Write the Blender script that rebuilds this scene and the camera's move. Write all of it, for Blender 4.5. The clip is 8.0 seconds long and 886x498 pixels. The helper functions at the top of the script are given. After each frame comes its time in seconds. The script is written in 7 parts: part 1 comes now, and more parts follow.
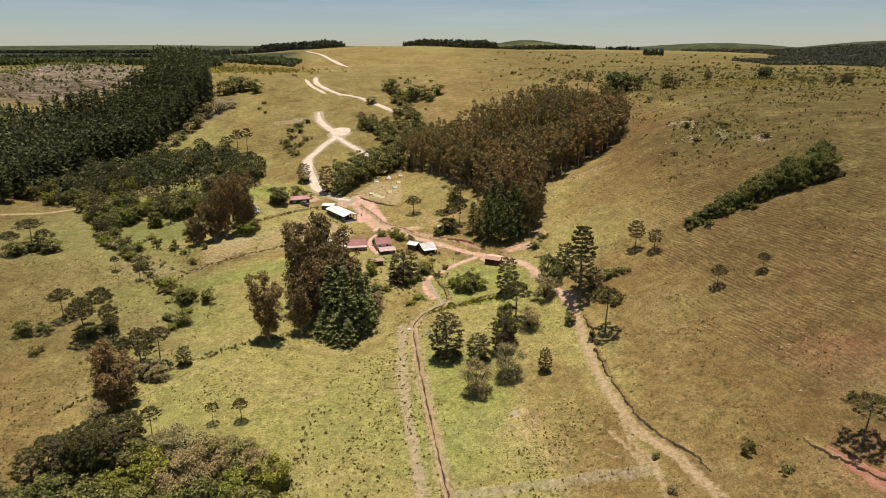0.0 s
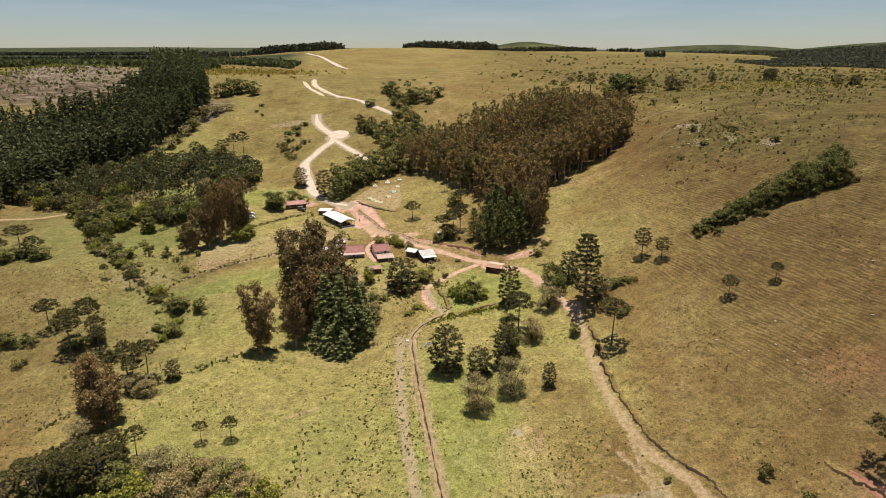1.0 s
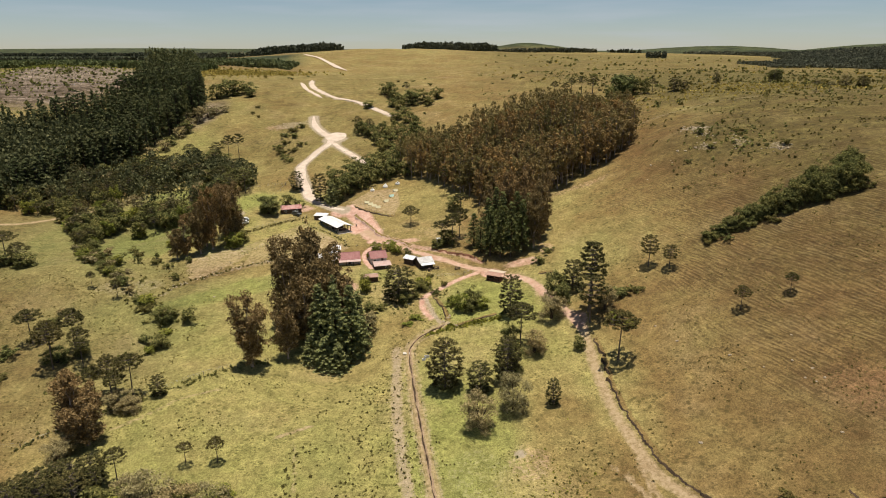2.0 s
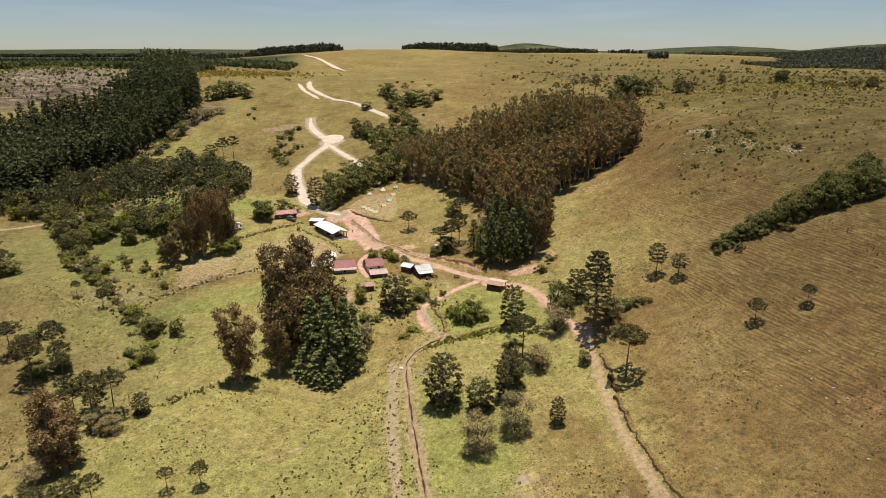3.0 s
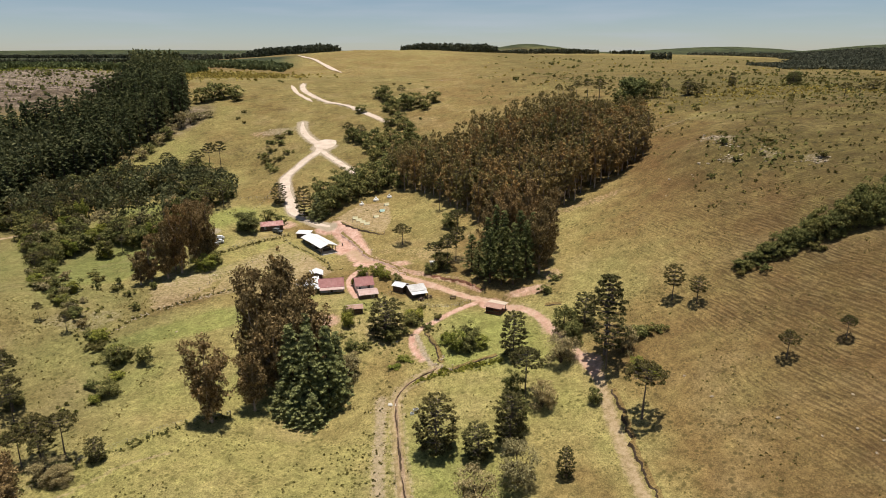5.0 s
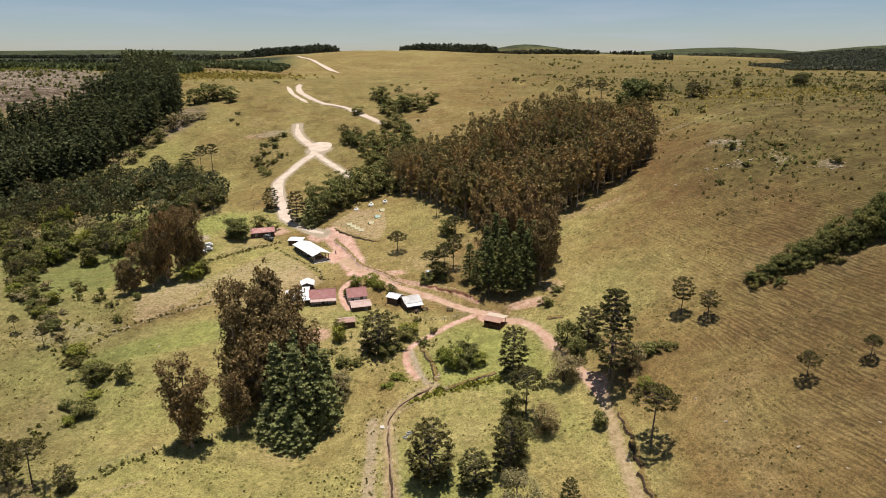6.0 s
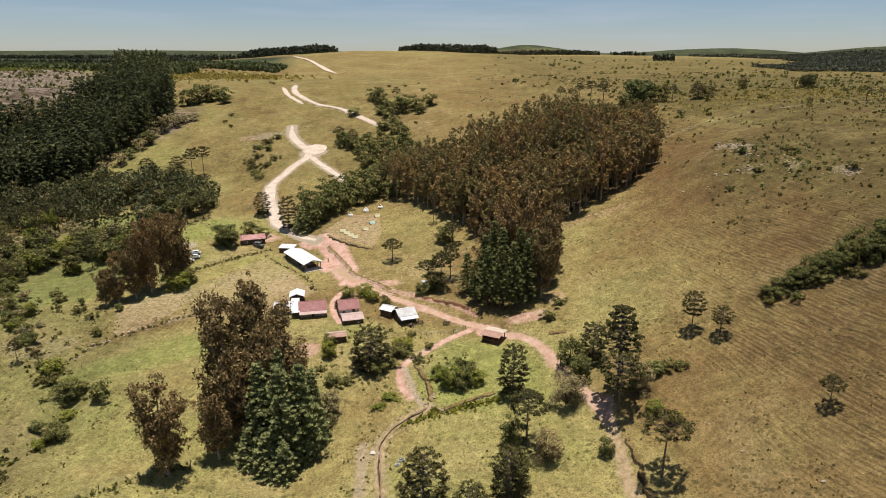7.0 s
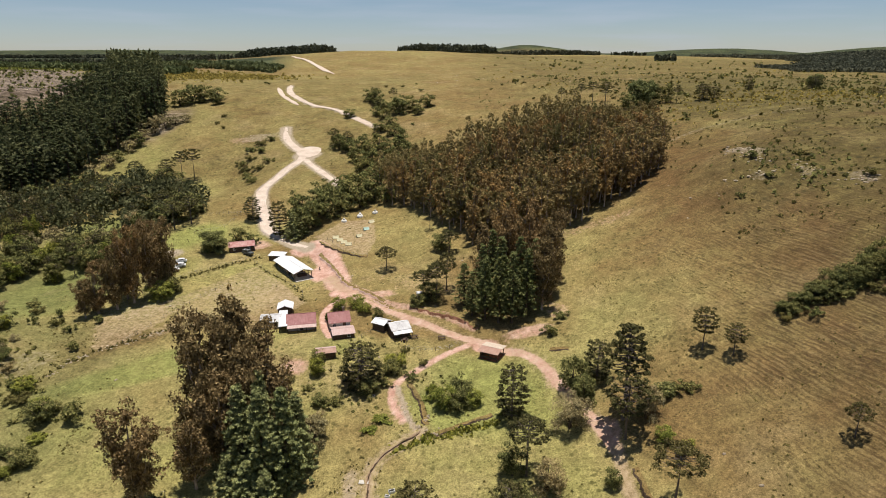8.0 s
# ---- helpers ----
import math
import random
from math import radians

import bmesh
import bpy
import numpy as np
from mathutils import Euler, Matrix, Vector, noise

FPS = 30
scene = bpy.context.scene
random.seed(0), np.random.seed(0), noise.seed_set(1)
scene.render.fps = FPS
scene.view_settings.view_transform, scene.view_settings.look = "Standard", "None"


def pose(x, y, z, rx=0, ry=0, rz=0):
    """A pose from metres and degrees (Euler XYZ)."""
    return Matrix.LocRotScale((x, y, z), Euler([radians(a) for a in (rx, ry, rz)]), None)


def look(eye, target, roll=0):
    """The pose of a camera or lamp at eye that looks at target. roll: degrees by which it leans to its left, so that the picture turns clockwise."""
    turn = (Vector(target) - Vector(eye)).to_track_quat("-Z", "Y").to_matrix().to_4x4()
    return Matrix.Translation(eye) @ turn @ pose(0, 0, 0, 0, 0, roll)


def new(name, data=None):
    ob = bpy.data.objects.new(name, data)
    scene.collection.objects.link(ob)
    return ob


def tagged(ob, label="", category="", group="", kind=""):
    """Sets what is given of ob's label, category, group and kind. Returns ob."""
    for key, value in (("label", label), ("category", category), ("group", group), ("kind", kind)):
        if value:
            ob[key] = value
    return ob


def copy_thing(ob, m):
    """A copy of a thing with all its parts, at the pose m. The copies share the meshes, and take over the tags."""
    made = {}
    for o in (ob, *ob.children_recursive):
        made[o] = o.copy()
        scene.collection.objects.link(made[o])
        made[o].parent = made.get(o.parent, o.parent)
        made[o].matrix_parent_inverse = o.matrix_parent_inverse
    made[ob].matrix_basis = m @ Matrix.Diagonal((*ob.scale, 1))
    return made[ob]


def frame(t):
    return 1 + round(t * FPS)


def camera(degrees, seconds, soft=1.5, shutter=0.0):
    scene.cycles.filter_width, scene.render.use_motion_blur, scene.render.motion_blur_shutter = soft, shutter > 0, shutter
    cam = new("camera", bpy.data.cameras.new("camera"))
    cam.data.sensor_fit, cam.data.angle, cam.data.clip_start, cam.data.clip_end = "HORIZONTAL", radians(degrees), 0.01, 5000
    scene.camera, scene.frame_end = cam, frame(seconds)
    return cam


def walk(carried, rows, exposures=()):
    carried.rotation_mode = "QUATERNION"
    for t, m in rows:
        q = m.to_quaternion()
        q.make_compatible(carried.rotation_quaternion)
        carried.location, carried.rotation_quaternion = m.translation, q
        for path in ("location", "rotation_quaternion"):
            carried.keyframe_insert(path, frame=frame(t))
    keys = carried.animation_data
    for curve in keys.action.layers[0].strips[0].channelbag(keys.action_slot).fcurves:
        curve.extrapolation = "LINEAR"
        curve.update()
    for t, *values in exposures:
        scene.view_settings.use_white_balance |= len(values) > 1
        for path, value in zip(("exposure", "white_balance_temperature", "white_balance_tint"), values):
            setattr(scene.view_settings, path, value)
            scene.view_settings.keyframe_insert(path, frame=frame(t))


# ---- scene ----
# A drone flies up a shallow valley towards a farmstead; +y is its heading.
cam = camera(69.984, 8.0, soft=0.95)
PATH = [
    (0.0, pose(0.025, 0.007, 79.994, 72.323, 0, -0.001) @ pose(0, 0, 0, 0, 0, 0.012)),
    (1.0, pose(0.210, 7.422, 79.771, 72.483, 0, 0.026) @ pose(0, 0, 0, 0, 0, -0.010)),
    (2.0, pose(0.524, 15.588, 79.455, 72.579, 0, 0.010) @ pose(0, 0, 0, 0, 0, 0.000)),
    (3.0, pose(1.055, 24.216, 79.324, 72.628, 0, 0.035) @ pose(0, 0, 0, 0, 0, -0.030)),
    (4.0, pose(1.791, 33.196, 79.375, 72.654, 0, 0.063) @ pose(0, 0, 0, 0, 0, -0.066)),
    (5.0, pose(2.667, 42.511, 79.459, 72.682, 0, 0.054) @ pose(0, 0, 0, 0, 0, -0.062)),
    (6.0, pose(3.617, 52.157, 79.418, 72.725, 0, 0.015) @ pose(0, 0, 0, 0, 0, -0.012)),
    (7.0, pose(4.623, 62.061, 79.226, 72.773, 0, -0.012) @ pose(0, 0, 0, 0, 0, 0.049)),
    (8.0, pose(5.769, 72.000, 79.119, 72.776, 0, -0.039) @ pose(0, 0, 0, 0, 0, 0.101)),
]
walk(cam, PATH, [(0.0, 0.03, 6560, 11.5), (8.0, 0.04, 6120, 14)])

# ---- light: a high midday sun, a little ahead of the drone and to its right ----
SUN_EL, SUN_AZ = 87.2, 20.0
sun = new("sun", bpy.data.lights.new("sun", "SUN"))
sun.data.energy, sun.data.angle, sun.data.color = 5.0, radians(0.53), (1.0, 0.925, 0.79)
_e, _a = radians(SUN_EL), radians(SUN_AZ)
sun.matrix_world = look((0, 0, 300), Vector((0, 0, 300)) - Vector((math.sin(_a) * math.cos(_e), math.cos(_a) * math.cos(_e), math.sin(_e))))

world = bpy.data.worlds.new("sky")
scene.world = world
world.use_nodes = True
wt = world.node_tree
wt.nodes.clear()
sky = wt.nodes.new("ShaderNodeTexSky")
sky.sky_type, sky.sun_disc = "NISHITA", False
sky.sun_elevation, sky.sun_rotation = _e, _a
sky.altitude, sky.air_density, sky.dust_density, sky.ozone_density = 900, 1.0, 0.2, 1.2
bg = wt.nodes.new("ShaderNodeBackground")
bg.inputs["Strength"].default_value = 0.15
wout = wt.nodes.new("ShaderNodeOutputWorld")
wt.links.new(bg.outputs[0], wout.inputs[0])
# thin streaks of high cloud
wtc = wt.nodes.new("ShaderNodeTexCoord")
wmap = wt.nodes.new("ShaderNodeMapping")
wmap.inputs["Scale"].default_value = (2.2, 2.2, 26.0)
wmap.inputs["Rotation"].default_value = (0.0, 0.05, 0.0)
wns = wt.nodes.new("ShaderNodeTexNoise")
wns.inputs["Scale"].default_value, wns.inputs["Detail"].default_value = 2.0, 7.0
wrm = wt.nodes.new("ShaderNodeValToRGB")
wrm.color_ramp.elements[0].position, wrm.color_ramp.elements[1].position = 0.5, 0.78
wrm.color_ramp.elements[1].color = (0.35, 0.35, 0.35, 1)
wmx = wt.nodes.new("ShaderNodeMix")
wmx.data_type = "RGBA"
wmx.inputs["B"].default_value = (8.0, 8.2, 8.4, 1)
wt.links.new(wtc.outputs["Generated"], wmap.inputs[0])
wt.links.new(wmap.outputs[0], wns.inputs["Vector"])
wt.links.new(wns.outputs["Fac"], wrm.inputs[0])
wt.links.new(wrm.outputs[0], wmx.inputs["Factor"])
wt.links.new(sky.outputs[0], wmx.inputs["A"])
tint = wt.nodes.new("ShaderNodeMix")
tint.data_type, tint.blend_type = "RGBA", "MULTIPLY"
tint.inputs["Factor"].default_value = 1.0
# thicker, cooler air towards the horizon
wsep = wt.nodes.new("ShaderNodeSeparateXYZ")
whz = wt.nodes.new("ShaderNodeValToRGB")
whz.color_ramp.elements[0].color, whz.color_ramp.elements[1].color = (0.405, 0.43, 0.475, 1), (0.5, 0.47, 0.42, 1)
whz.color_ramp.elements[1].position = 0.45
wt.links.new(wtc.outputs["Generated"], wsep.inputs[0])
wt.links.new(wsep.outputs["Z"], whz.inputs[0])
wt.links.new(whz.outputs[0], tint.inputs["B"])
wt.links.new(wmx.outputs["Result"], tint.inputs["A"])
wt.links.new(tint.outputs["Result"], bg.inputs["Color"])

# ---- materials ----
class Nodes:
    """A small hand for node trees."""

    def __init__(self, name):
        self.mat = bpy.data.materials.new(name)
        self.mat.use_nodes = True
        self.t = self.mat.node_tree
        self.bsdf = self.t.nodes["Principled BSDF"]
        self.out = self.t.nodes["Material Output"]

    def put(self, socket, value):
        if isinstance(value, bpy.types.NodeSocket):
            self.t.links.new(value, socket)
        elif value is not None:
            socket.default_value = value

    def node(self, kind, **inputs):
        n = self.t.nodes.new(kind)
        for k, v in inputs.items():
            self.put(n.inputs[k.replace("_", " ")], v)
        return n

    def math(self, op, a, b=None, clamp=False):
        n = self.t.nodes.new("ShaderNodeMath")
        n.operation, n.use_clamp = op, clamp
        self.put(n.inputs[0], a)
        self.put(n.inputs[1], b)
        return n.outputs[0]

    def noise(self, scale, detail=4.0, vec=None, rough=0.55):
        n = self.node("ShaderNodeTexNoise", Scale=scale, Detail=detail, Roughness=rough)
        self.put(n.inputs["Vector"], vec if vec is not None else self.pos())
        return n.outputs["Fac"]

    def pos(self):
        return self.geo().outputs["Position"]

    def geo(self):
        return self.t.nodes.new("ShaderNodeNewGeometry")

    def ramp(self, fac, *stops):
        n = self.t.nodes.new("ShaderNodeValToRGB")
        e = n.color_ramp.elements
        while len(e) < len(stops):
            e.new(0.5)
        for el, (p, c) in zip(e, stops):
            el.position = p
            el.color = (*c, 1) if isinstance(c, tuple) else (c, c, c, 1)
        self.put(n.inputs[0], fac)
        return n.outputs[0]

    def mix(self, fac, a, b, blend="MIX"):
        n = self.t.nodes.new("ShaderNodeMix")
        n.data_type, n.blend_type = "RGBA", blend
        self.put(n.inputs["Factor"], fac)
        self.put(n.inputs["A"], (*a, 1) if isinstance(a, tuple) else a)
        self.put(n.inputs["B"], (*b, 1) if isinstance(b, tuple) else b)
        return n.outputs["Result"]

    def attr(self, name):
        n = self.t.nodes.new("ShaderNodeAttribute")
        n.attribute_name = name
        return n.outputs["Fac"]

    def bump(self, height, strength=0.5, distance=0.1):
        n = self.node("ShaderNodeBump", Strength=strength, Distance=distance)
        self.put(n.inputs["Height"], height)
        self.put(self.bsdf.inputs["Normal"], n.outputs[0])

    def done(self, color, rough=0.8, spec=0.2, metal=0.0):
        self.put(self.bsdf.inputs["Base Color"], (*color, 1) if isinstance(color, tuple) else color)
        self.put(self.bsdf.inputs["Roughness"], rough)
        self.bsdf.inputs["Specular IOR Level"].default_value = spec
        self.bsdf.inputs["Metallic"].default_value = metal
        return self.mat


def grass_material():
    n = Nodes("pasture")
    lush, dirt, pale, terr = n.attr("lush"), n.attr("dirt"), n.attr("pale"), n.attr("terrace")
    big, mid, fine = n.noise(0.02, 3), n.noise(0.13, 5), n.noise(0.9, 7, rough=0.75)
    grit = n.noise(3.0, 5, rough=0.8)
    g = n.math("ADD", lush, n.math("MULTIPLY", n.math("SUBTRACT", mid, 0.5), 0.5))
    g = n.math("ADD", g, n.math("MULTIPLY", n.math("SUBTRACT", big, 0.5), 0.7), clamp=True)
    col = n.ramp(g, (0.0, (0.16, 0.097, 0.04)), (0.3, (0.226, 0.157, 0.06)), (0.62, (0.312, 0.258, 0.096)), (1.0, (0.262, 0.262, 0.078)))
    col = n.mix(n.ramp(n.noise(0.06, 4), (0.5, 0.0), (0.68, 0.5)), col, n.mix(lush, (0.21, 0.16, 0.064), (0.215, 0.22, 0.07)))
    col = n.mix(n.ramp(n.noise(0.045, 4), (0.54, 0.0), (0.7, 0.45)), col, (0.36, 0.27, 0.13))
    col = n.mix(n.math("MULTIPLY", n.attr("crop"), n.ramp(mid, (0.3, 0.88), (0.6, 1.0))), col, n.ramp(big, (0.4, (0.033, 0.045, 0.026)), (0.6, (0.066, 0.082, 0.04))))
    heath = n.attr("heath")
    col = n.mix(n.math("MULTIPLY", heath, 0.85), col, n.ramp(mid, (0.35, (0.085, 0.068, 0.026)), (0.55, (0.128, 0.105, 0.037)), (0.7, (0.18, 0.152, 0.055))))
    # cleared ground: grey-brown brash lying in windrows
    rows = n.noise(0.5, 5, n.node("ShaderNodeMapping", Vector=n.pos(), Scale=(0.12, 0.5, 0.5)).outputs[0], 0.7)
    col = n.mix(n.attr("felled"), col, n.ramp(rows, (0.36, (0.06, 0.045, 0.032)), (0.5, (0.15, 0.112, 0.08)), (0.64, (0.32, 0.25, 0.195))))
    col = n.mix(n.math("MULTIPLY", n.attr("red"), n.ramp(fine, (0.35, 0.25), (0.6, 1.0))), col, (0.25, 0.125, 0.07))
    # the turf's own mottle and unevenness, lit bumps and hollows put into the tone
    col = n.mix(1.0, col, n.ramp(fine, (0.3, 0.66), (0.5, 0.98), (0.7, 1.36)), "MULTIPLY")
    col = n.mix(0.85, col, n.ramp(grit, (0.32, 0.4), (0.5, 0.98), (0.7, 1.62)), "MULTIPLY")
    coarse = n.noise(0.3, 6, rough=0.72)
    col = n.mix(1.0, col, n.ramp(coarse, (0.32, 0.72), (0.5, 1.0), (0.68, 1.28)), "MULTIPLY")
    # single tussocks, thick in some places and absent in others
    for size, where, lo, hi in ((0.6, 0.1, 0.47, 0.6), (1.25, 0.17, 0.42, 0.58)):
        cells = n.node("ShaderNodeTexVoronoi", Scale=size, Vector=n.pos())
        many = n.ramp(n.noise(where, 4, rough=0.65), (lo, 0.0), (hi, 1.0))
        dot = n.math("MULTIPLY", n.ramp(cells.outputs["Distance"], (0.2, 1.0), (0.38, 0.0)), many)
        col = n.mix(n.math("MULTIPLY", dot, 0.8), col, n.mix(lush, (0.085, 0.06, 0.026), (0.1, 0.098, 0.026)))
    # dark heather cushions on the heath
    cells = n.node("ShaderNodeTexVoronoi", Scale=0.33, Vector=n.pos())
    dot = n.math("MULTIPLY", n.ramp(cells.outputs["Distance"], (0.18, 1.0), (0.36, 0.0)), n.ramp(n.noise(0.05, 4), (0.4, 0.0), (0.56, 1.0)))
    col = n.mix(n.math("MULTIPLY", n.math("MULTIPLY", dot, heath), 0.8), col, (0.05, 0.045, 0.02))
    # cattle terraces: narrow broken steps that run along the steep slope
    sep = n.node("ShaderNodeSeparateXYZ", Vector=n.pos())
    along = n.math("SUBTRACT", n.math("MULTIPLY", sep.outputs["X"], 0.36), n.math("MULTIPLY", sep.outputs["Y"], 0.93))
    across = n.math("ADD", n.math("MULTIPLY", sep.outputs["X"], 0.93), n.math("MULTIPLY", sep.outputs["Y"], 0.36))
    across = n.math("ADD", across, n.math("MULTIPLY", n.noise(0.03, 3, rough=0.5), 5.0))
    lane = n.node("ShaderNodeCombineXYZ", X=n.math("MULTIPLY", along, 0.2), Y=n.math("MULTIPLY", across, 1.45))
    streak = n.noise(1.0, 6, lane.outputs[0], 0.66)
    steps = n.math("SINE", n.math("ADD", n.math("MULTIPLY", across, 6.4), n.math("MULTIPLY", n.noise(0.3, 4, rough=0.65), 5.0)))
    streak = n.math("ADD", streak, n.math("MULTIPLY", steps, 0.055))
    terr = n.math("MULTIPLY", terr, n.ramp(n.noise(0.05, 4), (0.34, 0.4), (0.52, 1.0)))
    col = n.mix(n.math("MULTIPLY", n.ramp(streak, (0.41, 1.0), (0.5, 0.0)), n.math("MULTIPLY", terr, 0.66)), col, (0.08, 0.052, 0.026))
    col = n.mix(n.math("MULTIPLY", n.ramp(streak, (0.52, 0.0), (0.64, 1.0)), n.math("MULTIPLY", terr, 0.2)), col, (0.38, 0.28, 0.145))
    # bare earth and pale dust
    soil = n.ramp(n.noise(0.4, 5, rough=0.7), (0.3, (0.44, 0.235, 0.165)), (0.5, (0.6, 0.375, 0.285)), (0.72, (0.72, 0.52, 0.425)))
    soil = n.mix(0.6, soil, n.ramp(grit, (0.3, 0.6), (0.6, 1.1)), "MULTIPLY")
    edge = n.math("ADD", dirt, n.math("MULTIPLY", n.math("SUBTRACT", fine, 0.5), 0.9))
    col = n.mix(n.ramp(edge, (0.35, 0.0), (0.7, 1.0)), col, soil)
    edge2 = n.math("ADD", pale, n.math("MULTIPLY", n.math("SUBTRACT", fine, 0.5), 0.9))
    col = n.mix(n.ramp(edge2, (0.35, 0.0), (0.75, 1.0)), col, n.ramp(fine, (0.3, (0.3, 0.24, 0.165)), (0.7, (0.46, 0.385, 0.28))))
    edge3 = n.math("ADD", n.attr("trail"), n.math("MULTIPLY", n.math("SUBTRACT", fine, 0.5), 1.5))
    col = n.mix(n.ramp(edge3, (0.3, 0.0), (0.85, 0.9)), col, n.ramp(fine, (0.3, (0.29, 0.2, 0.11)), (0.5, (0.41, 0.3, 0.175)), (0.7, (0.53, 0.405, 0.255))))
    hgt = n.math("ADD", n.math("ADD", n.math("MULTIPLY", fine, 0.45), n.math("MULTIPLY", grit, 0.25)), n.math("MULTIPLY", n.math("MULTIPLY", streak, terr), 0.5))
    n.bump(hgt, 1.0, 0.6)
    return n.done(col, 0.95, 0.05)


def earth_material(name, dark, light, scale=0.6, rough=0.95, grain=0.9):
    n = Nodes(name)
    a, b = n.noise(scale, 5), n.noise(scale * 9, 4, rough=0.7)
    col = n.ramp(a, (0.3, dark), (0.7, light))
    col = n.mix(grain, col, n.ramp(b, (0.28, 0.5), (0.5, 0.95), (0.72, 1.3)), "MULTIPLY")
    col = n.mix(n.ramp(n.noise(scale * 2.2, 5, rough=0.7), (0.6, 0.0), (0.72, 0.5)), col, dark)
    n.bump(b, 0.8, 0.3)
    return n.done(col, rough, 0.1)


def leaf_material(name, dark, mid, light, through_light=0.22, hue=0.5, cool=(0.72, 0.8, 0.74), warm=(1.3, 1.14, 1.0)):
    """Leaves: each clump has its own tone, and so has each tree."""
    n = Nodes(name)
    g = n.geo()
    r = g.outputs["Random Per Island"]
    info = n.t.nodes.new("ShaderNodeObjectInfo")
    col = n.ramp(r, (0.0, dark), (0.55, mid), (1.0, light))
    tone = n.ramp(info.outputs["Random"], (0.0, cool), (0.5, (1.0, 1.0, 1.0)), (1.0, warm))
    col = n.mix(hue, col, tone, "MULTIPLY")
    col = n.mix(0.6, col, n.ramp(n.noise(1.1, 3), (0.3, 0.65), (0.7, 1.25)), "MULTIPLY")
    n.done(col, 0.75, 0.08)
    tr = n.node("ShaderNodeBsdfTranslucent", Color=col)
    mx = n.t.nodes.new("ShaderNodeMixShader")
    mx.inputs[0].default_value = through_light
    n.t.links.new(n.bsdf.outputs[0], mx.inputs[1])
    n.t.links.new(tr.outputs[0], mx.inputs[2])
    n.t.links.new(mx.outputs[0], n.out.inputs[0])
    return n.mat


def bark_material(name, dark, light):
    n = Nodes(name)
    sep = n.node("ShaderNodeMapping", Vector=n.pos(), Scale=(3.0, 3.0, 0.6))
    a = n.noise(1.2, 5, sep.outputs[0])
    n.bump(a, 0.6, 0.08)
    return n.done(n.ramp(a, (0.3, dark), (0.7, light)), 0.9, 0.1)


def sheet_material(name, base, worn, dirtc, metal=0.0, rough=0.55, rib=7.0):
    """Corrugated roof sheets, weathered in patches and streaked down the slope."""
    n = Nodes(name)
    tc = n.t.nodes.new("ShaderNodeTexCoord")
    sep = n.node("ShaderNodeSeparateXYZ", Vector=tc.outputs["Object"])
    ribs = n.math("ADD", n.math("MULTIPLY", n.math("SINE", n.math("MULTIPLY", sep.outputs["X"], rib * 6.283)), 0.5), 0.5)
    streak = n.noise(1.0, 5, n.node("ShaderNodeMapping", Vector=tc.outputs["Object"], Scale=(2.6, 0.35, 0.35)).outputs[0])
    blot = n.noise(0.7, 5, tc.outputs["Object"])
    col = n.ramp(blot, (0.38, base), (0.66, worn))
    col = n.mix(n.ramp(streak, (0.5, 0.0), (0.75, 0.7)), col, dirtc)
    # valleys between the ribs darkened in the colour, as their shade
    col = n.mix(0.25, col, n.ramp(ribs, (0.0, 0.55), (0.6, 1.0)), "MULTIPLY")
    n.bump(ribs, 0.5, 0.03)
    return n.done(col, rough, 0.3, metal)


def plain_material(name, color, rough=0.7, var=0.3, scale=2.0, metal=0.0, spec=0.3):
    n = Nodes(name)
    tc = n.t.nodes.new("ShaderNodeTexCoord")
    a = n.noise(scale, 5, tc.outputs["Object"])
    col = n.mix(var, color, n.ramp(a, (0.25, 0.35), (0.7, 1.15)), "MULTIPLY")
    n.bump(a, 0.15, 0.02)
    return n.done(col, rough, spec, metal)


def wood_material(name, dark, light):
    n = Nodes(name)
    tc = n.t.nodes.new("ShaderNodeTexCoord")
    a = n.noise(1.5, 6, n.node("ShaderNodeMapping", Vector=tc.outputs["Object"], Scale=(7.0, 7.0, 0.9)).outputs[0])
    n.bump(a, 0.3, 0.02)
    return n.done(n.ramp(a, (0.3, dark), (0.7, light)), 0.85, 0.15)


M_GRASS = grass_material()
M_PALEROAD = earth_material("limestone_gravel", (0.54, 0.43, 0.33), (0.7, 0.58, 0.47), 0.25, 0.95, 0.4)
M_REDROAD = earth_material("red_earth_track", (0.45, 0.29, 0.22), (0.62, 0.45, 0.37), 0.3, 0.95, 0.6)
M_PATH = earth_material("worn_earth_path", (0.34, 0.235, 0.14), (0.46, 0.335, 0.215), 0.35)
M_CUT = earth_material("cut_red_earth", (0.2, 0.095, 0.055), (0.38, 0.19, 0.12), 0.7)
M_REDSOIL = earth_material("bare_red_soil", (0.34, 0.155, 0.1), (0.46, 0.235, 0.16), 0.5)
# near-black earth: wet ditch soil, and torn edges with their shade put in
M_MUDSHADE = earth_material("dark_wet_shaded_earth", (0.05, 0.036, 0.024), (0.13, 0.09, 0.058), 0.9)
M_WATER = Nodes("ditch_water").done((0.05, 0.045, 0.03), 0.15, 0.5)
M_STONE = earth_material("weathered_stone", (0.26, 0.2, 0.13), (0.6, 0.5, 0.36), 1.4)
M_EUC = leaf_material("rust_eucalyptus_leaves", (0.105, 0.073, 0.031), (0.241, 0.168, 0.074), (0.447, 0.319, 0.148))
M_GROVE = leaf_material("grove_eucalyptus_leaves", (0.2, 0.148, 0.062), (0.3, 0.216, 0.088), (0.43, 0.305, 0.122), hue=0.8, cool=(0.6, 0.8, 0.66), warm=(1.15, 0.97, 0.82))
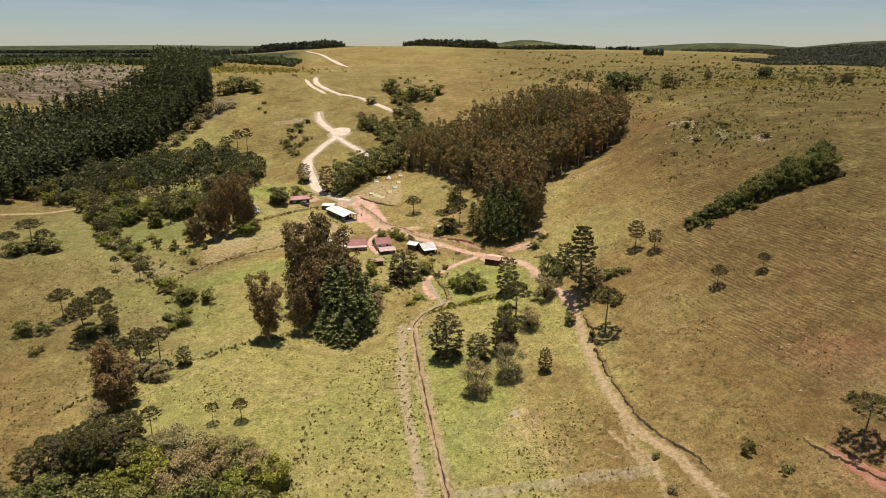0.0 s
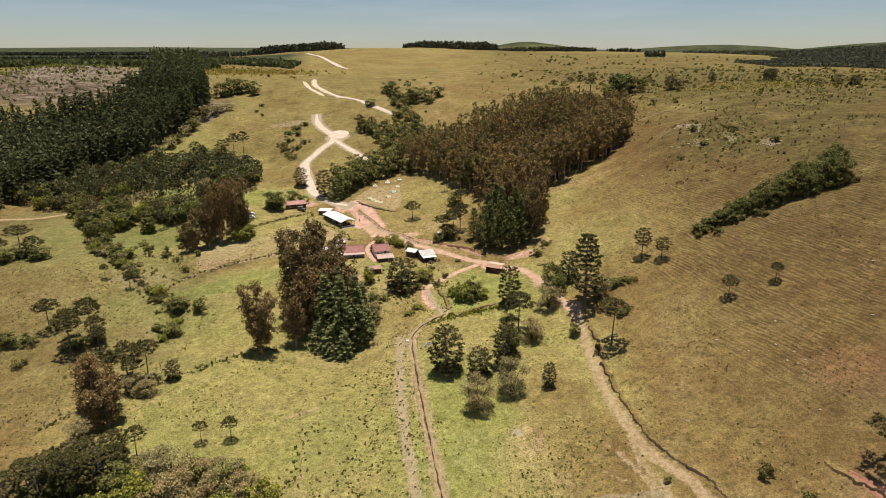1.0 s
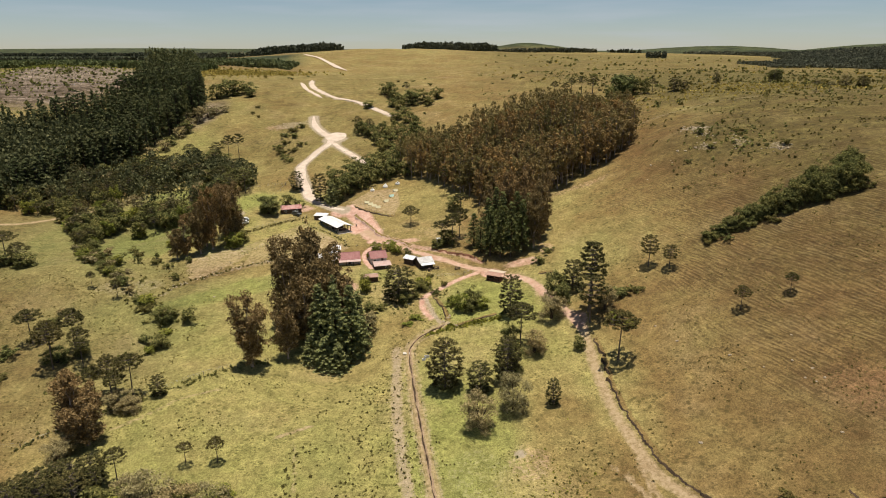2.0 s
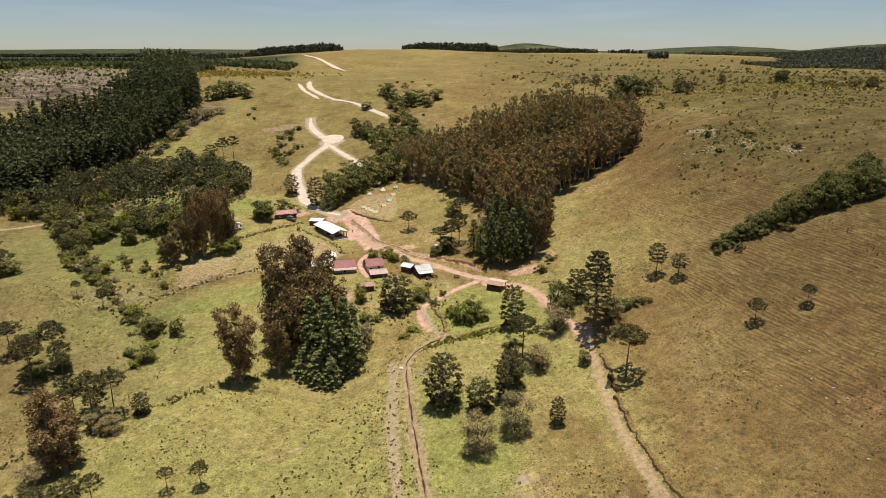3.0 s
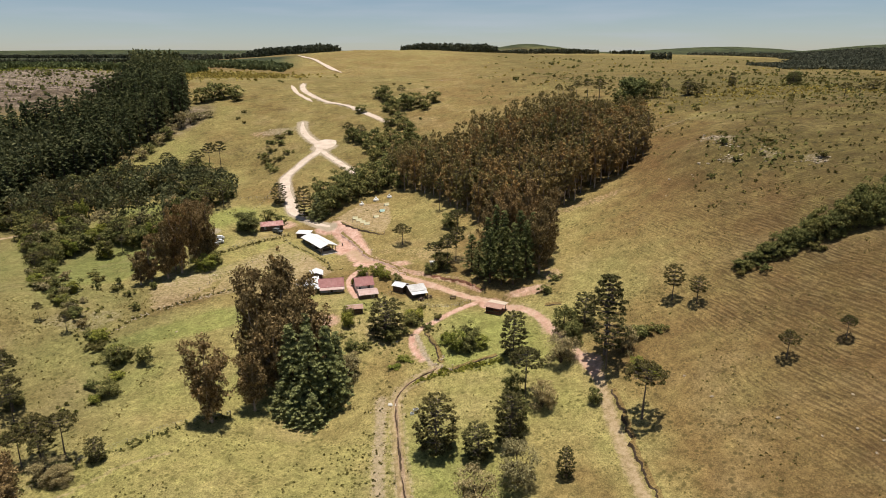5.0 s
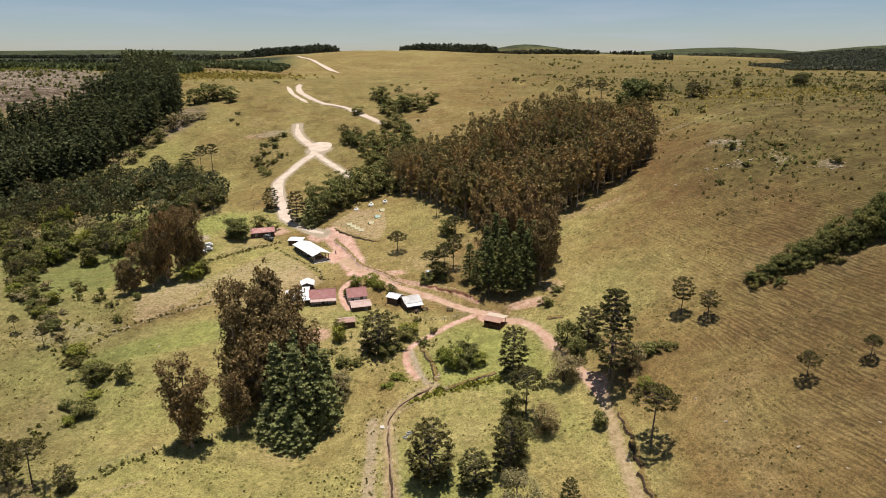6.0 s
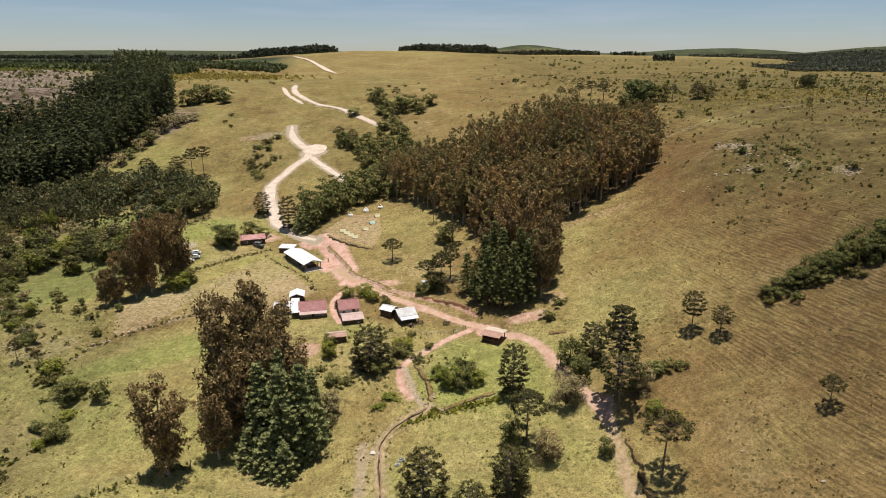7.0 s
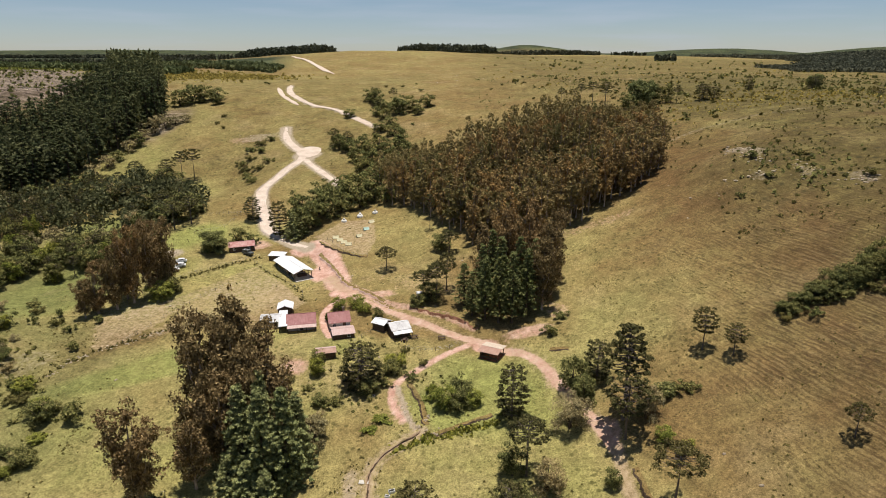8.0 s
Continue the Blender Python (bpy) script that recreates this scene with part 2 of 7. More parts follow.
M_PINE = leaf_material("pine_needles", (0.059, 0.072, 0.031), (0.119, 0.134, 0.056), (0.204, 0.212, 0.093), 0.25)
M_CEDAR = leaf_material("dark_conifer_needles", (0.126, 0.137, 0.056), (0.286, 0.300, 0.120), (0.574, 0.566, 0.235), 0.3)
M_ARAU = leaf_material("araucaria_needles", (0.038, 0.038, 0.014), (0.096, 0.089, 0.030), (0.192, 0.164, 0.063), 0.12)
M_BROAD = leaf_material("broadleaf_foliage", (0.062, 0.065, 0.022), (0.158, 0.162, 0.050), (0.326, 0.302, 0.105))
M_GREEN = leaf_material("fresh_green_foliage", (0.084, 0.099, 0.018), (0.209, 0.224, 0.043), (0.398, 0.386, 0.079))
M_GREY = leaf_material("grey_lichened_foliage", (0.144, 0.118, 0.052), (0.302, 0.248, 0.118), (0.489, 0.415, 0.207), 0.15)
M_NATIVE = leaf_material("native_wood_foliage", (0.044, 0.052, 0.024), (0.096, 0.106, 0.045), (0.2, 0.205, 0.1))
M_SHELTER = leaf_material("shelter_conifer_foliage", (0.075, 0.088, 0.03), (0.19, 0.205, 0.07), (0.33, 0.34, 0.13), 0.32)
M_OAK = leaf_material("dense_green_foliage", (0.062, 0.073, 0.024), (0.149, 0.162, 0.056), (0.281, 0.287, 0.106))
M_GORSE = leaf_material("yellow_flowering_scrub", (0.2, 0.16, 0.04), (0.4, 0.31, 0.075), (0.58, 0.45, 0.12))
M_TUFT = leaf_material("coarse_tussock_grass", (0.090, 0.080, 0.024), (0.160, 0.140, 0.043), (0.260, 0.220, 0.077))
M_BARK = bark_material("dark_bark", (0.04, 0.03, 0.022), (0.12, 0.09, 0.065))
M_GREYBARK = bark_material("grey_araucaria_bark", (0.07, 0.055, 0.042), (0.22, 0.18, 0.145))
M_PALEBARK = bark_material("pale_eucalyptus_bark", (0.2, 0.15, 0.11), (0.5, 0.41, 0.33))
M_WHITEROOF = sheet_material("white_metal_sheets", (0.8, 0.8, 0.79), (0.74, 0.735, 0.72), (0.6, 0.57, 0.53))
M_GREYROOF = sheet_material("grey_fibre_cement_sheets", (0.66, 0.65, 0.63), (0.52, 0.5, 0.48), (0.34, 0.31, 0.29), rib=5.0)
M_REDROOF = sheet_material("oxide_red_roof_sheets", (0.28, 0.11, 0.1), (0.36, 0.165, 0.15), (0.22, 0.1, 0.085), rib=5.0)
M_PINKROOF = sheet_material("faded_pink_roof_sheets", (0.58, 0.43, 0.38), (0.5, 0.33, 0.28), (0.66, 0.56, 0.5), rib=5.0)
M_CREAMROOF = sheet_material("cream_roof_sheets", (0.66, 0.56, 0.44), (0.56, 0.45, 0.34), (0.45, 0.34, 0.25), rib=5.0)
M_BROWNROOF = sheet_material("rusty_brown_roof_sheets", (0.4, 0.23, 0.17), (0.46, 0.3, 0.23), (0.28, 0.15, 0.1), rib=5.0)
M_REDLROOF = sheet_material("patched_red_roof_sheets", (0.4, 0.16, 0.135), (0.55, 0.34, 0.3), (0.3, 0.11, 0.09), rib=4.0)
M_DARKWOOD = wood_material("dark_weathered_boards", (0.06, 0.042, 0.03), (0.15, 0.105, 0.075))
M_POST = wood_material("grey_fence_wood", (0.14, 0.11, 0.085), (0.32, 0.27, 0.21))
M_PALEWALL = plain_material("pale_painted_boards", (0.6, 0.56, 0.5), 0.8)
M_GREENWALL = plain_material("dark_green_boards", (0.07, 0.085, 0.07), 0.8)
M_CONCRETE = plain_material("pale_concrete", (0.56, 0.52, 0.45), 0.9)
# near-black colour that puts the shade of interiors onto solid panels
M_INTERIORSHADE = plain_material("dark_interior_shade", (0.03, 0.026, 0.022), 0.9)
M_GLASS = Nodes("window_glass").done((0.03, 0.035, 0.04), 0.08, 0.6)
M_WHITE = plain_material("white_paint", (0.78, 0.78, 0.77), 0.35, 0.15)
M_CANVAS = plain_material("cream_canvas", (0.72, 0.66, 0.42), 0.85, 0.25)
M_WHITECANVAS = plain_material("white_canvas", (0.8, 0.78, 0.72), 0.85, 0.2)
M_TEAL = plain_material("pale_teal_canvas", (0.5, 0.68, 0.58), 0.85, 0.2)
M_CARGREY = plain_material("dull_olive_car_paint", (0.12, 0.13, 0.125), 0.4, 0.2)
M_RUBBER = plain_material("black_rubber", (0.02, 0.02, 0.02), 0.9)
M_STEEL = plain_material("dull_steel", (0.4, 0.4, 0.4), 0.4, metal=0.8)
M_RED = plain_material("red_enamel", (0.35, 0.05, 0.04), 0.4, 0.2)
M_TRASH = earth_material("felled_timber_waste", (0.2, 0.155, 0.125), (0.44, 0.37, 0.31), 0.5)
# far foliage lightened in its colour, standing for the haze of distance
M_HAZEDWOOD = leaf_material("hazed_plantation_foliage", (0.065, 0.070, 0.045), (0.113, 0.116, 0.074), (0.167, 0.167, 0.106), 0.15)
M_FARGREEN = leaf_material("young_plantation_foliage", (0.096, 0.112, 0.046), (0.170, 0.189, 0.077), (0.250, 0.266, 0.112), 0.15)

# ---- the lie of the land ----
# Heights of the valley on nine cross-sections, from the near meadow to the plateau.
SECTIONS = (
    (-27, -22, -18, -14, -10.8, -7.8, -5.5, 1, 14, 32, 53),
    (-17, -14, -11, -10, -8.2, -6.4, -5.1, 6.3, 24, 43, 61),
    (-6, -6, -5, -7.1, -6.8, -5.7, -2.1, 15.8, 37, 53, 66),
    (6, 1, -0.4, -2.5, 2, 0.8, 8.5, 35.5, 52, 60, 66),
    (22, 10, 2.2, 1.7, 3.7, 9.8, 29.3, 54.4, 60.7, 61.5, 62.6),
    (41, 31, 23.7, 21.9, 22.7, 31, 47.2, 58.9, 60.4, 59.8, 59.7),
    (57, 57, 54, 50.4, 49.1, 52.4, 58.7, 61.7, 61.3, 60, 59),
    (62, 64, 63, 60.7, 60.9, 63.6, 65.5, 65.3, 64, 62, 60),
    (61, 62, 62, 65.2, 70.6, 72.2, 71, 69.2, 67, 64.4, 62),
)
# Knolls and hollows: x, y, reach, height.
KNOLLS = (
    (-30, 234, 19, 2.5), (-134, 291, 21, -6.2), (-277, 506, 26, 7.5), (-200, 360, 56, -9.6), (100, 274, 20, 4.9),
    (-117, 558, 106, 5.0), (-39, 272, 20, -1.1), (-92, 293, 21, 4.5), (-116, 789, 127, -6.4), (-30, 176, 18, -4.9),
    (-137, 231, 19, 3.6), (-108, 388, 23, -7.1), (-84, 189, 18, -2.4), (20, 216, 19, -1.0), (-77, 342, 22, 3.6),
    (-340, 600, 70, 8.5), (-120, 1110, 230, 12.5), (420, 1350, 330, 6.5),
)
# Far ridges along the horizon: x, y, reach across, reach along, height.
RIDGES = ((-1700, 3400, 1500, 300, 28), (-500, 3900, 900, 350, 16), (900, 3700, 900, 300, 8), (960, 2300, 330, 220, 30), (1800, 2600, 400, 300, 46), (1300, 1900, 300, 160, 16), (960, 1420, 150, 150, 21), (205, 1640, 125, 120, 25))


def bspline(s, n):
    i = np.minimum(np.floor(s).astype(int), n - 2)
    f = s - i
    weights = ((1 - f) ** 3 / 6, (3 * f**3 - 6 * f**2 + 4) / 6, (-3 * f**3 + 3 * f**2 + 3 * f + 1) / 6, f**3 / 6)
    return [(np.clip(i - 1 + k, 0, n - 1), w) for k, w in enumerate(weights)]


def land(x, y):
    """The smooth height of the land."""
    x, y = np.asarray(x, float), np.asarray(y, float)
    yy = np.maximum(y, 80.0)
    u = np.clip(x / (30 + 0.1 * yy) + 5, 0, 10)
    v = np.clip(np.log(yy / 80.0) / math.log(1.38), 0, 8)
    table, z = np.array(SECTIONS), 0.0
    for j, wv in bspline(v, 9):
        for i, wu in bspline(u, 11):
            z = z + table[j, i] * wu * wv
    for a, b, r, h in KNOLLS:
        z = z + h * np.exp(-((x - a) ** 2 + (y - b) ** 2) / r**2)
    for a, b, rx, ry, h in RIDGES:
        z = z + h * np.exp(-(((x - a) / rx) ** 2) - ((y - b) / ry) ** 2)
    return z


def smooth_line(points, step=1.5):
    """A smooth way through the points, as rows of x, y."""
    p = np.array(points, float)
    p = np.vstack([2 * p[0] - p[1], p, 2 * p[-1] - p[-2]])
    rows = []
    for a, b, c, d in zip(p, p[1:], p[2:], p[3:]):
        n = max(2, int(np.linalg.norm(c - b) / step))
        t = np.linspace(0, 1, n, endpoint=False)[:, None]
        rows.append(0.5 * (2 * b + (c - a) * t + (2 * a - 5 * b + 4 * c - d) * t**2 + (3 * b - a - 3 * c + d) * t**3))
    return np.vstack(rows + [p[-2:-1]])


def from_line(x, y, line):
    """How far each place lies from a line, and on which side (right of its way: positive)."""
    best, side = np.full(np.shape(x), 1e9), np.zeros(np.shape(x))
    lo, hi = line.min(0) - 30, line.max(0) + 30
    near = (x > lo[0]) & (x < hi[0]) & (y > lo[1]) & (y < hi[1])
    xn, yn, bn, sn = x[near], y[near], best[near], side[near]
    for a, b in zip(line[:-1], line[1:]):
        d = b - a
        t = np.clip(((xn - a[0]) * d[0] + (yn - a[1]) * d[1]) / max(d @ d, 1e-9), 0, 1)
        dist = np.hypot(xn - a[0] - t * d[0], yn - a[1] - t * d[1])
        sn = np.where(dist < bn, np.sign((xn - a[0]) * d[1] - (yn - a[1]) * d[0]), sn)
        bn = np.minimum(bn, dist)
    best[near], side[near] = bn, sn
    return best, side


def waves(x, y, scale, seed=0):
    """Cheap smooth unevenness between about -1 and 1."""
    r = np.random.RandomState(seed)
    z = 0
    for k in range(7):
        a, f, p = r.uniform(0, 6.28), r.uniform(0.6, 1.7) / scale, r.uniform(0, 6.28)
        z = z + np.sin((np.cos(a) * x + np.sin(a) * y) * 6.28 * f + p)
    return z / 4.0


# ways and water
L_ROAD = smooth_line([(-68, 408), (-69, 399), (-74, 385), (-77, 362), (-73, 341), (-68, 327), (-64, 316), (-58, 310), (-51, 303), (-45, 299)])
L_ROADUP = smooth_line([(-64, 404), (-68, 412), (-75, 421), (-84, 438), (-88, 456)])
L_ROADMID = smooth_line([(-113, 582), (-105, 546), (-85, 511), (-66, 497), (-48, 471), (-34, 449)])
L_ROADMID2 = smooth_line([(-120, 570), (-107, 533), (-91, 506)])
L_ROADFAR = smooth_line([(-205, 990), (-155, 887), (-111, 778)], 6)
L_BRANCH = smooth_line([(-66, 402), (-61, 392), (-52, 378), (-41, 360)])
L_RED = smooth_line([(-32, 273), (-24.5, 262), (-19.8, 254), (-10, 244.5), (0.7, 236.3), (7.3, 230.7), (15.2, 224.8), (22.6, 220.1), (28, 214.9), (30.8, 208.7), (32.7, 202.6), (35.5, 195), (38.5, 186), (40.3, 179.5)])
L_REDBR = smooth_line([(14.4, 225), (7.2, 221), (-0.4, 215), (-5.4, 209.5), (-6, 203), (-3, 196)])
L_PATH = smooth_line([(40.3, 180), (40, 171), (39.8, 164), (40, 147), (41.5, 135), (43.3, 124), (47.5, 116), (50, 109), (53, 99), (56, 88)])
L_BANK = smooth_line([(54, 107), (52, 113), (49, 118), (46, 124), (44.5, 131), (43, 140), (42, 151), (42, 160), (42.2, 167), (42.1, 171), (41.8, 176)])
L_CREEK = smooth_line([(1, 192), (-4, 188), (-8, 184), (-9, 179), (-7, 161), (-5, 147), (-2.4, 130), (-0.3, 116), (1.5, 104), (3, 88)])
L_STONES = smooth_line([(-13, 182), (-11.3, 158), (-9.3, 139), (-6.5, 122), (-4.3, 107), (-3, 92)])
L_TERRACE = smooth_line([(2, 106.5), (19, 108.5), (31, 110), (43, 110)])
L_TRACK1 = smooth_line([(41, 127), (42, 118), (44, 112), (43.5, 101)])
L_TRACK2 = smooth_line([(38, 124), (41, 115), (43.6, 111)])
L_COW1 = smooth_line([(-79, 147), (-75.9, 148.9), (-70, 155), (-65.6, 159.2), (-58, 163)])
L_COW2 = smooth_line([(-38.5, 143), (-34, 145.4), (-31, 146.6)])
L_COW3 = smooth_line([(-34, 141), (-32.4, 135.8), (-30.5, 126), (-30.2, 116), (-29, 106)])
L_COW4 = smooth_line([(33, 119), (37, 115), (41.5, 112), (44, 110.5)])
L_COW5 = smooth_line([(35.5, 128), (38.8, 120), (42.3, 113.5), (43.6, 104)])
L_WASH = smooth_line([(-5.2, 208.4), (-3.4, 202), (-1.4, 195.6), (1.4, 191)])
L_LEFTWAY = smooth_line([(-205, 283), (-192, 288.5), (-182, 296), (-165, 315), (-159, 322)])
L_HEDGE = smooth_line([(-100, 211), (-92, 229), (-84, 234), (-76, 241), (-66, 246)])
L_DITCHL = smooth_line([(-114, 231), (-102, 215), (-89, 203), (-88, 189), (-92, 176), (-100, 165)])
L_CUT = smooth_line([(14.7, 230.8), (7.4, 237.7), (2.3, 241), (-3.9, 245), (-8.4, 247.5), (-12.2, 250.5), (-17.6, 257.5), (-22.7, 262.5), (-27.4, 269), (-35, 285.5), (-44, 302)])
L_YARD = smooth_line([(-42, 299), (-36, 290), (-33, 281), (-28.5, 268)])
L_LANE = smooth_line([(-24, 258), (-29, 247), (-28, 238), (-25, 230)])
L_TRAILFAR = smooth_line([(60, 305), (110, 330), (180, 340), (260, 330)], 4)
# flat pads under the buildings: x, y, reach, height
PADS = ((-46.2, 281.0, 11, 5.6), (-54, 291, 5, 6.9), (-69.5, 298.6, 7, 8.4), (-36, 237.5, 10, 4.8), (-22, 234.5, 7, 5.0), (-7, 232, 6, 5.0), (18.4, 218.6, 5, 5.0))


def ramp_up(d):
    """A soft step up, two and a half metres wide."""
    t = np.clip((d + 1.2) / 2.4, 0, 1)
    return t * t * (3 - 2 * t)


def height(x, y, ditch=True):
    """The ground as it lies: the land, its unevenness, ditches, banks and level pads."""
    x, y = np.asarray(x, float), np.asarray(y, float)
    z = land(x, y)
    near = np.clip((420 - y) / 120, 0, 1)
    z = z + near * (0.22 * waves(x, y, 17, 1) + 0.1 * waves(x, y, 6, 2)) + 0.6 * np.clip((y - 200) / 300, 0, 1) * waves(x, y, 70, 3)
    for a, b, r, h in PADS:
        w = np.clip(1.6 - np.hypot(x - a, y - b) / r, 0, 1)
        z = z + (h - z) * w * w * (3 - 2 * w)
    d, _ = from_line(x, y, L_CREEK)
    if ditch:
        z = z - 0.7 * np.exp(-((d / 0.9) ** 2))
    d, s = from_line(x, y, L_BANK)
    z = z + 0.25 * ramp_up(d * s) * np.exp(-((d / 10.0) ** 2))
    d, s = from_line(x, y, L_CUT)
    z = z + 0.8 * ramp_up(d * s) * np.exp(-((d / 15.0) ** 2))
    d, _ = from_line(x, y, L_DITCHL)
    z = z - 1.2 * np.exp(-((d / 2.0) ** 2))
    d, s = from_line(x, y, L_TERRACE)
    z = z + np.where(s < 0, 0.5 * np.exp(-((d / 2.0) ** 2)), 0)
    return z


def gz(x, y):
    return float(height(np.array([float(x)]), np.array([float(y)]))[0])


def blob(x, y, a, b, rx, ry, turn=0.0):
    c, s = math.cos(radians(turn)), math.sin(radians(turn))
    u, v = ((x - a) * c + (y - b) * s) / rx, (-(x - a) * s + (y - b) * c) / ry
    return np.clip(1.35 - (u * u + v * v), 0, 1) / 1.0


def raw_mesh(name, verts, faces):
    """A mesh from arrays of places and of equal-sided faces."""
    me = bpy.data.meshes.new(name)
    verts, faces = np.asarray(verts, np.float32), np.asarray(faces, np.int32)
    me.vertices.add(len(verts))
    me.vertices.foreach_set("co", verts.ravel())
    me.loops.add(faces.size)
    me.loops.foreach_set("vertex_index", faces.ravel())
    me.polygons.add(len(faces))
    k = faces.shape[1]
    me.polygons.foreach_set("loop_start", np.arange(0, faces.size, k, dtype=np.int32))
    me.update(calc_edges=True)
    return me


def give(me, **values):
    """The pasture material's layers on a small mesh of its own."""
    for key, v in values.items():
        me.attributes.new(key, "FLOAT", "POINT").data.foreach_set("value", np.broadcast_to(np.asarray(v, np.float32), (len(me.vertices),)).astype(np.float32).copy())


def growing(start, step, rate, end):
    out, x = [], start
    while x < end:
        x += step
        step *= rate
        out.append(x)
    return out


def build_ground():
    right = list(np.arange(-50, 60, 0.8)) + list(np.arange(60, 180, 1.7)) + growing(180, 1.8, 1.075, 3900)
    left = [-v for v in list(np.arange(51.5, 180, 1.7)) + growing(180, 1.8, 1.075, 3900)]
    xs = np.array(left[::-1] + right)
    ys = np.array([-v for v in growing(-90, 1.2, 1.11, 420)][::-1] + list(np.arange(90, 200, 1.05)) + list(np.arange(200, 300, 1.05)) + list(np.arange(300, 340, 1.5)) + growing(340, 1.6, 1.034, 4700))
    gx, gy = np.meshgrid(xs, ys)
    gzv = height(gx.ravel(), gy.ravel())
    verts = np.stack([gx.ravel(), gy.ravel(), gzv], -1)
    nx, ny = len(xs), len(ys)
    k = (np.arange(ny - 1)[:, None] * nx + np.arange(nx - 1)).ravel()
    me = raw_mesh("ground", verts, np.stack([k, k + 1, k + 1 + nx, k + nx], -1))
    x, y, z = verts.T
    # how green the pasture is
    lush = 0.27 + 0.0 * x
    lush += 0.5 * blob(x, y, -42, 135, 52, 54) + 0.48 * blob(x, y, 18, 150, 30, 64) + 0.36 * blob(x, y, -64, 205, 62, 26)
    lush += 0.45 * blob(x, y, -135, 280, 60, 60) + 0.3 * blob(x, y, -160, 400, 22, 45) + 0.4 * blob(x, y, -72, 312, 22, 12)
    lush += 0.35 * blob(x, y, 10, 206, 16, 14) + 0.35 * blob(x, y, -30, 228, 16, 7) + 0.12 * blob(x, y, -14, 285, 30, 40) + 0.36 * blob(x, y, -68, 268, 34, 24, 30) + 0.2 * blob(x, y, -120, 180, 50, 60) + 0.12 * blob(x, y, 45, 262, 30, 45)
    lush -= 0.07 * np.clip((x - 44 - 0.06 * (y - 160)) / 14, 0, 1) * np.clip((330 - y) / 60, 0, 1)
    lush -= 0.1 * blob(x, y, -88, 258, 26, 16, 30) + 0.06 * blob(x, y, -135, 130, 50, 40)
    lush -= 0.08 * blob(x, y, 60, 270, 60, 45) + 0.08 * blob(x, y, 130, 270, 90, 70)
    lush += 0.06 * np.clip((y - 320) / 60, 0, 1) + 0.3 * blob(x, y, -8, 221, 20, 9) + 0.08 * blob(x, y, -10, 285, 34, 34)
    lush -= 0.06 * np.clip((-x - 72) / 20, 0, 1) * np.clip((235 - y) / 20, 0, 1)
    lush += 0.08 * np.clip((y - 600) / 300, 0, 1)
    lush -= 0.14 * np.clip((x - 62) / 25, 0, 1) * np.clip((y - 95) / 30, 0, 1) * np.clip((250 - y) / 60, 0, 1)
    lush += 0.12 * np.clip((-x - 5) / 30, 0, 1) * np.clip((y - 320) / 40, 0, 1) * np.clip((760 - y) / 80, 0, 1)
    # patchwork of fields on the far plain
    cell = np.sin(np.floor(x / 260 + 0.0006 * y) * 12.9 + np.floor(y / 170) * 78.2)
    lush += 0.35 * cell * np.clip((y - 760) / 60, 0, 1) * np.clip((-x - 0.14 * y - 60) / 40, 0, 1)
    dirt, pale, trail = np.zeros_like(x), np.zeros_like(x), np.zeros_like(x)

    def wear(layer, line, width, amount=1.0):
        d, _ = from_line(x, y, line)
        np.maximum(layer, amount * np.clip(1.5 - d / width, 0, 1), out=layer)

    wear(dirt, L_RED, 1.3), wear(dirt, L_REDBR, 1.3, 0.72), wear(dirt, L_YARD, 4.2), wear(dirt, L_LANE, 1.3, 0.85), wear(dirt, L_CUT, 1.5, 0.6), wear(trail, L_LEFTWAY, 1.4, 0.9), wear(trail, L_PATH, 1.5, 0.85), wear(trail, L_RED, 2.6, 0.5)
    for line, amount in ((L_COW1, 0.62), (L_COW2, 0.85), (L_COW3, 0.5), (L_COW4, 0.55), (L_COW5, 0.5)):
        wear(trail, line, 0.6, amount)
    wear(pale, L_WASH, 1.0, 0.7), wear(dirt, L_WASH, 0.8, 0.6)
    wear(trail, L_STONES, 2.0, 0.55), wear(trail, L_TRACK1, 0.8, 0.7), wear(trail, L_TRACK2, 0.8, 0.7), wear(trail, L_CREEK, 2.2, 0.6)
    wear(pale, L_ROAD, 3.4), wear(pale, L_STONES, 1.6, 0.6), wear(pale, L_ROADMID, 3.0, 0.8), wear(pale, L_ROADUP, 4.0, 0.9), wear(pale, L_BRANCH, 3.0, 0.9), wear(pale, L_TRAILFAR, 2.5, 0.4)
    wear(pale, L_TERRACE, 2.2, 0.5), wear(pale, L_CREEK, 2.4, 0.5)
    for a, b, rx, ry, w in ((-36, 280, 5, 9, 0.9), (-26, 261, 5, 5, 0.9), (-46, 297, 6, 4, 0.7), (-66, 303, 8, 5, 0.6), (-14, 255, 7, 3, 0.6), (17, 223, 4, 3, 0.9), (-4, 198, 2.5, 4, 0.4), (28, 225, 8, 3, 0.5), (37, 231, 4, 6, 0.42), (-32, 217, 5, 4, 0.6), (54, 272, 22, 4, 0.38), (19, 131, 6.5, 8, 0.4), (31, 205, 2.5, 5, 0.45), (40, 185, 3, 5, 0.6), (-109, 436, 11, 8, 0.42), (-5, 262, 12, 8, 0.34), (-16, 268, 8, 6, 0.34)):
        np.maximum(dirt, w * blob(x, y, a, b, rx, ry), out=dirt)
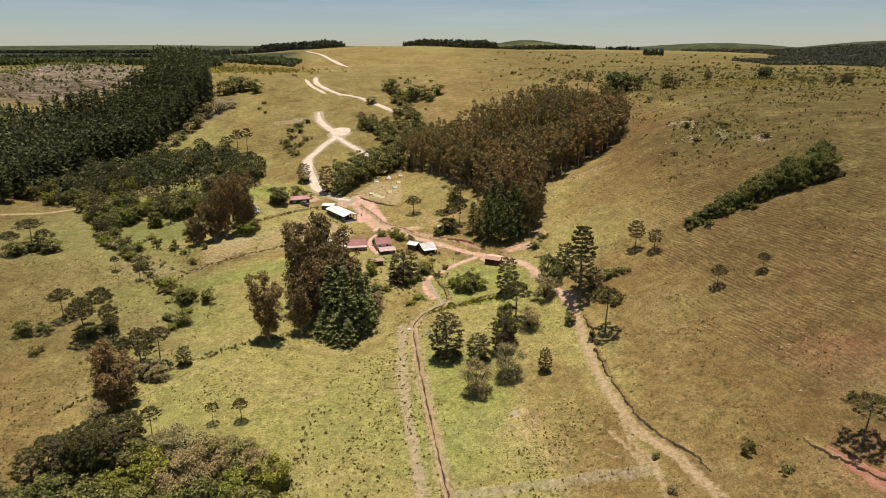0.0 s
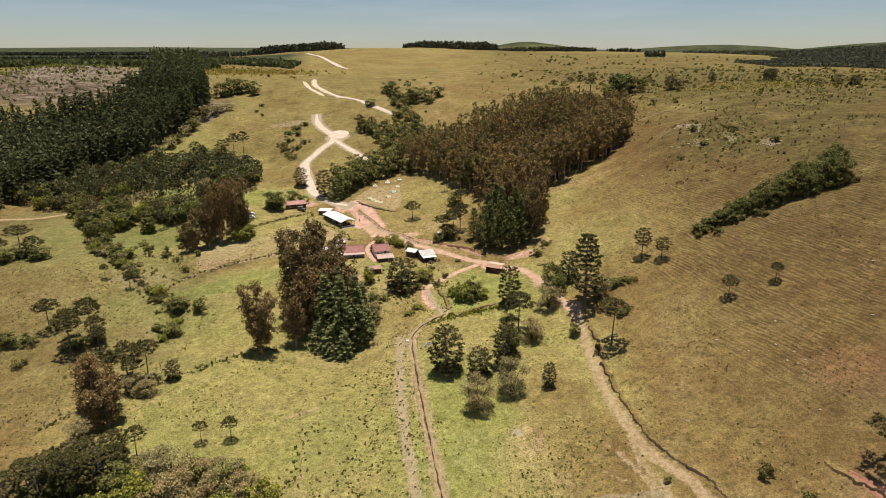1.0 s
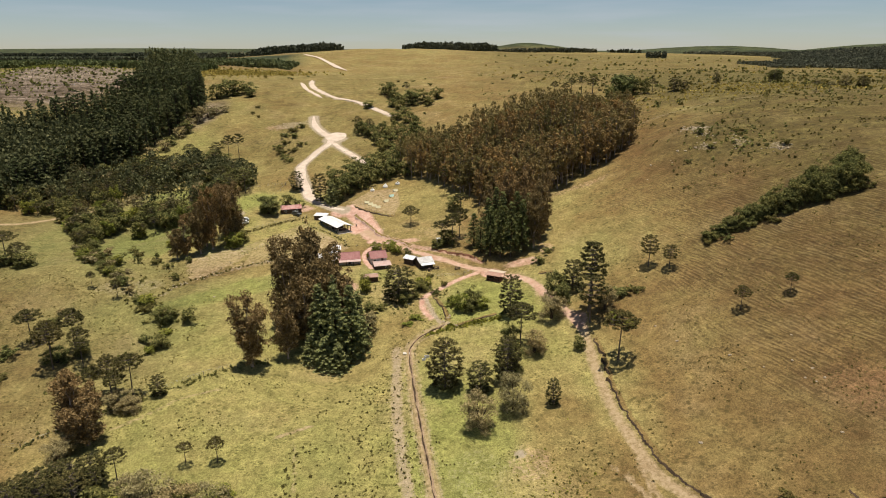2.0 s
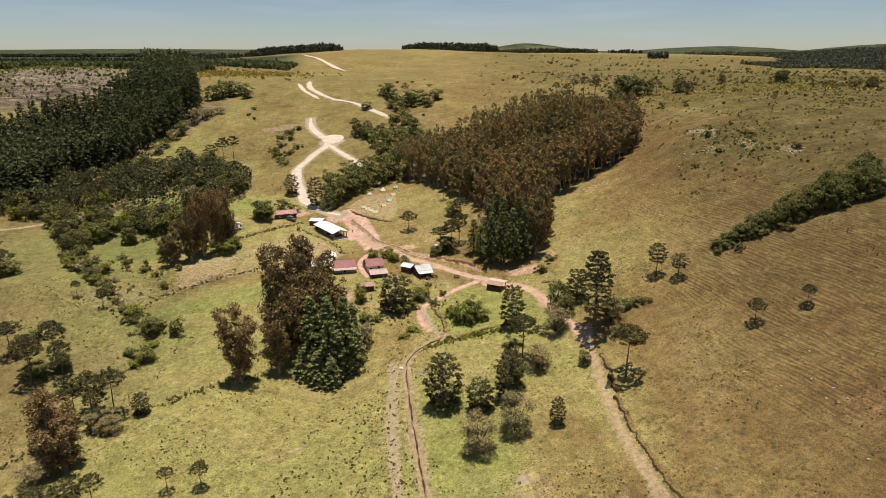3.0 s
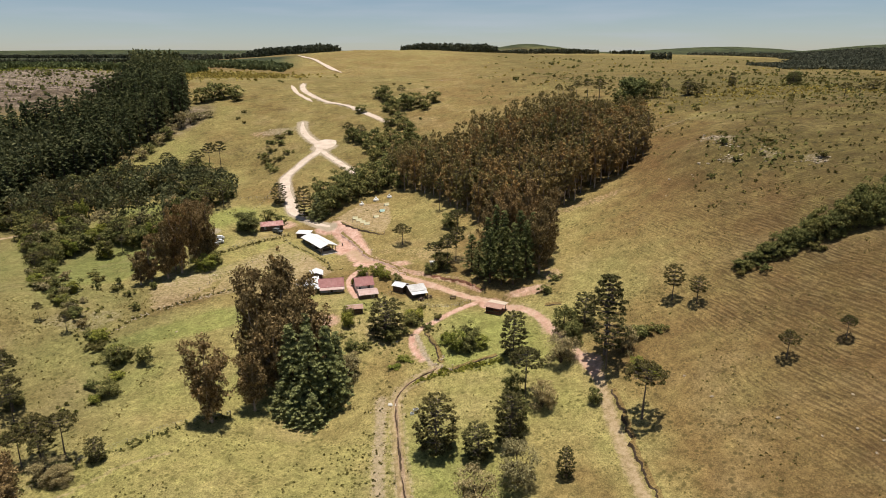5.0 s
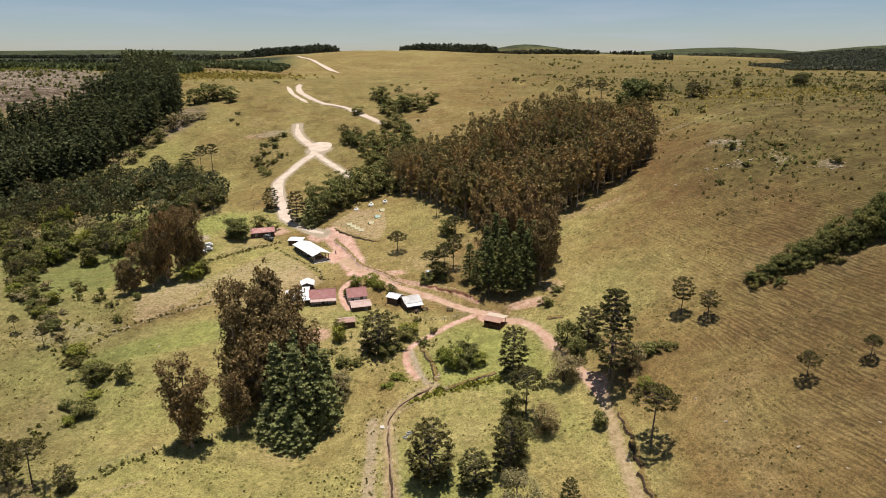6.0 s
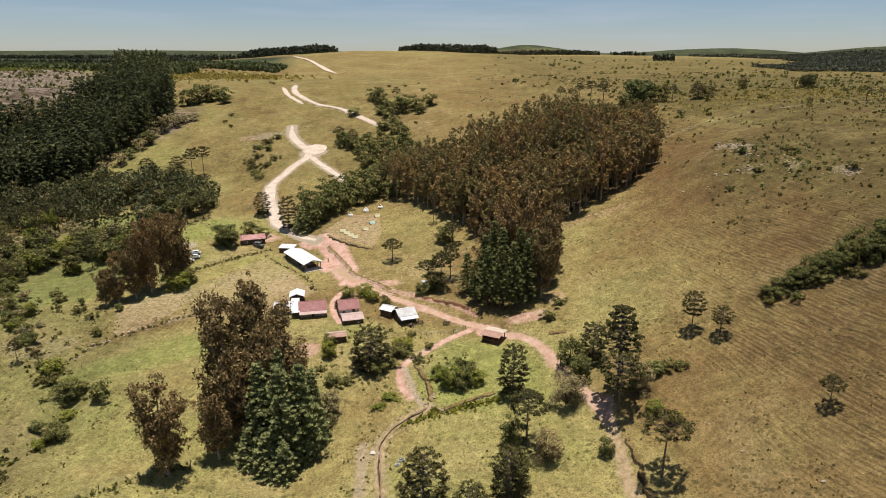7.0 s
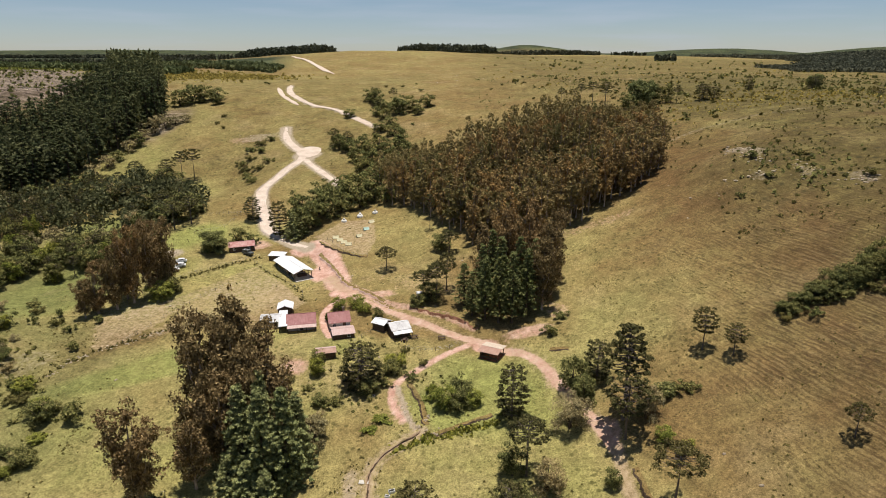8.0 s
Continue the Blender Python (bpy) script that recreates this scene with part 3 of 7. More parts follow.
    for a, b, rx, ry, w in ((-66, 408, 9, 7, 1.0), (-164, 455, 9, 14, 0.5), (-93, 290, 6, 4, 0.8), (-100, 440, 14, 8, 0.5), (-320, 600, 85, 85, 0.45), (-100, 150, 30, 14, 0.22), (-110, 225, 16, 9, 0.4), (8, 128, 10, 12, 0.35), (17.5, 134, 1.6, 1.6, 0.8), (-63, 165, 22, 1.2, 0.3), (0, 104, 18, 4, 0.35), (20, 105, 20, 3.5, 0.35), (-60, 268, 18, 11, 0.4), (-88, 256, 17, 9, 0.42), (-30, 312, 9, 9, 0.36), (105, 280, 6, 11, 0.5), (113, 257, 4, 6, 0.42), (123, 246, 4, 6, 0.46), (101, 260, 4, 4, 0.4)):
        np.maximum(pale, w * blob(x, y, a, b, rx, ry, 14), out=pale)
    crop = np.clip((y - 700) / 80, 0, 1) * np.clip((-x - 0.15 * y - 40) / 40, 0, 1) * np.clip(0.55 + 0.5 * cell, 0.1, 1)
    crop = np.maximum(crop, np.clip((y - 1480) / 90, 0, 1))
    crop = np.maximum(crop, np.clip((y - 900) / 60, 0, 1) * np.clip((x - 0.5 * y) / 50, 0, 1))
    crop = np.maximum(crop, 0.36 * np.clip(blob(x, y, -165, 268, 52, 52) + blob(x, y, -126, 280, 24, 24) + blob(x, y, -138, 326, 18, 14), 0, 1))
    crop = np.maximum(crop, 0.26 * np.clip((-x - 62) / 24, 0, 1) * np.clip((262 - y) / 20, 0, 1) * np.clip((y - 140) / 30, 0, 1))
    terr = np.clip((x - 52) / 22, 0, 1) * np.clip((z - 4) / 8, 0, 1) * np.clip((300 - y) / 60, 0, 1) * np.clip((y - 95) / 40, 0, 1)
    # dark heath on the upper right slope and stumps on the cleared hill
    heath = 0.95 * np.clip((x - 76 - 0.12 * (y - 250)) / 50, 0, 1) * np.clip((y - 120) / 90, 0, 1) * np.clip((620 - y) / 160, 0, 1)
    heath = heath + 0.5 * blob(x, y, 110, 264, 26, 18)
    heath = heath + 0.25 * np.clip((x - 110) / 60, 0, 1) * np.clip((y - 360) / 60, 0, 1) * np.clip((1000 - y) / 200, 0, 1) + 0.3 * np.clip((x - 20) / 60, 0, 1) * np.clip((y - 340) / 40, 0, 1) * np.clip((900 - y) / 200, 0, 1) + 0.1 * np.clip((-x - 78) / 20, 0, 1) * np.clip((250 - y) / 25, 0, 1)
    heath = heath + 0.34 * np.clip((-x) / 30, 0, 1) * np.clip((y - 345) / 40, 0, 1) * np.clip((760 - y) / 100, 0, 1)
    heath = np.maximum(heath, 0.62 * np.clip((x - 10) / 80, 0, 1) * np.clip((y - 400) / 120, 0, 1) * np.clip((1250 - y) / 200, 0, 1))
    heath = np.clip(heath + 0.22 * waves(x, y, 28, 12) * (heath > 0.05), 0, 1)
    # mown tan fields, and the fresh green round them
    for poly, tan in (([(-100, 250), (-82, 261), (-77, 250), (-84, 235), (-92, 231)], 0.56), ([(-81, 261), (-60, 287), (-36, 255), (-50, 229), (-66, 243), (-82, 235), (-76, 250)], 0.46), ([(-44, 306), (-34, 295), (-21, 287), (-19, 300), (-22, 320), (-34, 321)], 0.62)):
        mown = np.zeros(len(x), bool)
        for (x1, y1), (x2, y2) in zip(poly, poly[1:] + poly[:1]):
            mown ^= ((y1 > y) != (y2 > y)) & (x < (x2 - x1) * (y - y1) / (y2 - y1) + x1)
        trail = np.maximum(trail, tan * mown)
    lush += 0.45 * (blob(x, y, -138, 326, 18, 14) + blob(x, y, -126, 276, 22, 24) + blob(x, y, -92, 308, 12, 16) + blob(x, y, -60, 226, 36, 7, 25) + 0.6 * blob(x, y, -68, 234, 20, 7, 25)) + 0.3 * blob(x, y, -118, 365, 20, 30) + 0.35 * blob(x, y, 22, 205, 22, 18)
    felled = np.clip(0.75 * blob(x, y, -166, 468, 13, 34) + 1.5 * blob(x, y, -312, 550, 66, 92, 20), 0, 1)
    # near right ground darkened in its colour, standing for lens falloff
    heath = np.clip(heath + 0.3 * np.clip((x - 62) / 20, 0, 1) * np.clip((150 - y) / 40, 0, 1), 0, 1)
    red = 0.5 * blob(x, y, 93, 127, 17, 8, -40) + 0.5 * blob(x, y, 80, 98, 8, 12)
    lush -= 0.34 * blob(x, y, 30, 130, 11, 34, 8)
    lush += 0.3 * blob(x, y, 124, 325, 26, 9, -60)
    lush -= 0.13 * np.clip((x - 70) / 30, 0, 1) * np.clip((360 - y) / 60, 0, 1)
    lush += 0.2 * blob(x, y, 62, 250, 34, 52, -20) + 0.12 * blob(x, y, 66, 215, 26, 26)
    # worn garden ground round the houses, and leaf litter at the grove's foot
    trail = trail + 0.3 * blob(x, y, -22, 212, 12, 9) + 0.28 * blob(x, y, -9, 214, 10, 8) + 0.22 * blob(x, y, -36, 268, 22, 12, 30)
    dirt = dirt + 0.1 * blob(x, y, 31, 223, 9, 4) + 0.3 * blob(x, y, 44, 249, 4, 16, -35)
    terr = terr * (1 - 0.55 * np.clip((y - 215) / 40, 0, 1))
    for key, values in (("felled", felled), ("red", red), ("lush", lush), ("dirt", dirt), ("pale", pale), ("terrace", terr), ("crop", crop), ("trail", trail), ("heath", heath)):
        me.attributes.new(key, "FLOAT", "POINT").data.foreach_set("value", np.clip(values, 0, 1).astype(np.float32))
    me.polygons.foreach_set("use_smooth", np.ones(len(me.polygons), bool))
    me.materials.append(M_GRASS)
    return tagged(new("ground", me), "rolling pasture, green in the valley and dry brown on the slopes", "pasture", kind="structure")


def build_strip(name, line, width, mat, label, lift=0.07, seed=0, rut=0.05, ends=(12.0, 12.0)):
    """A road or path: a ribbon that lies on the land, its ragged edges sunk into the turf."""
    r = np.random.RandomState(seed)
    d = np.gradient(line, axis=0)
    d /= np.linalg.norm(d, axis=1)[:, None]
    side = np.stack([d[:, 1], -d[:, 0]], -1)
    n = len(line)
    run = np.r_[0, np.cumsum(np.linalg.norm(np.diff(line, axis=0), axis=1))]
    taper = np.clip(np.minimum(run / ends[0] + 0.25, (run[-1] - run) / ends[1] + 0.25), 0.25, 1)
    verts = []
    for k, (off, dz) in enumerate(((-0.62, -0.3), (-0.48, 0.0), (-0.3, 0.0), (-0.18, -rut), (0.0, 0.03), (0.18, -rut), (0.3, 0.0), (0.48, 0.0), (0.62, -0.3))):
        wob = 1 + (0.34 * np.interp(np.arange(n), np.arange(0, n + 5, 5), r.uniform(-1, 1, len(np.arange(0, n + 5, 5)))) if abs(off) > 0.4 else 0)
        p = line + side * (off * width * wob * taper)[:, None]
        verts.append(np.column_stack([p, height(p[:, 0], p[:, 1]) + lift + dz]))
    verts = np.stack(verts, 1).reshape(-1, 3)
    k = (np.arange(n - 1)[:, None] * 9 + np.arange(8)).ravel()
    me = raw_mesh(name, verts, np.stack([k, k + 1, k + 10, k + 9], -1))
    me.polygons.foreach_set("use_smooth", np.ones(len(me.polygons), bool))
    me.materials.append(mat)
    return tagged(new(name, me), label, "road" if "road" in name else "path", kind="structure")


build_ground()
build_strip("road", L_ROAD, 4.4, M_PALEROAD, "pale gravel farm road running down to the yard", 0.09, 1, 0.05, (0.1, 22.0))
build_strip("road", L_ROADUP, 3.8, M_PALEROAD, "pale gravel road climbing from the junction", 0.22, 2, 0.05, (0.1, 26.0))
build_strip("road", L_ROADMID, 3.2, M_PALEROAD, "pale gravel road cut across the hillside", 0.35, 3)
build_strip("road", L_ROADMID2, 2.6, M_PALEROAD, "pale gravel side road on the hillside", 0.35, 4)
build_strip("road", L_ROADFAR, 4.5, M_PALEROAD, "pale gravel road over the far hilltop", 0.8, 5, 0.05, (60.0, 60.0))
build_strip("road", L_BRANCH, 2.6, M_PALEROAD, "pale gravel side road running into the trees", 0.15, 6, 0.05, (0.1, 8.0))


def build_plaza():
    """The trodden gravel place where the roads meet."""
    for a, b, rx, ry, mat, label in ((-66.3, 413, 6.6, 10.0, M_PALEROAD, "pale gravel turning place where the roads meet"),):
        n, rings = 40, 8
        verts, faces = [], []
        r = np.random.RandomState(3)
        edge = 1 + 0.16 * np.interp(np.linspace(0, 10, n), np.arange(11), np.append(w := r.uniform(-1, 1, 10), w[0]))
        for k in range(rings + 1):
            for i in range(n):
                q, t = k / rings * edge[i], i / n * 6.28319
                px, py = a + rx * q * math.cos(t), b + ry * q * math.sin(t)
                verts.append((px, py, 0.16 if k < rings else -0.3))
        verts = np.array(verts)
        verts[:, 2] += height(verts[:, 0], verts[:, 1]) + (0.08 if b > 300 else 0)
        for k in range(rings):
            for i in range(n):
                j = (i + 1) % n
                faces.append((k * n + i, (k + 1) * n + i, (k + 1) * n + j, k * n + j))
        me = raw_mesh("yard", verts, faces)
        me.materials.append(mat)
        tagged(new("yard", me), label, "yard", kind="structure")


build_plaza()


def build_gully():
    """Bare red soil where the slope has washed out, with a torn upper lip."""
    n, m = 26, 9
    r = np.random.RandomState(4)
    verts = []
    for i in range(n):
        t = i / (n - 1)
        cx, cy = 75.2 + 7.5 * t, 106.5 - 19 * t
        half = 0.3 + 1.7 * math.sin(min(1.0, t * 1.5) * 1.4) * r.uniform(0.8, 1.2)
        for j in range(m):
            u = j / (m - 1) * 2 - 1
            verts.append((cx + half * u * 0.92, cy + half * u * 0.4, (0.1 - 0.25 * (1 - u * u) * r.uniform(0.4, 1.2) if abs(u) < 0.95 else -0.25) + (0.22 if 0.5 < u < 0.95 else 0)))
    verts = np.array(verts)
    verts[:, 2] += height(verts[:, 0], verts[:, 1]) + 0.22
    k = (np.arange(n - 1)[:, None] * m + np.arange(m - 1)).ravel()
    me = raw_mesh("gully", verts, np.stack([k, k + 1, k + 1 + m, k + m], -1))
    me.materials.append(M_REDSOIL)
    tagged(new("gully", me), "washed-out gully of bare red soil", "gully", kind="structure")


build_gully()


def build_torn_bank(name, line, high, label, mat, seed=1):
    """A torn earth edge: a low ragged face that looks to the left of its way, under a lip of turf."""
    r = np.random.RandomState(seed)
    line = smooth_line(line[::3], 0.35)
    d = np.gradient(line, axis=0)
    d /= np.maximum(np.linalg.norm(d, axis=1), 1e-6)[:, None]
    side = np.stack([d[:, 1], -d[:, 0]], -1)
    n = len(line)
    jag = np.convolve(r.normal(0, 0.45, n + 10), np.ones(4) / 4, "same")[:n]
    run = np.minimum(np.arange(n), np.arange(n)[::-1]) / 12.0
    tall = np.clip(run, 0, 1) * np.clip(0.9 + np.convolve(r.normal(0, 0.8, n + 20), np.ones(15) / 15, "same")[:n], 0.3, 1.25)

    def lie(off):
        return height(line[:, 0] + side[:, 0] * off, line[:, 1] + side[:, 1] * off)

    foot = lie(-0.7)
    top = foot + (np.maximum(lie(1.0) - foot, 0.0) * 0.9 + high) * tall
    rows = []
    for off, k in ((-0.5, -0.1), (-0.3, 0.1), (-0.2, 0.5), (-0.1, 0.92), (0.0, 1.0), (0.6, 0.98), (1.6, 0.0)):
        q = line + side * (off + jag * (0.3 if off > 0.3 else 1.0))[:, None]
        own = height(q[:, 0], q[:, 1])
        z = foot + (top - foot) * k + r.normal(0, 0.03, n)
        z = own + 0.05 if off > 0.3 and off < 1 else np.maximum(z, own + 0.04) if -0.4 < off < 1 else own - 0.06
        rows.append(np.column_stack([q, z]))
    m = len(rows)
    k = (np.arange(n - 1)[:, None] * m + np.arange(m - 1)).ravel()
    me = raw_mesh(name, np.stack(rows, 1).reshape(-1, 3), np.stack([k, k + 1, k + 1 + m, k + m], -1))
    give(me, lush=0.3)
    me.materials.append(mat)
    me.materials.append(M_GRASS)
    me.polygons.foreach_set("material_index", np.tile([0, 0, 0, 0, 1, 1], n - 1).astype(np.int32))
    return tagged(new(name, me), label, "earth bank", kind="structure")


# dark line at this step: soil with shade put into its colour
build_torn_bank("bank", L_BANK, 0.15, "torn earth bank beside the cattle path", M_MUDSHADE, seed=2)
build_torn_bank("bank", smooth_line([(15.5, 230), (11.5, 234.5), (7.4, 237.7), (2.3, 241), (-3.9, 245)]), 0.15, "cut red earth bank above the track", M_CUT, seed=3)
build_torn_bank("bank", smooth_line([(-12.2, 250), (-17.6, 257), (-22.7, 262.5), (-27.4, 269), (-35, 285.5), (-41, 296)]), 0.05, "eroded red earth bank above the yard", M_REDROAD, seed=7)
build_torn_bank("bank", smooth_line([(-9, 245.5), (-12.5, 249), (-16, 254)]), 0.25, "small washed-out edge beside the track", M_REDROAD, seed=8)
build_torn_bank("bank", smooth_line([(-21, 286), (-27, 288.5), (-34, 293.6), (-39, 299), (-43, 304.5)]), 0.3, "worn terrace edge below the tents", M_MUDSHADE, seed=9)
build_torn_bank("bank", smooth_line([(81.5, 92), (77, 101), (73.5, 108), (72, 112)]), 0.3, "torn turf lip above bare red soil", M_MUDSHADE, seed=6)
build_torn_bank("bank", smooth_line([(37, 214.2), (32.6, 216.1), (29, 217.6)]), 0.35, "torn turf edge on the slope", M_MUDSHADE, seed=5)

# dark log line by the wash, built with the earth bank's shape
build_torn_bank("bank", smooth_line([(1.9, 194), (0.6, 200.9), (-2.6, 209.3)]), 0.25, "dark log line beside the washed-out track, shaped as an earth edge", M_MUDSHADE, seed=11)
build_torn_bank("bank", smooth_line([(17, 195.4), (10.5, 192.8), (4.3, 190.6), (1.6, 189.6)]), 0.2, "dark ditch edge below the green", M_MUDSHADE, seed=12)


def build_ditch():
    """An open drain: trodden banks that drop to a dark wet bottom."""
    r = np.random.RandomState(8)
    line = smooth_line(L_CREEK[::3], 0.8)
    d = np.gradient(line, axis=0)
    d /= np.linalg.norm(d, axis=1)[:, None]
    side = np.stack([d[:, 1], -d[:, 0]], -1)
    n, rows = len(line), []
    for off, dz in ((-1.7, -0.3), (-1.0, 0.03), (-0.45, 0.02), (-0.12, -0.2), (0.02, -0.45), (0.13, -0.2), (0.35, 0.02), (1.0, 0.03), (1.7, -0.3)):
        jag = np.convolve(r.normal(0, 0.22, n + 6), np.ones(3) / 3, "same")[:n]
        q = line + side * (off + jag)[:, None]
        rows.append(np.column_stack([q, height(q[:, 0], q[:, 1], False) + dz + 0.5 * jag]))
    k = (np.arange(n - 1)[:, None] * 9 + np.arange(8)).ravel()
    me = raw_mesh("ditch", np.stack(rows, 1).reshape(-1, 3), np.stack([k, k + 1, k + 10, k + 9], -1))
    give(me, lush=0.6, trail=np.tile([0.3, 0.55, 0.7, 0.6, 0.5, 0.6, 0.75, 0.6, 0.3], n))
    for m in (M_PATH, M_MUDSHADE, M_GRASS):
        me.materials.append(m)
    me.polygons.foreach_set("material_index", np.tile([2, 2, 0, 1, 1, 0, 2, 2], n - 1).astype(np.int32))
    tagged(new("ditch", me), "narrow open drain with a dark wet bottom", "ditch", kind="structure")


build_ditch()

# ---- trees ----
def part(name, mesh, material, parent, label=""):
    """Links a mesh or bmesh as one mesh object under a thing or under a part."""
    if isinstance(mesh, bmesh.types.BMesh):
        me = bpy.data.meshes.new(name)
        mesh.to_mesh(me)
        mesh.free()
    else:
        me = mesh
    if material and not me.materials:
        me.materials.append(material)
    ob = new(name, me)
    ob.parent = parent
    return tagged(ob, label)


def thing(name, m, label, category, group=""):
    ob = new(name)
    ob.empty_display_size = 0.5
    ob.matrix_basis = m
    return tagged(ob, label, category, group)


def unit(v):
    return v / np.maximum(np.linalg.norm(v, axis=-1, keepdims=True), 1e-9)


def leaves(r, centres, normals, sizes, long=1.0, hang=0.0):
    """Small leaf sprays: a ragged three-cornered blade each, facing about along its normal; some hang straight down."""
    n = len(centres)
    nrm = unit(normals + r.normal(0, 0.5, (n, 3)))
    tan = unit(np.cross(nrm, r.normal(0, 1, (n, 3))))
    if hang:
        down = unit(r.normal(0, 0.35, (n, 3)) - (0, 0, 1.0))
        pick = r.uniform(0, 1, (n, 1)) < hang
        tan = np.where(pick, down, tan)
        nrm = np.where(pick, unit(nrm - tan * np.sum(nrm * tan, 1, keepdims=True)), nrm)
    bit = np.cross(nrm, tan)
    s = np.asarray(sizes)[:, None] * r.uniform(0.65, 1.35, (n, 1))
    a = centres + tan * s * long * 1.2
    b = centres - tan * s * long * 0.7 + bit * s * 0.9
    c = centres - tan * s * long * 0.6 - bit * s * r.uniform(0.5, 1.1, (n, 1)) - nrm * s * 0.3
    return np.stack([a, b, c], 1).reshape(-1, 3), np.arange(3 * n).reshape(-1, 3)


def clump_leaves(r, centres, radii, count, size, squash=0.8, long=1.0, hang=0.0):
    """Leaves on and in the shells of many clumps."""
    cs, ns = [], []
    for c, rad in zip(centres, radii):
        d = unit(r.normal(0, 1, (count, 3)))
        d[:, 2] = np.where(d[:, 2] < -0.3, -d[:, 2], d[:, 2])
        q = r.uniform(0.45, 1.12, (count, 1)) * rad
        cs.append(c + d * q * (1, 1, squash))
        ns.append(d + (0, 0, 0.6))
    cs, ns = np.vstack(cs), np.vstack(ns)
    return leaves(r, cs, ns, np.full(len(cs), size), long, hang)


def tube(points, radii, sides=6):
    """A tapered limb through the points."""
    p, verts = np.array(points, float), []
    for k, c in enumerate(p):
        d = unit((p[min(k + 1, len(p) - 1)] - p[max(k - 1, 0)])[None])[0]
        u = unit(np.cross(d, (0.3, 0.9, 0.1))[None])[0]
        w = np.cross(d, u)
        for i in range(sides):
            a = 6.28319 * i / sides
            verts.append(c + radii[k] * (math.cos(a) * u + math.sin(a) * w))
    faces = [(k * sides + i, k * sides + (i + 1) % sides, (k + 1) * sides + (i + 1) % sides, (k + 1) * sides + i) for k in range(len(p) - 1) for i in range(sides)]
    return np.array(verts), np.array(faces)


def joined(name, pieces):
    verts, faces, base = [], [], 0
    for v, f in pieces:
        verts.append(v), faces.append(np.asarray(f) + base)
        base += len(v)
    return raw_mesh(name, np.vstack(verts), np.vstack(faces))


def shade_smooth(me):
    me.polygons.foreach_set("use_smooth", np.ones(len(me.polygons), bool))
    return me


def trunk_of(r, h, rad, lean=0.03, flare=1.5, sides=8):
    zs = np.array([-0.6, 0.0, 0.08, 0.3, 0.55, 0.8, 1.0])
    pts = [(r.normal(0, lean) * h * max(z, 0), r.normal(0, lean) * h * max(z, 0), z * h if z > 0 else z) for z in zs]
    return tube(pts, rad * np.array([flare, flare, 1.0, 0.85, 0.62, 0.36, 0.08]), sides), pts


def limb(r, start, end, rad, sag=0.1, sides=4):
    a, b = np.array(start, float), np.array(end, float)
    mid = (a + b) / 2 + (r.normal(0, 0.04, 3)) * np.linalg.norm(b - a) + (0, 0, -sag * np.linalg.norm(b - a))
    return tube([a, mid, b], [rad, rad * 0.6, rad * 0.2], sides)


def make_tree(name, label, category, bark, leaf, wood, limbs, foliage):
    """A hidden-away first tree, far below the ground's use: its copies stand in the scene."""
    top = thing(name, pose(0, 0, 0), label, category)
    part("trunk", shade_smooth(joined("trunk", wood + limbs)), bark, top)
    part("crown", joined("crown", foliage), leaf, top)
    return top


def eucalyptus(seed, h=24.0, w=10.0, leaf=None, count=50, clumps=168, size=0.24, low=0.04, name="eucalyptus_tree", label="tall eucalyptus with rust-brown leaves and a bare pale trunk", bark=None, shape=3.2, lowest=-0.14, stem=0.016):
    """Steep limbs with hanging sprays: a tall ragged crown, open between its lobes."""
    r = np.random.RandomState(seed)
    wood, pts = trunk_of(r, h * 0.95, h * stem, 0.02)
    cs, rs, limbs = [], [], []
    lobes = [(r.uniform(0, 6.28), r.uniform(lowest, 0.6), r.uniform(0.35, 1.0)) for _ in range(max(6, clumps // 7))]
    per = clumps // len(lobes)
    for a, q, k in lobes:
        # a steep limb and the sprays along its upper half
        u = min(0.98, q + 0.38)
        reach = w / 2 * k * (1 - abs(2 * (low + (1 - low) * (q + 0.22)) - 1) ** shape * 0.7)
        root = np.array([0, 0, max(0.08, q - 0.02) * h])
        tip = np.array([reach * math.cos(a), reach * math.sin(a), u * h])
        limbs.append(limb(r, root, tip, h * stem * 0.38, 0.06))
        for i in range(per):
            t = r.uniform(0.15, 1.0) ** 0.8
            c = root + (tip - root) * t + r.normal(0, 0.1 * w, 3) * (0.7, 0.7, 1.2)
            c[2] = min(max(c[2], low * h), 0.96 * h)
            cs.append(c), rs.append(w * r.uniform(0.08, 0.15))
    for i in range(max(4, clumps // 14)):
        cs.append(np.array([r.normal(0, 0.06 * w), r.normal(0, 0.06 * w), h * r.uniform(0.82, 0.985)])), rs.append(w * r.uniform(0.06, 0.1))
    return make_tree(name, label, "tree", bark or M_PALEBARK, leaf or M_EUC, [wood], limbs, [clump_leaves(r, cs, rs, count, size, 1.5, 1.25, 0.7)])


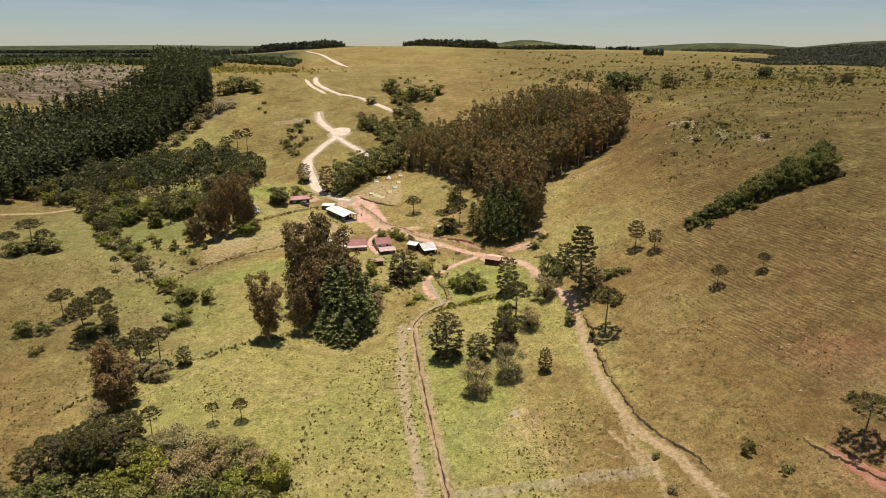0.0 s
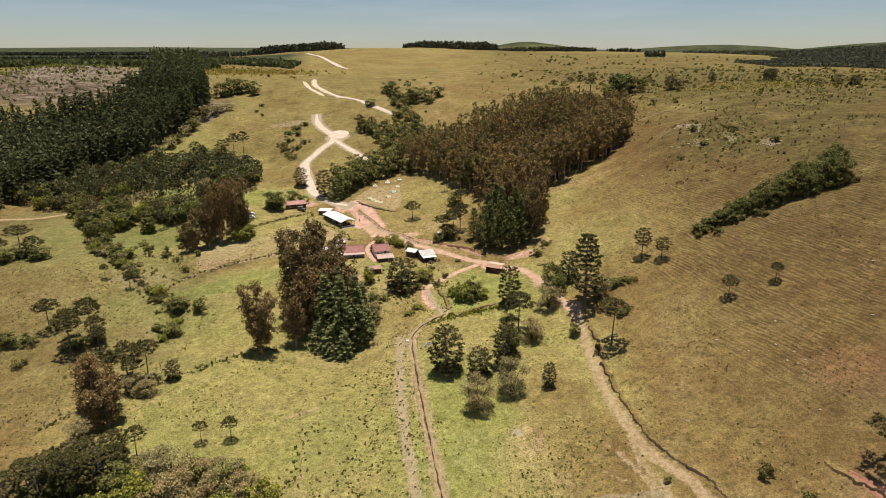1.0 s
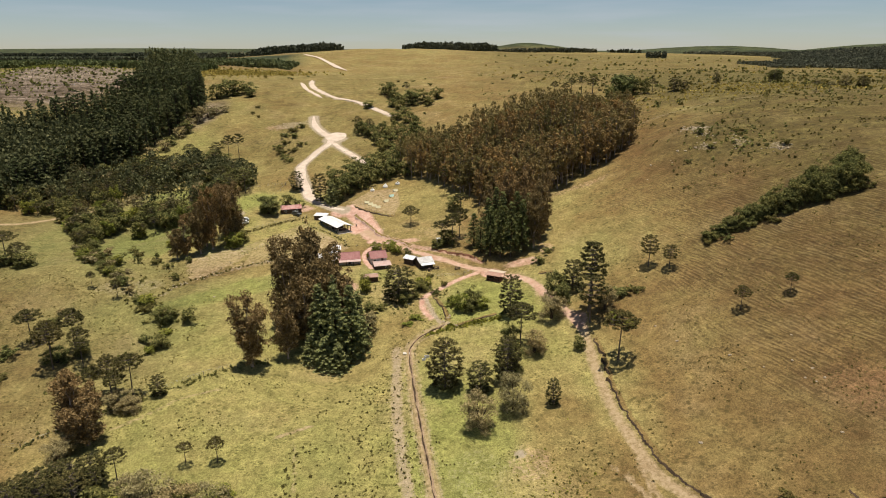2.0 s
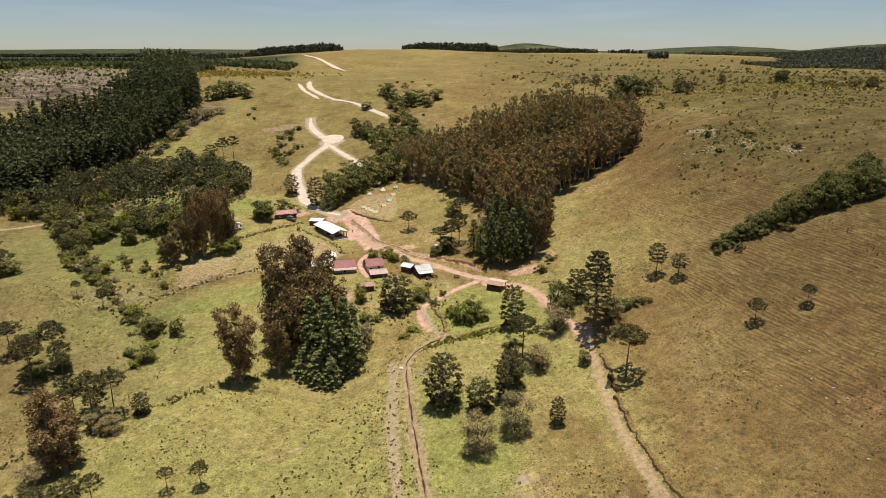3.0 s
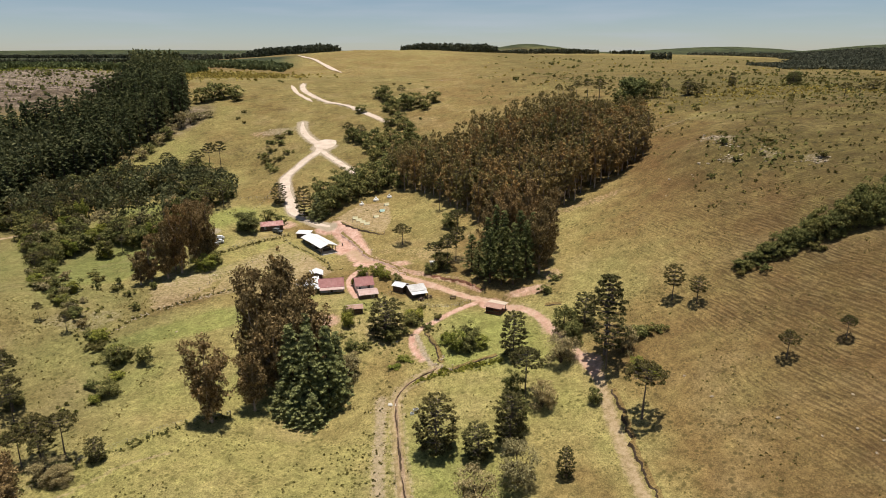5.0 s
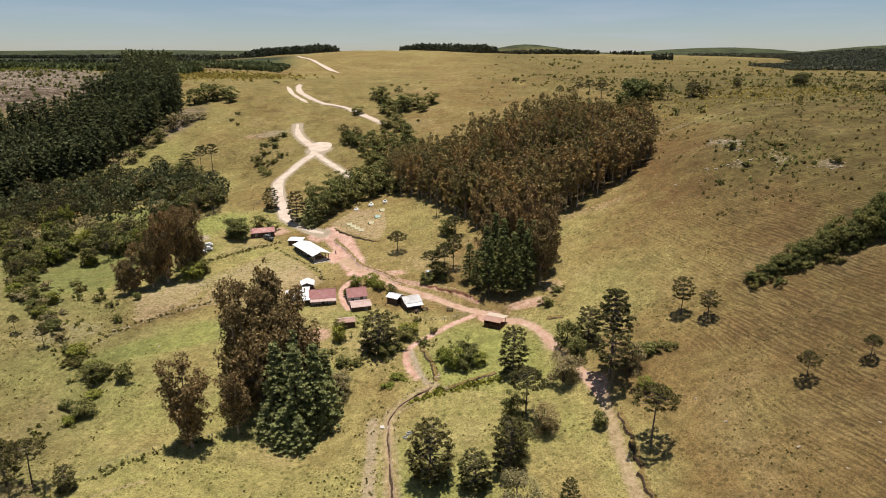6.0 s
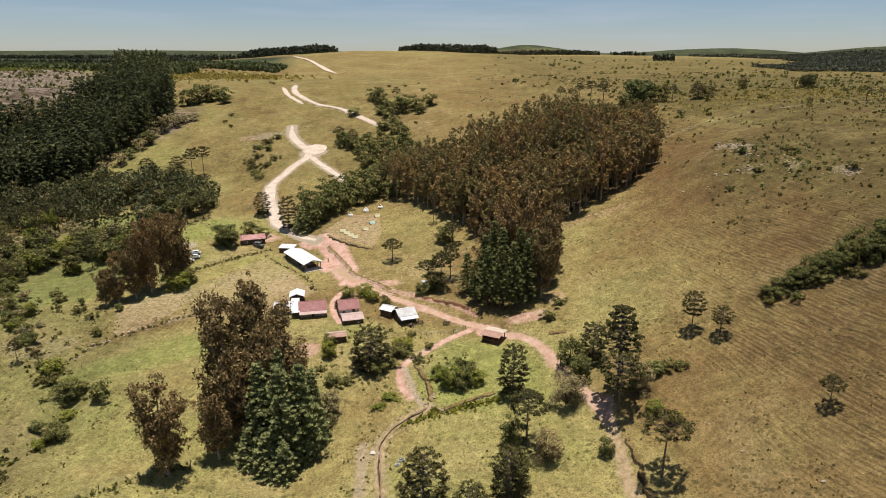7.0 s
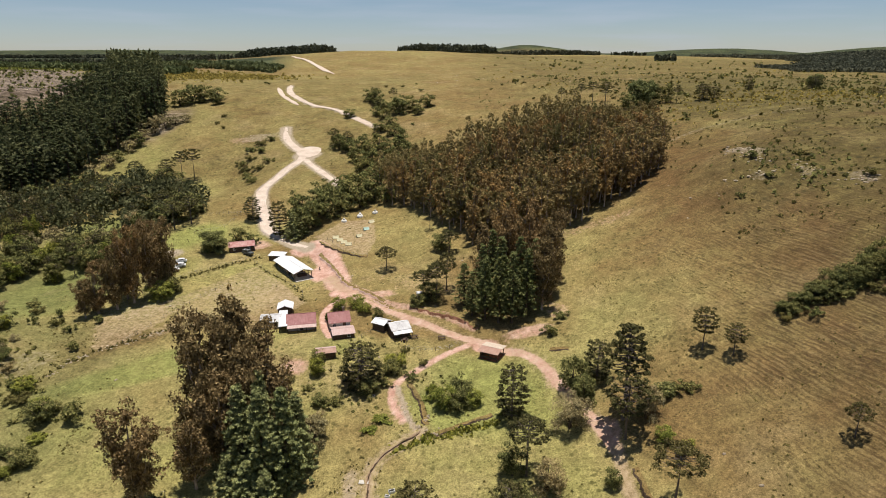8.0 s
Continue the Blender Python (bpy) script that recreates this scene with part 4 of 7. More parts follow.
def conifer(seed, h=24.0, w=11.0, leaf=None, tiers=15, per=11, count=16, size=0.5, low=0.06, bulge=0.55, name="conifer", label="dense dark green conifer with drooping tiers", squash=0.34):
    r = np.random.RandomState(seed)
    wood, _ = trunk_of(r, h * 0.98, h * 0.014, 0.01)
    cs, rs, limbs = [], [], []
    for k in range(tiers):
        q = low + (0.98 - low) * k / (tiers - 1)
        reach = w / 2 * (1 - q * 0.97) ** bulge * r.uniform(0.86, 1.06)
        m = max(3, int(per * (1 - 0.6 * q)))
        for i in range(m):
            a = 6.283 * (i + r.uniform(-0.4, 0.4)) / m + k * 2.4
            d = reach * r.uniform(0.55, 1.14)
            tip = np.array([d * math.cos(a), d * math.sin(a), max(0.02, q + r.uniform(-0.5, 0.5) / tiers) * h - 0.13 * d])
            cs += [tip, tip * (0.62, 0.62, 1) + (0, 0, 0.1 * d)]
            rs += [w * r.uniform(0.04, 0.075), w * r.uniform(0.06, 0.1)]
            if i % 2 == 0:
                limbs.append(limb(r, (0, 0, q * h), tip, h * 0.004, -0.05, 3))
    return make_tree(name, label, "tree", M_BARK, leaf or M_CEDAR, [wood], limbs, [clump_leaves(r, cs, rs, count, size, squash, 1.35)])


def araucaria(seed, h=14.0, w=12.0, whorls=6, branches=9, start=0.62, dense=1.0, fine=32, label="umbrella-crowned araucaria pine with dark needle tufts"):
    """Candelabra crown: bare trunk, level limbs turning up at their ends, tufts of needles only towards the ends."""
    r = np.random.RandomState(seed)
    wood, _ = trunk_of(r, h * 0.97, h * 0.021, 0.012, 1.3)
    cs, rs, limbs = [], [], []
    for k in range(whorls):
        u = k / max(1, whorls - 1)
        q = start + (0.95 - start) * u
        reach = w / 2 * (1.0 - 0.62 * u ** 1.8 if start > 0.5 else 1.02 * math.sin(math.pi * (0.14 + 0.67 * (1 - u))) ** 0.65)
        for i in range(branches):
            a = 6.283 * (i + r.uniform(-0.3, 0.3)) / branches + k * 0.9
            d = reach * r.uniform(0.7, 1.06)
            z0, z1 = q * h, q * h + 0.16 * d * r.uniform(0.3, 1.1)
            tip = np.array([d * math.cos(a), d * math.sin(a), z1])
            limbs.append(limb(r, (0, 0, z0), tip, h * 0.0075, 0.1))
            side = np.array([-math.sin(a), math.cos(a), 0.0])
            cs.append(tip), rs.append(w * r.uniform(0.045, 0.065) * dense)
            for sgn in (-1, 1) if u < 0.6 else ((-1) ** i,):
                cs.append(tip * (0.86, 0.86, 1) + side * sgn * w * r.uniform(0.04, 0.075) + (0, 0, -0.03 * d)), rs.append(w * r.uniform(0.035, 0.052) * dense)
            if dense > 1.05 and i % 2:
                cs.append(tip * (0.66, 0.66, 1) + (0, 0, -0.06 * d)), rs.append(w * r.uniform(0.03, 0.045) * dense)
    for _ in range(4):
        cs.append(np.array([r.normal(0, 0.06 * w), r.normal(0, 0.06 * w), h * r.uniform(0.94, 1.0)])), rs.append(w * 0.06)
    return make_tree("araucaria_pine", label, "tree", M_GREYBARK, M_ARAU, [wood], limbs, [clump_leaves(r, cs, rs, fine, h * (0.012 if fine > 25 else 0.017), 0.7, 1.4)])


def broadleaf(seed, h=11.0, w=11.0, leaf=None, clumps=36, count=72, size=0.3, low=0.14, name="broadleaf_tree", label="round-crowned native tree with mixed green foliage", bark=None, stems=3):
    r = np.random.RandomState(seed)
    wood, limbs, cs, rs = [], [], [], []
    for s in range(stems):
        a = 6.28 * s / stems + r.uniform(0, 1)
        wood.append(tube([(0.15 * math.cos(a), 0.15 * math.sin(a), -0.5), (0.5 * math.cos(a), 0.5 * math.sin(a), 0.25 * h), (0.2 * w * math.cos(a), 0.2 * w * math.sin(a), 0.6 * h)], [0.03 * h, 0.022 * h, 0.008 * h], 6))
    for k in range(clumps):
        d = unit(r.normal(0, 1, (1, 3)))[0]
        q = r.uniform(0.5, 0.85)
        c = np.array([d[0] * w / 2 * q, d[1] * w / 2 * q, h * (0.5 + low * 0.35) + d[2] * h * (0.48 - low * 0.3) * q])
        c[2] = max(c[2], 0.13 * h + r.uniform(0, 0.12) * h) if k % 4 else h * r.uniform(0.06, 0.26)
        cs.append(c), rs.append(w * r.uniform(0.12, 0.19))
        if k % 3 == 0:
            limbs.append(limb(r, (0, 0, h * low * r.uniform(0.6, 1.2)), c, 0.009 * h, 0.02))
    return make_tree(name, label, "tree", bark or M_BARK, leaf or M_BROAD, wood, limbs, [clump_leaves(r, cs, rs, count, size, 0.85)])


def shrub(seed, leaf, name="bush", label="low rounded bush in the pasture", w=4.0, h=2.6, clumps=13, count=70, size=0.155):
    r = np.random.RandomState(seed)
    wood = [tube([(0, 0, -0.3), (0.3 * math.cos(s * 2.1), 0.3 * math.sin(s * 2.1), 0.3 * h), (0.25 * w * math.cos(s * 2.1), 0.25 * w * math.sin(s * 2.1), 0.7 * h)], [0.07, 0.05, 0.02], 5) for s in range(3)]
    cs = [np.array([r.normal(0, 0.2) * w, r.normal(0, 0.2) * w, h * r.uniform(0.15, 0.7)]) for _ in range(clumps)]
    rs = [w * r.uniform(0.13, 0.22) for _ in range(clumps)]
    return make_tree(name, label, "bush", M_BARK, leaf, wood, [], [clump_leaves(r, cs, rs, count, size, 0.8)])


class Kind:
    """A few first trees of one kind, of one nominal size, and their copies."""

    def __init__(self, makes, h, w, far=None):
        self.makes, self.h, self.w, self.n, self.far = makes, h, w, 0, far
        self.used = [False] * len(makes)
        self.r = random.Random(len(makes) * 7 + int(h * 10))

    def stand(self, x, y, h, w=None, label="", group="", turn=None, sink=0.15):
        if self.far and y > 285:
            return self.far.stand(x, y, h, w, label, group, turn, sink)
        i = self.n % len(self.makes)
        self.n += 1
        s = h / self.h
        sw = w / self.w if w else s
        t = self.r.uniform(0, 360) if turn is None else turn
        m = pose(x, y, gz(x, y) - sink, 0, 0, t) @ Matrix.Diagonal((sw, sw, s, 1))
        if not self.used[i]:
            self.used[i] = True
            ob = self.makes[i]
            ob.matrix_basis = m
        else:
            ob = copy_thing(self.makes[i], m @ Matrix.Diagonal((1 / self.makes[i].scale[0], 1 / self.makes[i].scale[1], 1 / self.makes[i].scale[2], 1)))
        tagged(ob, label, "", group)
        return ob


FARBROAD = Kind([broadleaf(s, clumps=25, count=48, size=0.43) for s in (161, 162, 163)], 11, 11)
FARGREY = Kind([broadleaf(s, leaf=M_GREY, clumps=28, count=50, size=0.34, name="lichened_tree", label="grey-green lichened native tree with a loose crown") for s in (164, 165)], 11, 11)
FARARAU = Kind([araucaria(s, fine=15, whorls=4, branches=8, start=0.68) for s in (151, 152)], 14, 14)
EUC = Kind([eucalyptus(s) for s in (11, 12, 13, 14)], 24, 10)
GROVE = Kind([eucalyptus(s, 22, 6.2, M_GROVE, 17, 66, 0.275, 0.1, label="slim plantation eucalyptus with brownish crown and pale stem", lowest=0.0, stem=0.008) for s in (21, 22, 23, 24, 25)], 22, 6.2)
PINE = Kind([conifer(s, 26, 7.5, M_PINE, 12, 7, 15, 0.32, 0.16, 0.5, "pine_tree", "tall dark plantation pine in a close stand", 1.0) for s in (31, 32, 33)], 26, 7.5)
SHELTER = Kind([conifer(s, 21, 8, M_SHELTER, 22, 9, 34, 0.14, 0.16, 0.7, label="tall dark green conifer with bare shaded stems below", squash=0.7) for s in (46, 47, 48)], 21, 8)
CEDAR = Kind([conifer(s, 24, 12.5, M_CEDAR, 21, 12, 42, 0.21, 0.03, 0.78) for s in (41, 42, 43)], 24, 12.5)
ARAU = Kind([araucaria(51, whorls=5, branches=9, start=0.68, dense=1.04, fine=40), araucaria(52, whorls=4, branches=10, start=0.74, dense=1.04, fine=40), araucaria(53, whorls=6, branches=8, start=0.6, fine=40)], 14, 14, FARARAU)
ARAUTALL = Kind([araucaria(54, 22, 11.5, 7, 8, 0.55, 0.85, 40, "tall araucaria pine with a long ragged dark crown")], 22, 11.5)
ARAUYOUNG = Kind([araucaria(s, 11, 8, 5, 9, 0.48, 1.15, 36, "young araucaria pine with a deep rounded dark crown") for s in (57, 58)], 11, 8)
ARAUOVAL = Kind([araucaria(s, 13, 9, 10, 8, 0.07, 1.12, 32, "young egg-shaped araucaria pine with dense dark tufts") for s in (55, 56)], 13, 9)
BROAD = Kind([broadleaf(s) for s in (61, 62, 63, 64)], 11, 11, FARBROAD)
GREYT = Kind([broadleaf(s, leaf=M_GREY, count=135, size=0.19, name="lichened_tree", label="grey-green lichened native tree with a loose crown", low=0.15) for s in (65, 66)], 11, 11, FARGREY)
FRESH = Kind([broadleaf(s, leaf=M_GREEN, low=0.12, label="light green leafy tree by the pasture") for s in (67, 68)], 11, 11)
FAROAK = Kind([broadleaf(170, 15, 17, M_OAK, 64, 70, 0.52, 0.0, label="large dense dark green tree")], 15, 17)
OAK = Kind([broadleaf(69, 18, 15, M_OAK, 70, 150, 0.33, 0.0, label="large dense dark green tree")], 18, 15)
BUSH = Kind([shrub(71, M_BROAD), shrub(72, M_BROAD, label="dark low bush in the pasture"), shrub(73, M_TUFT, label="olive-brown scrubby bush in the pasture")], 2.6, 4)
GBUSH = Kind([shrub(74, M_GREEN, label="bright green leafy shrub"), shrub(75, M_GREEN, label="bright green garden shrub")], 2.6, 4)
GREYB = Kind([shrub(76, M_GREY, label="grey-green scrubby bush in the pasture")], 2.6, 4)

# trees round the ditch and the path
ARAUOVAL.stand(1, 161, 13.2, 9.5)
ARAUOVAL.stand(10, 158, 8.0, 7.0, "small round araucaria pine above grey bushes")
GREYT.stand(9, 143.5, 10.2, 9.2)
GREYT.stand(17.5, 149.5, 10.8, 9.2)
ARAUOVAL.stand(17, 161, 12.5, 7.2, "slender young araucaria pine in a row of trees")
BROAD.stand(18.5, 166, 9, 7.5)
ARAU.stand(22.1, 176.5, 12.9, 10.8)
GREYT.stand(25.5, 172.5, 7.5, 7.5)
BROAD.stand(19.5, 177, 8, 6)
ARAUOVAL.stand(21, 194, 12.2, 7.4, "egg-shaped araucaria pine on the green")
ARAUOVAL.stand(27, 150, 7.0, 3.6, "small upright young araucaria pine")
BROAD.stand(37.3, 171, 4.4, 3.9, "small round dark tree beside the path")
ARAU.stand(45.6, 162.5, 13.5, 11.6, "spreading araucaria pine alone beside the path")
ARAUTALL.stand(43.2, 187, 21.5, 9.5)
ARAUYOUNG.stand(42.3, 181.5, 14, 9.6, "dense dark araucaria pine before a taller one")
BROAD.stand(35.5, 199, 9.5, 8)
BROAD.stand(37, 195, 6.5, 6)
ARAUOVAL.stand(41, 201, 9.5, 7)
GREYT.stand(32.5, 188, 8.8, 9)
GREYT.stand(47.5, 186, 8, 7)
BUSH.stand(53, 191, 3.2, 7.0)
BUSH.stand(57, 190.5, 2.6, 4.5)
FRESH.stand(49, 179, 3.6, 4.4)
GBUSH.stand(52, 175, 2.8, 4)
FRESH.stand(6.4, 199.6, 6.5, 5.8, "light green willowy tree by the ditch")
BROAD.stand(10.2, 201.5, 7.2, 6.5)
BROAD.stand(9.4, 198, 5, 5)
FRESH.stand(12.8, 199.5, 4.2, 5)
GBUSH.stand(3.6, 202.6, 2.6, 4)
GBUSH.stand(2.8, 206, 2, 3.4)
GBUSH.stand(-8, 196.5, 1.4, 5)
GBUSH.stand(-10.5, 194, 1.1, 4)
# on the dry slope
ARAUYOUNG.stand(64.0, 200.8, 10, 5.8, "dense dark araucaria pine on the dry slope")
ARAUYOUNG.stand(68.6, 195.8, 7.2, 5.2)
ARAU.stand(77.6, 167.5, 6.8, 5.4)
ARAU.stand(89.6, 167.3, 5.6, 4.4)
ARAU.stand(81, 105, 10.6, 10.9)
BUSH.stand(62, 110.5, 3.0, 4.0)
BUSH.stand(44.5, 113, 1.6, 2.2)
BUSH.stand(66, 103, 2.0, 2.6)
GREYB.stand(44.8, 103.5, 1.8, 2.6)
BUSH.stand(52, 98, 2.0, 3.0)
# the near eucalyptus clump and its conifers
EUC.stand(-52.6, 174, 21.5, 10)
EUC.stand(-44, 180, 15.6, 7.5, "small eucalyptus with rusty leaves and a leaning stem")
for _x, _y, _h, _w in ((-45, 190, 26, 12), (-39, 193, 28, 12), (-47, 198, 27, 12), (-41, 200, 28, 12), (-34, 198, 25, 12), (-31, 191, 23.5, 11), (-40, 186, 22, 11), (-36, 189, 25, 11)):
    EUC.stand(_x, _y, _h, _w, "", "eucalyptus clump below the farm")
GROVE.stand(-42, 204, 29.5, 6, "thin tall eucalyptus rising above the clump")
for _x, _y, _h, _w in ((-35, 183.5, 22, 11.5), (-30.2, 181, 23.5, 11.5), (-26, 182.5, 22.5, 11), (-31.5, 186.5, 23, 10), (-24.5, 187, 17, 9), (-33, 178.5, 9.5, 9), (-29, 177.5, 8, 8), (-37.5, 180.5, 8.5, 7.5)):
    CEDAR.stand(_x, _y, _h, _w, "", "conifers before the eucalyptus clump")
# eucalyptus row by the fields
for _x, _y, _h, _w in ((-101, 254, 17, 8), (-96, 256, 21, 8.5), (-92.5, 260, 25.5, 9), (-88.5, 264, 25, 9), (-85.5, 270, 23, 8.5), (-96, 263, 20, 8.5), (-90, 272, 22, 9), (-103.5, 251, 12, 6)):
    EUC.stand(_x, _y, _h, _w, "", "eucalyptus row beside the fields")
FRESH.stand(-85, 262, 6.5, 9)
BROAD.stand(-82, 266, 6, 6)
# left pasture
for _x, _y, _h, _w in ((-107.2, 172.6, 14.5, 10.5), (-106, 182, 13.5, 9.5), (-100, 174.6, 8.5, 6.5), (-110.5, 178, 10.5, 8), (-102.5, 178.5, 10, 7.5)):
    ARAU.stand(_x, _y, _h, _w, "tall dark araucaria pine in the dry pasture", "araucarias in the dry pasture")
BROAD.stand(-108, 176, 5, 8)
BROAD.stand(-103.5, 181, 4.5, 6)
ARAU.stand(-120.9, 185.7, 10.6, 9)
ARAU.stand(-110.2, 216.2, 7, 4.5)
ARAU.stand(-121.7, 222, 6, 4)
BUSH.stand(-80.6, 202, 5.2, 7.5, "round dark bush beside the pasture ditch")
BROAD.stand(-89, 202.5, 6.8, 7.5)
FRESH.stand(-90.5, 205.5, 4.5, 6)
BROAD.stand(-84, 187.5, 4.6, 6.5)
GBUSH.stand(-86, 184.5, 2.6, 4.5)
FRESH.stand(-99.5, 214, 4.2, 6.5)
BUSH.stand(-124, 178, 3.5, 7)
BUSH.stand(-118, 166, 2.4, 5)
BROAD.stand(-128, 176, 5, 7)
for _x, _y, _h, _w in ((-167, 246, 12.4, 13), (-160, 243, 9, 10), (-172, 240, 9, 10)):
    ARAU.stand(_x, _y, _h, _w)
    BROAD.stand(_x + 3, _y - 2, 6, 10)
EUC.stand(-85, 144, 17, 10)
EUC.stand(-88, 148, 15, 10)
EUC.stand(-81, 141, 12, 9)
for _x, _y, _h, _w in ((-79.5, 160.3, 11.5, 9), (-85.5, 161, 11, 9.5), (-82, 157, 9, 7), (-88.5, 159, 9, 7)):
    ARAU.stand(_x, _y, _h, _w, "dark araucaria pine with tufted crown by the fence")
GREYT.stand(-80, 155, 5.5, 8)
GREYT.stand(-77, 154, 4.5, 6)
ARAUOVAL.stand(-73, 160.5, 5.6, 4.2)
GREYT.stand(-85, 136, 6, 7)
# the wood at the meadow's near corner
for _k, (_x, _y, _h, _w) in enumerate(((-86, 117.5, 9.5, 7.5), (-82, 115.5, 10.5, 8), (-76.5, 116.5, 11, 8), (-71.5, 118.5, 10.5, 7.5), (-74.5, 123.5, 9.5, 7), (-79.5, 120.5, 10, 7.5), (-68.5, 128.8, 8.4, 6.4), (-73, 128, 7.5, 6), (-84, 121, 8, 6.5), (-70, 123.5, 8, 6.5), (-78, 125, 8, 6), (-87.5, 113.5, 9, 7))):
    (ARAU if _k in (0, 2, 6, 9) else ARAUOVAL).stand(_x, _y, _h, _w, "dark araucaria pine in the near wood", "araucarias of the near wood")
ARAU.stand(-49.2, 134.8, 6.4, 4.8, "young araucaria pine with open whorls")
ARAU.stand(-55.8, 133.8, 5.6, 4.4, "young araucaria pine with open whorls")
for _x, _y, _h, _w in ((-57, 120, 10, 11), (-50, 115, 11, 11), (-45, 119, 8, 9), (-53, 109, 11, 11), (-63, 122.5, 7.5, 8), (-85, 138, 4, 6.5), (-39.5, 114, 8.5, 9)):
    GREYT.stand(_x, _y, _h, _w, "wide grey lichened tree in the near wood")
for _x, _y, _h, _w in ((-62, 113, 9.5, 9.5), (-35.5, 111, 8, 8.5), (-42, 106, 9, 9), (-68, 109, 8, 8), (-44, 122, 4.5, 6)):
    FRESH.stand(_x, _y, _h, _w, "light green tree in the near wood")
for _x, _y, _h, _w in ((-66, 117, 9, 9), (-44, 114, 9, 9), (-60, 104, 9, 11), (-70, 104, 9, 11), (-80, 107, 8, 10), (-88, 106, 8, 9), (-48, 103, 9, 11), (-38, 102, 8, 10), (-54, 100, 9, 11), (-76, 99, 9, 11), (-66, 97, 9, 11), (-84, 99, 9, 10), (-78, 117.5, 6, 8), (-83, 114, 6, 7.5), (-72, 121.5, 6, 8), (-52, 122, 5.5, 7)):
    BROAD.stand(_x, _y, _h, _w, "dark native tree in the near wood")
# tent field, garden and farmyard
ARAU.stand(-13, 273, 8.4, 8.6)
ARAU.stand(4, 246.5, 12.3, 9)
ARAU.stand(0, 249, 9, 9)
ARAU.stand(7, 253, 12, 8)
BROAD.stand(2, 248, 6, 9)
BROAD.stand(-1.5, 246, 4, 6)
ARAU.stand(1, 301, 13.6, 5.5, "thin tall araucaria pine at the grove's edge")
ARAU.stand(8, 279, 8, 9)
BROAD.stand(5, 283, 6, 8)
ARAUOVAL.stand(-14, 210, 11.5, 11, "dark garden araucaria pine with a spreading crown", sink=1.6)
BROAD.stand(-7, 214, 4, 6)
BROAD.stand(-12, 206, 4, 6)
FRESH.stand(-6, 217, 4, 6)
FRESH.stand(-25.5, 214, 5, 5)
BROAD.stand(-26, 219.5, 4, 5)
BROAD.stand(-23, 203, 3, 4)
GREYB.stand(-23, 195, 5, 7)
GREYT.stand(-22.5, 192, 7, 7)
FRESH.stand(-25, 247, 4.2, 5)
FRESH.stand(-20, 247.5, 4.5, 6)
FRESH.stand(-17, 244, 3.5, 5)
BROAD.stand(-13, 241, 3.5, 4)
GBUSH.stand(-27.5, 241, 3, 3.4)
for _x, _y, _h, _w in ((-8, 209, 2, 4), (-2, 212, 2.2, 4), (1, 217, 2, 3), (-16, 215, 2.5, 4), (-20, 203, 2.5, 4), (-4, 223, 1.8, 3), (-13, 219, 2.5, 4), (-27, 208, 2, 3), (-32, 212, 2, 3)):
    BUSH.stand(_x, _y, _h, _w)
OAK.stand(-78, 293, 9.4, 10.5, "round dense green tree beside a small house")
BROAD.stand(-72.5, 304, 7.5, 8)
BROAD.stand(-67, 305, 5, 6)
ARAUOVAL.stand(-72, 324, 9.6, 7)
ARAUOVAL.stand(-58, 311, 13.6, 8)
# trees on the road's bend
for _x, _y, _h, _w in ((-50, 311, 12, 11), (-46, 317, 12, 11), (-52, 320, 12, 11), (-41, 324, 11, 11), (-46, 330, 12, 12), (-36, 330, 11, 10), (-29, 333, 10, 10), (-40, 338, 12, 12), (-54, 331, 10, 10), (-33, 342, 12, 12), (-24, 340, 11, 11), (-47, 343, 10, 10), (-26, 350, 12, 12), (-38, 350, 10, 11), (-18, 336, 11, 10)):
    BROAD.stand(_x, _y, _h, _w, "dark native tree beside the road", "trees on the road's bend")
CEDAR.stand(-51.5, 308, 10.5, 10)
for _x, _y, _h, _w in ((-50, 414, 9, 8), (-46, 410, 9, 9), (-53, 421, 9, 8), (-41, 405, 8, 9), (-36, 413, 8, 9), (-32, 398, 9, 10), (-28, 408, 9, 10), (-22, 396, 9, 10), (-16, 404, 9, 10), (-38, 392, 8, 9), (-30, 384, 9, 10), (-20, 382, 9, 10), (-12, 388, 9, 10), (-34, 374, 9, 10), (-24, 370, 9, 10), (-14, 374, 10, 10)):
    BROAD.stand(_x, _y, _h, _w, "native tree in the gully below the road", "trees in the gully")
ARAU.stand(-53, 416, 11, 8)
ARAU.stand(-45, 412, 10, 8)
for _x, _y, _h, _w in ((-2, 352, 14, 10), (4, 356, 14, 10), (-12, 350, 12, 9), (-7, 344, 12, 9)):
    ARAU.stand(_x, _y, _h, _w)
for _x, _y, _h, _w in ((-38, 506, 12, 12), (-44, 514, 10, 11), (-22, 478, 11, 14), (-12, 482, 10, 13), (-30, 486, 8, 10), (-36, 494, 9, 9), (-4, 490, 9, 11), (-20, 490, 10, 12), (-30, 466, 7, 9), (-36, 474, 7, 8), (-52, 474, 6, 9), (-10, 472, 6, 9), (-25, 452, 6, 9), (-30, 440, 7, 10), (-22, 430, 8, 10), (-18, 418, 9, 10)):
    BROAD.stand(_x, _y, _h, _w, "dark tree in the upper gully", "trees in the upper gully")
ARAU.stand(-27, 500, 12, 8)
# dark bushes among the boulders
for _x, _y, _h, _w in ((103, 271, 3.0, 4.5), (93, 254, 2.0, 2.6), (125, 246, 2.6, 4.5), (103, 258, 1.8, 4.0), (110, 290, 1.6, 3.5), (117, 268, 1.5, 4.0)):
    BUSH.stand(_x, _y, _h, _w, "dark bush among the boulders of the slope", "bushes among the boulders")
